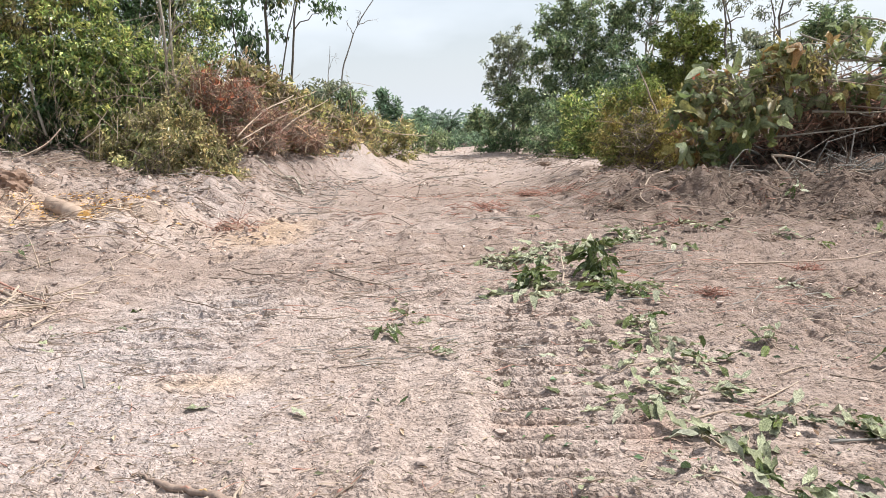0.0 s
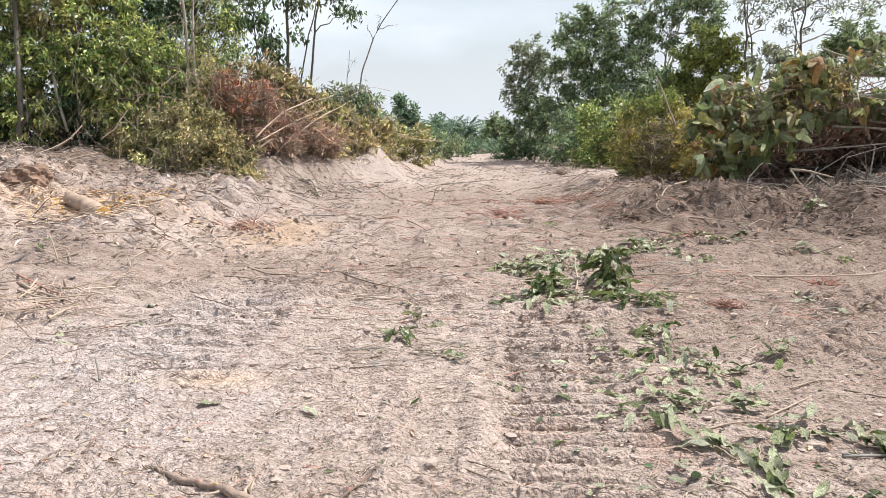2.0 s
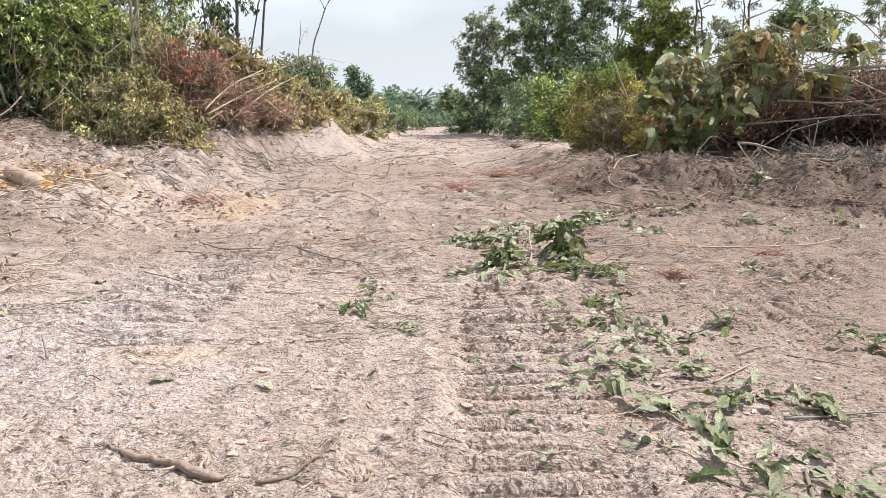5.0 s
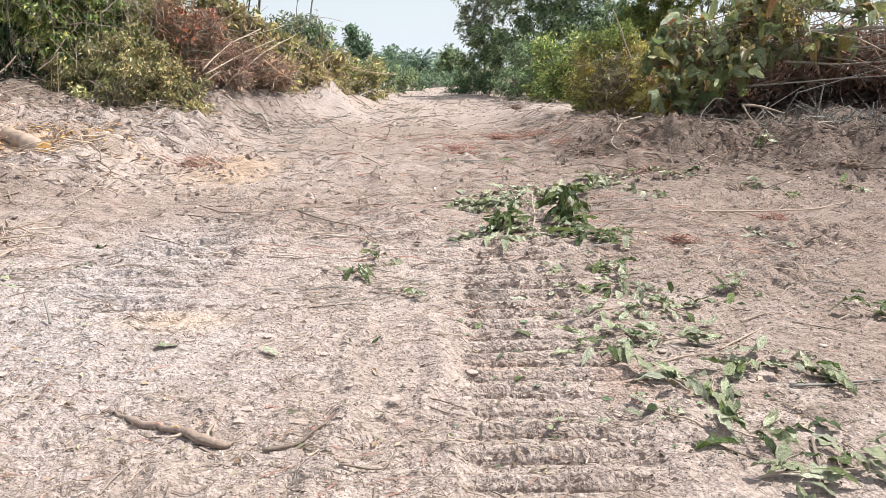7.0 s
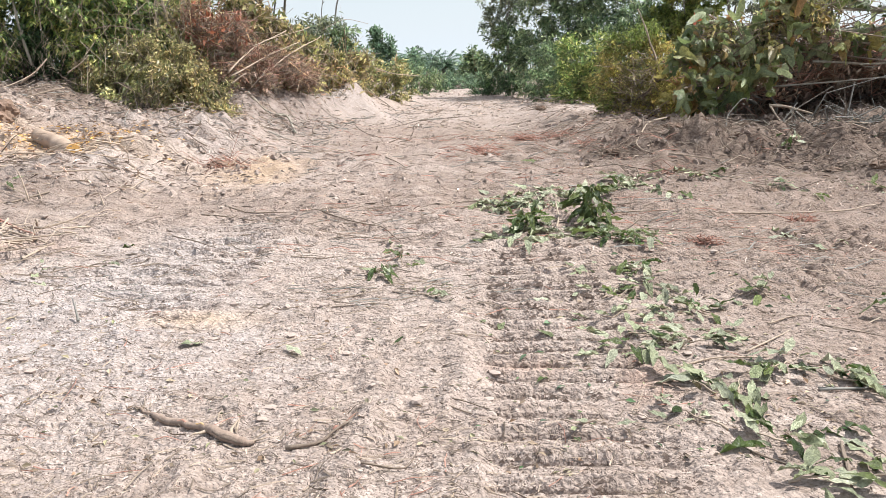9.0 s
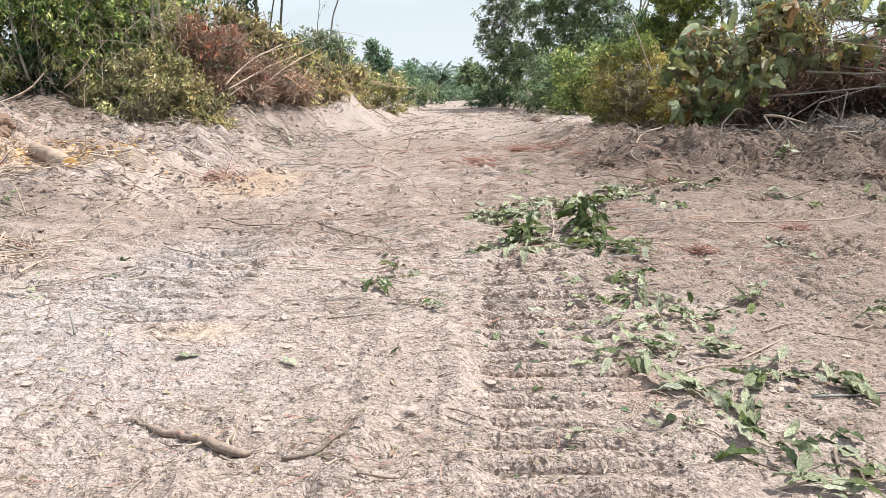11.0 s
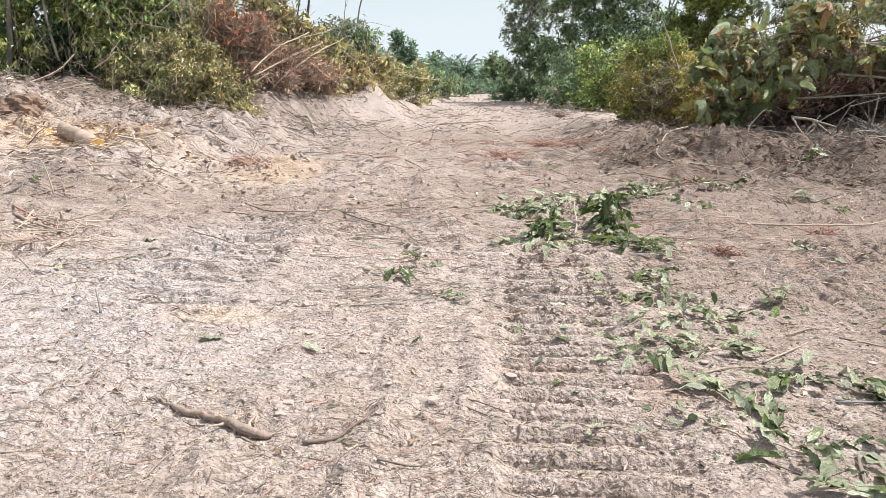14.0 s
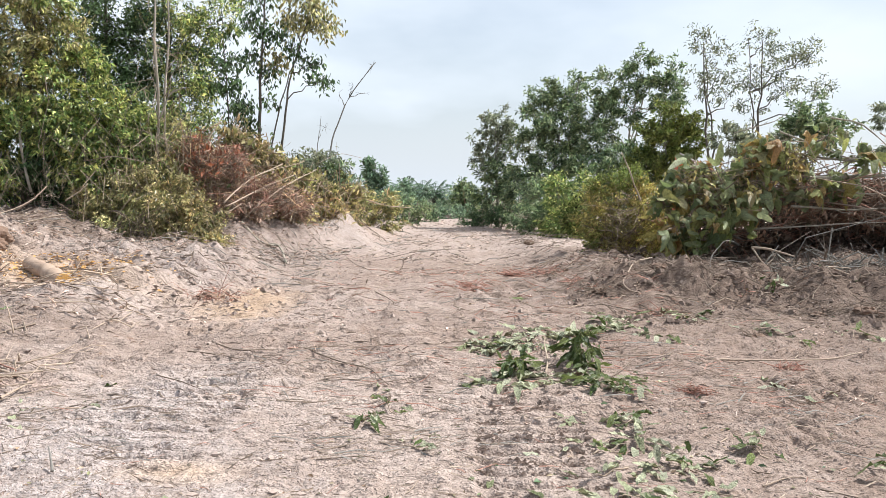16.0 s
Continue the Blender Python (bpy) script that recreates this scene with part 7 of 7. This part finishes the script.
def broken_stick():
    """A snapped length of wood: thin splintered end, thick end, bark torn off in strips, a stub standing out of it."""
    pts = np.array([(-1.40, 4.12, 0), (-1.31, 4.05, 0), (-1.24, 3.985, 0), (-1.15, 3.945, 0), (-1.07, 3.90, 0), (-0.99, 3.86, 0), (-0.91, 3.805, 0), (-0.84, 3.775, 0), (-0.79, 3.785, 0)])
    t = np.linspace(0, 8, 40)
    fine = np.stack([np.interp(t, np.arange(9), pts[:, k]) for k in range(3)], 1)
    r = np.interp(t, np.arange(9), [0.005, 0.009, 0.016, 0.017, 0.015, 0.020, 0.023, 0.019, 0.008]) * rng.uniform(0.92, 1.08, 40)
    fine[:, 2] = surface(fine[:, 0], fine[:, 1]) + r * 0.75 + 0.004
    fine[1:-1] += rng.normal(0, 0.0025, fine[1:-1].shape)
    ob = thing("broken_stick", tuple(fine[0]), "snapped crooked stick with reddish bark torn off in strips", "stick", GROUP_STICKS)
    part("shaft", tube(fine, r, 9), M_STICK, ob, smooth=True)
    for a, b, mat, up in ((4, 17, M_TWIG, 0.15), (12, 19, M_TWIG_RED, 0.6), (19, 24, M_PEELED, 0.8), (21, 39, M_TWIG, 0.15), (27, 35, M_TWIG, 0.5)):
        path = fine[a:b] + np.stack([rng.normal(0, 0.003, b - a), -0.8 * r[a:b] * (1 - up), 0.9 * r[a:b] * up], -1)
        part("bark_strip", tube(path, r[a:b] * 0.42 * np.sin(np.linspace(0.5, 2.6, b - a)), 6), mat, ob, smooth=True)
    for k, way in ((3, (-0.10, 0.05, 0.01)), (2, (-0.13, -0.05, 0.005)), (5, (-0.07, 0.07, 0.02)), (29, (0.03, 0.10, 0.03)), (24, (-0.06, -0.07, 0.0)), (36, (0.09, 0.03, 0.01))):
        part("splinter", tube(bent(fine[k], fine[k] + way, 0.02, 0.05, 5), np.linspace(r[k] * 0.5, 0.002, 5), 5), M_TWIG_PALE if k > 6 else M_TWIG, ob, smooth=True)


broken_stick()


def root_clump(at, wide, high, mat, label):
    """A torn tussock: a lump of crumbled soil with roots sticking out of it."""
    ob = thing("root_clump", at, label, "root clump", "root clumps on the cleared ground")
    bm = bmesh.new()
    bmesh.ops.create_icosphere(bm, subdivisions=3, radius=1)
    shift = Vector(at) * 3.7
    for v in bm.verts:
        v.co *= 1 + 0.5 * noise.noise(v.co * 1.8 + shift) + 0.3 * noise.noise(v.co * 5 + shift)
        v.co = Vector((v.co.x * wide * 0.32, v.co.y * wide * 0.26, v.co.z * high * 0.5)) + Vector(at)
    verts = np.array([v.co[:] for v in bm.verts])
    faces = np.array([[v.index for v in f.verts] for f in bm.faces])
    bm.free()
    part("soil_lump", (verts, faces), M_CLOD_RED, ob)
    n = 70
    start = np.array(at) + rng.normal(0, 0.33, (n, 3)) * [wide, wide * 0.8, high * 0.5]
    start[:, 2] = np.maximum(start[:, 2], at[2])
    end = start + rng.normal(0, 1, (n, 3)) * [wide * 0.5, wide * 0.4, high * 0.5] + [0, 0, high * 0.25]
    part("root_tangle", twig_cloud(start, end, 0.0045 * rng.uniform(0.5, 1.6, n), 4, 0.2), mat, ob, kind="stuff")


for at, wide, high, mat in (
    ((2.82, 12.72, 0.10), 0.30, 0.07, M_TWIG), ((1.76, 15.46, 0.00), 0.34, 0.06, M_TWIG_RED), ((0.90, 13.32, -0.00), 0.22, 0.06, M_TWIG_RED), ((4.08, 9.86, -0.00), 0.28, 0.08, M_TWIG), ((6.31, 11.32, 0.02), 0.5, 0.12, M_TWIG), ((3.71, 8.35, -0.00), 0.20, 0.05, M_TWIG_RED),
    ((3.54, 14.05, 0.29), 0.45, 0.10, M_TWIG), ((4.40, 12.92, 0.25), 0.5, 0.12, M_TWIG), ((5.31, 13.40, 0.30), 0.45, 0.12, M_TWIG), ((2.32, 7.26, -0.00), 0.14, 0.05, M_TWIG_RED), ((2.61, 15.28, 0.13), 0.5, 0.08, M_TWIG_RED), ((3.96, 13.29, 0.28), 0.4, 0.10, M_TWIG), ((5.76, 11.53, 0.04), 0.3, 0.08, M_TWIG),
    ((5.77, 12.94, 0.27), 0.6, 0.13, M_TWIG), ((2.71, 13.45, 0.14), 0.3, 0.07, M_TWIG_RED), ((-3.12, 11.94, 0.01), 0.55, 0.12, M_TWIG_RED), ((3.55, 11.87, 0.04), 0.3, 0.06, M_TWIG_RED), ((2.58, 15.72, 0.13), 0.4, 0.07, M_TWIG_RED), ((0.88, 14.04, -0.00), 0.3, 0.05, M_TWIG_RED), ((3.13, 22.59, 0.23), 0.4, 0.10, M_TWIG),
):
    at = (at[0], at[1], float(surface(at[0], at[1])) + 0.01)
    root_clump(at, wide * 1.15, high * 1.3, mat, "crumbled clump of reddish roots and soil" if mat is M_TWIG_RED else "dark torn clump of roots and soil")


def small_leaf_mesh(name, mat, curl, cup, slim, seed):
    """A pointed oval leaf with a midrib fold, waved rim and a short stalk."""
    r = np.random.default_rng(seed)
    rows = np.linspace(0, 1, 7)
    half = slim * 0.78 * np.sin(np.pi * rows ** 0.85) ** 0.8
    half[0], half[-1] = 0.015, 0.0
    verts = []
    for t, h in zip(rows, half):
        bend = -curl * t * t
        verts += [(-h, t, bend + cup * h + 0.06 * r.normal()), (0, t, bend + 0.02 * r.normal()), (h, t, bend + cup * h + 0.06 * r.normal())]
    k = np.arange(6) * 3
    quads = np.concatenate([np.stack([k, k + 1, k + 4, k + 3], -1), np.stack([k + 1, k + 2, k + 5, k + 4], -1)])
    verts += [(-0.012, -0.16, -0.02), (0.012, -0.16, -0.02)]
    quads = np.concatenate([quads, [(21, 22, 2, 0)]])
    return mesh_from(name, np.array(verts), quads, mat, True)


SHAPES = ((0.12, 0.22, 0.25), (0.40, 0.50, 0.21), (-0.20, 0.30, 0.27), (0.6, 0.25, 0.22), (0.2, 0.9, 0.22), (-0.3, 0.6, 0.22))
FRESH = [small_leaf_mesh("leaf", M_SPRIG, c, u, s, n) for n, (c, u, s) in enumerate(SHAPES)]
WAN = [small_leaf_mesh("leaf", M_SPRIG_PALE, c, u, s, n) for n, (c, u, s) in enumerate(SHAPES)]
WITHERED = [small_leaf_mesh("leaf", M_SPRIG_BROWN, c * 1.5, u * 1.6, s, n + 9) for n, (c, u, s) in enumerate(SHAPES)]


def sprig(at, n, size, leaf_long, fresh, label, high=0.06, name="leafy_sprig", category="sprig"):
    """A torn-off sprig: a stem and single leaves lying round it."""
    ob = thing(name, at, label, category, "torn sprigs on the ground")
    at = np.array(at)
    turn = rng.uniform(0, 6.28)
    way = np.array([math.cos(turn), math.sin(turn), 0])
    a, b = at - way * size * 0.8, at + way * size * 0.6
    stem = bent(a, b, -0.04, 0.05, 6)
    stem[:, 2] = surface(stem[:, 0], stem[:, 1]) + np.linspace(0.008, 0.015 + high * 0.5, 6)
    part("stem", tube(stem, np.linspace(0.006, 0.003, 6), 5), M_TWIG_PALE, ob, smooth=True)
    for k in range(int(n * 1.35)):
        p = stem[rng.integers(1, 6)] + rng.normal(0, size * 0.42, 3) * [1, 1, 0]
        z = float(surface(p[0], p[1])) + 0.016 + high * rng.random() ** (1.6 if high < 0.15 else 0.8)
        out = np.array([*(p - at)[:2] * 1.5 / max(size, 0.05), 0]) + rng.normal(0, 0.6, 3) * [1, 1, 0.10] + [0, 0, 0.03]
        up = rng.normal(0, 0.17 if high < 0.15 else 0.6, 3) + [0, 0, 1]
        if high >= 0.15:
            out = out + [0, 0, rng.normal(-0.5, 0.5)]
        kinds = WITHERED if rng.random() < 0.06 and high < 0.15 else FRESH if rng.random() < (fresh if fresh > 0.9 else 0.72 * fresh) else WAN
        hung_leaf(kinds[rng.integers(6)], (p[0], p[1], z), out, up, leaf_long * rng.uniform(0.6, 1.2) * (0.6 if kinds is WITHERED else 1), ob)
    return ob


for at, n, size, long, fresh, high in (
    ((1.49, 6.32, -0.00), 12, 0.17, 0.15, 0.6, 0.08), ((1.43, 5.97, -0.00), 10, 0.14, 0.14, 0.5, 0.05), ((1.63, 5.53, -0.00), 14, 0.16, 0.15, 0.7, 0.09), ((1.12, 4.97, -0.00), 13, 0.14, 0.14, 0.45, 0.08),
    ((1.02, 4.73, -0.01), 10, 0.14, 0.13, 0.35, 0.05), ((1.38, 4.83, -0.00), 9, 0.12, 0.16, 0.25, 0.05), ((1.23, 4.27, -0.00), 6, 0.10, 0.20, 0.05, 0.04), ((1.41, 4.26, -0.00), 8, 0.12, 0.15, 0.1, 0.05),
    ((1.71, 4.50, -0.00), 12, 0.15, 0.15, 0.35, 0.06), ((1.97, 4.48, -0.00), 9, 0.14, 0.15, 0.35, 0.05), ((1.97, 4.36, -0.00), 6, 0.10, 0.14, 0.1, 0.04), ((1.35, 3.76, -0.00), 9, 0.11, 0.14, 0.35, 0.06),
    ((1.71, 3.62, -0.00), 7, 0.10, 0.14, 0.45, 0.06), ((1.60, 3.45, -0.01), 6, 0.10, 0.14, 0.4, 0.06), ((1.34, 3.43, -0.00), 8, 0.10, 0.13, 0.5, 0.06), ((2.17, 5.76, -0.00), 6, 0.12, 0.15, 0.6, 0.12), ((2.86, 5.26, -0.00), 8, 0.14, 0.16, 0.7, 0.10),
    ((-0.41, 6.31, -0.00), 8, 0.12, 0.15, 0.8, 0.06), ((-0.28, 6.64, -0.00), 6, 0.09, 0.14, 0.8, 0.06), ((-0.40, 7.22, -0.00), 4, 0.14, 0.11, 0.5, 0.03), ((3.81, 11.47, 0.01), 14, 0.22, 0.22, 0.75, 0.10), ((2.54, 10.86, -0.00), 10, 0.26, 0.19, 0.6, 0.08),
    ((2.73, 9.72, -0.00), 12, 0.28, 0.17, 0.45, 0.06), ((2.74, 10.61, -0.00), 10, 0.30, 0.18, 0.4, 0.06), ((4.46, 9.61, -0.00), 5, 0.12, 0.17, 0.7, 0.08), ((4.26, 10.34, -0.00), 6, 0.24, 0.20, 0.5, 0.06), ((2.08, 7.71, -0.00), 6, 0.18, 0.15, 0.4, 0.05),
    ((3.23, 7.32, -0.00), 6, 0.22, 0.15, 0.4, 0.04), ((1.08, 6.45, -0.00), 5, 0.18, 0.13, 0.2, 0.03), ((1.18, 5.85, -0.00), 9, 0.2, 0.12, 0.2, 0.03), ((1.10, 5.37, -0.00), 8, 0.2, 0.12, 0.2, 0.03), ((1.66, 5.04, -0.00), 6, 0.2, 0.12, 0.15, 0.03),
    ((1.12, 3.93, -0.01), 6, 0.14, 0.09, 0.05, 0.03), ((1.41, 5.43, -0.01), 6, 0.15, 0.12, 0.3, 0.04), ((5.66, 9.68, -0.00), 6, 0.3, 0.2, 0.6, 0.1), ((5.28, 9.89, -0.00), 5, 0.3, 0.18, 0.4, 0.05), ((0.61, 3.91, -0.00), 4, 0.10, 0.09, 0.1, 0.02),
    ((-0.07, 5.96, -0.00), 3, 0.10, 0.08, 0.3, 0.02), ((-0.11, 5.75, -0.00), 3, 0.10, 0.10, 0.3, 0.02), ((5.53, 12.55, 0.21), 10, 0.18, 0.2, 0.9, 0.25), ((-4.79, 9.38, 0.08), 4, 0.1, 0.14, 0.8, 0.1), ((-2.82, 6.47, -0.00), 3, 0.3, 0.12, 0.1, 0.03),
):
    sprig(at, n, size, long, fresh, "torn sprig of green and silvery leaves on the soil" if fresh < 0.55 else "torn sprig of dark green leaves on the soil", high)

# the leafy branch that lies across the track print
for at, n, size, long, fresh, high, label in (
    ((1.50, 8.10, -0.00), 54, 0.19, 0.17, 1.0, 0.36, "torn branch with a mass of dark green leaves"), ((1.52, 7.38, -0.00), 22, 0.22, 0.18, 0.95, 0.10, "torn branch end of dark green leaves"), ((0.83, 7.74, -0.00), 34, 0.14, 0.17, 0.95, 0.16, "drooping torn branch of dark green leaves"),
    ((1.08, 9.19, -0.00), 41, 0.36, 0.19, 0.04, 0.03, "crushed branch of pale silvery leaves"), ((1.57, 9.75, -0.00), 41, 0.36, 0.19, 0.10, 0.04, "crushed branch of pale green leaves"), ((0.75, 9.03, -0.00), 32, 0.32, 0.19, 0.10, 0.03, "crushed branch of pale green leaves by the track"), ((0.68, 7.35, -0.00), 25, 0.20, 0.21, 0.08, 0.03, "crushed branch of pale leaves on the soil"), ((1.08, 7.62, -0.00), 22, 0.24, 0.20, 0.12, 0.03, "crushed branch of pale leaves on the soil"), ((1.95, 9.94, -0.00), 28, 0.30, 0.20, 0.3, 0.06, "crushed branch of mixed green leaves"), ((2.35, 10.30, 0.0), 20, 0.30, 0.16, 0.45, 0.05, "crushed branch of mixed green leaves"), ((1.75, 7.25, 0.0), 12, 0.16, 0.16, 0.9, 0.08, "torn branch end of dark green leaves"),
):
    sprig(at, n, size, long, fresh, label, high, "leafy_branch", "branch")
stick("branch_stem", [(1.08, 7.60, -0.03), (1.16, 8.00, 0.11), (1.32, 9.00, 0.16)], 0.012, M_TWIG_PALE, "pale stem of the torn leafy branch", "stem")

for n, (at, long, fresh) in enumerate((
    ((-1.44, 4.86, -0.00), 0.13, 0), ((0.46, 4.37, -0.00), 0.11, 1), ((1.06, 4.05, -0.00), 0.10, 1), ((1.60, 3.82, -0.00), 0.15, 1), ((1.57, 3.84, -0.00), 0.12, 1), ((2.16, 6.21, -0.00), 0.12, 1), ((-0.27, 4.86, -0.00), 0.08, 1), ((-2.64, 7.32, -0.00), 0.13, 1), ((0.38, 5.26, -0.00), 0.11, 0), ((0.27, 5.25, -0.01), 0.09, 0),
    ((0.55, 6.15, -0.00), 0.12, 0), ((-0.41, 4.87, -0.00), 0.06, 1), ((0.71, 5.62, -0.01), 0.12, 0), ((1.95, 5.69, -0.00), 0.13, 0), ((0.65, 5.03, -0.00), 0.10, 0), ((1.46, 4.19, -0.00), 0.12, 0), ((1.08, 3.95, -0.00), 0.09, 0), ((2.52, 5.50, -0.00), 0.10, 0), ((1.55, 12.29, -0.00), 0.22, 1), ((-2.83, 6.03, -0.00), 0.12, 0), ((-0.76, 4.74, -0.00), 0.13, 0),
)):
    leaf_ob = new("fallen_leaf", (FRESH if fresh else WAN)[n % 4])
    leaf_ob.matrix_basis = pose(at[0], at[1], float(surface(at[0], at[1])) + 0.015, rng.normal(0, 8), rng.normal(0, 8), rng.uniform(0, 360)) @ Matrix.Scale(long, 4)
    tagged(leaf_ob, "single dark green leaf on the soil" if fresh else "single pale silvery leaf on the soil", "leaf", "fallen leaves")


def wood_chip(at, size):
    ob = thing("wood_chip", at, "dark flat chip of bark on the track", "wood chip")
    v = np.array([(-0.6, -0.35, 0), (0.5, -0.3, 0.02), (0.65, 0.25, 0.05), (-0.4, 0.4, 0.03)]) * size
    v = np.concatenate([v, v + [0, 0, 0.12 * size]]) + np.array(at) + [0, 0, 0.02]
    part("chip", (v, np.array([(3, 2, 1, 0), (4, 5, 6, 7), (0, 1, 5, 4), (1, 2, 6, 5), (2, 3, 7, 6), (3, 0, 4, 7)])), M_TWIG, ob)


wood_chip((-0.73, 9.31, -0.00), 0.10)
wood_chip((0.84, 25.69, -0.00), 0.22)


def seed_pod(at, r):
    ob = thing("seed_pod", at, "round brown seed pod beside a root", "seed pod")
    bm = bmesh.new()
    bmesh.ops.create_icosphere(bm, subdivisions=2, radius=r)
    for v in bm.verts:
        v.co *= 1 + 0.15 * noise.noise(v.co * 40)
    verts = np.array([v.co[:] for v in bm.verts]) + np.array(at) + [0, 0, r * 0.8]
    faces = np.array([[v.index for v in f.verts] for f in bm.faces])
    bm.free()
    part("shell", (verts, faces), M_TWIG_RED, ob, smooth=True)


seed_pod((-0.46, 3.87, -0.00), 0.022)
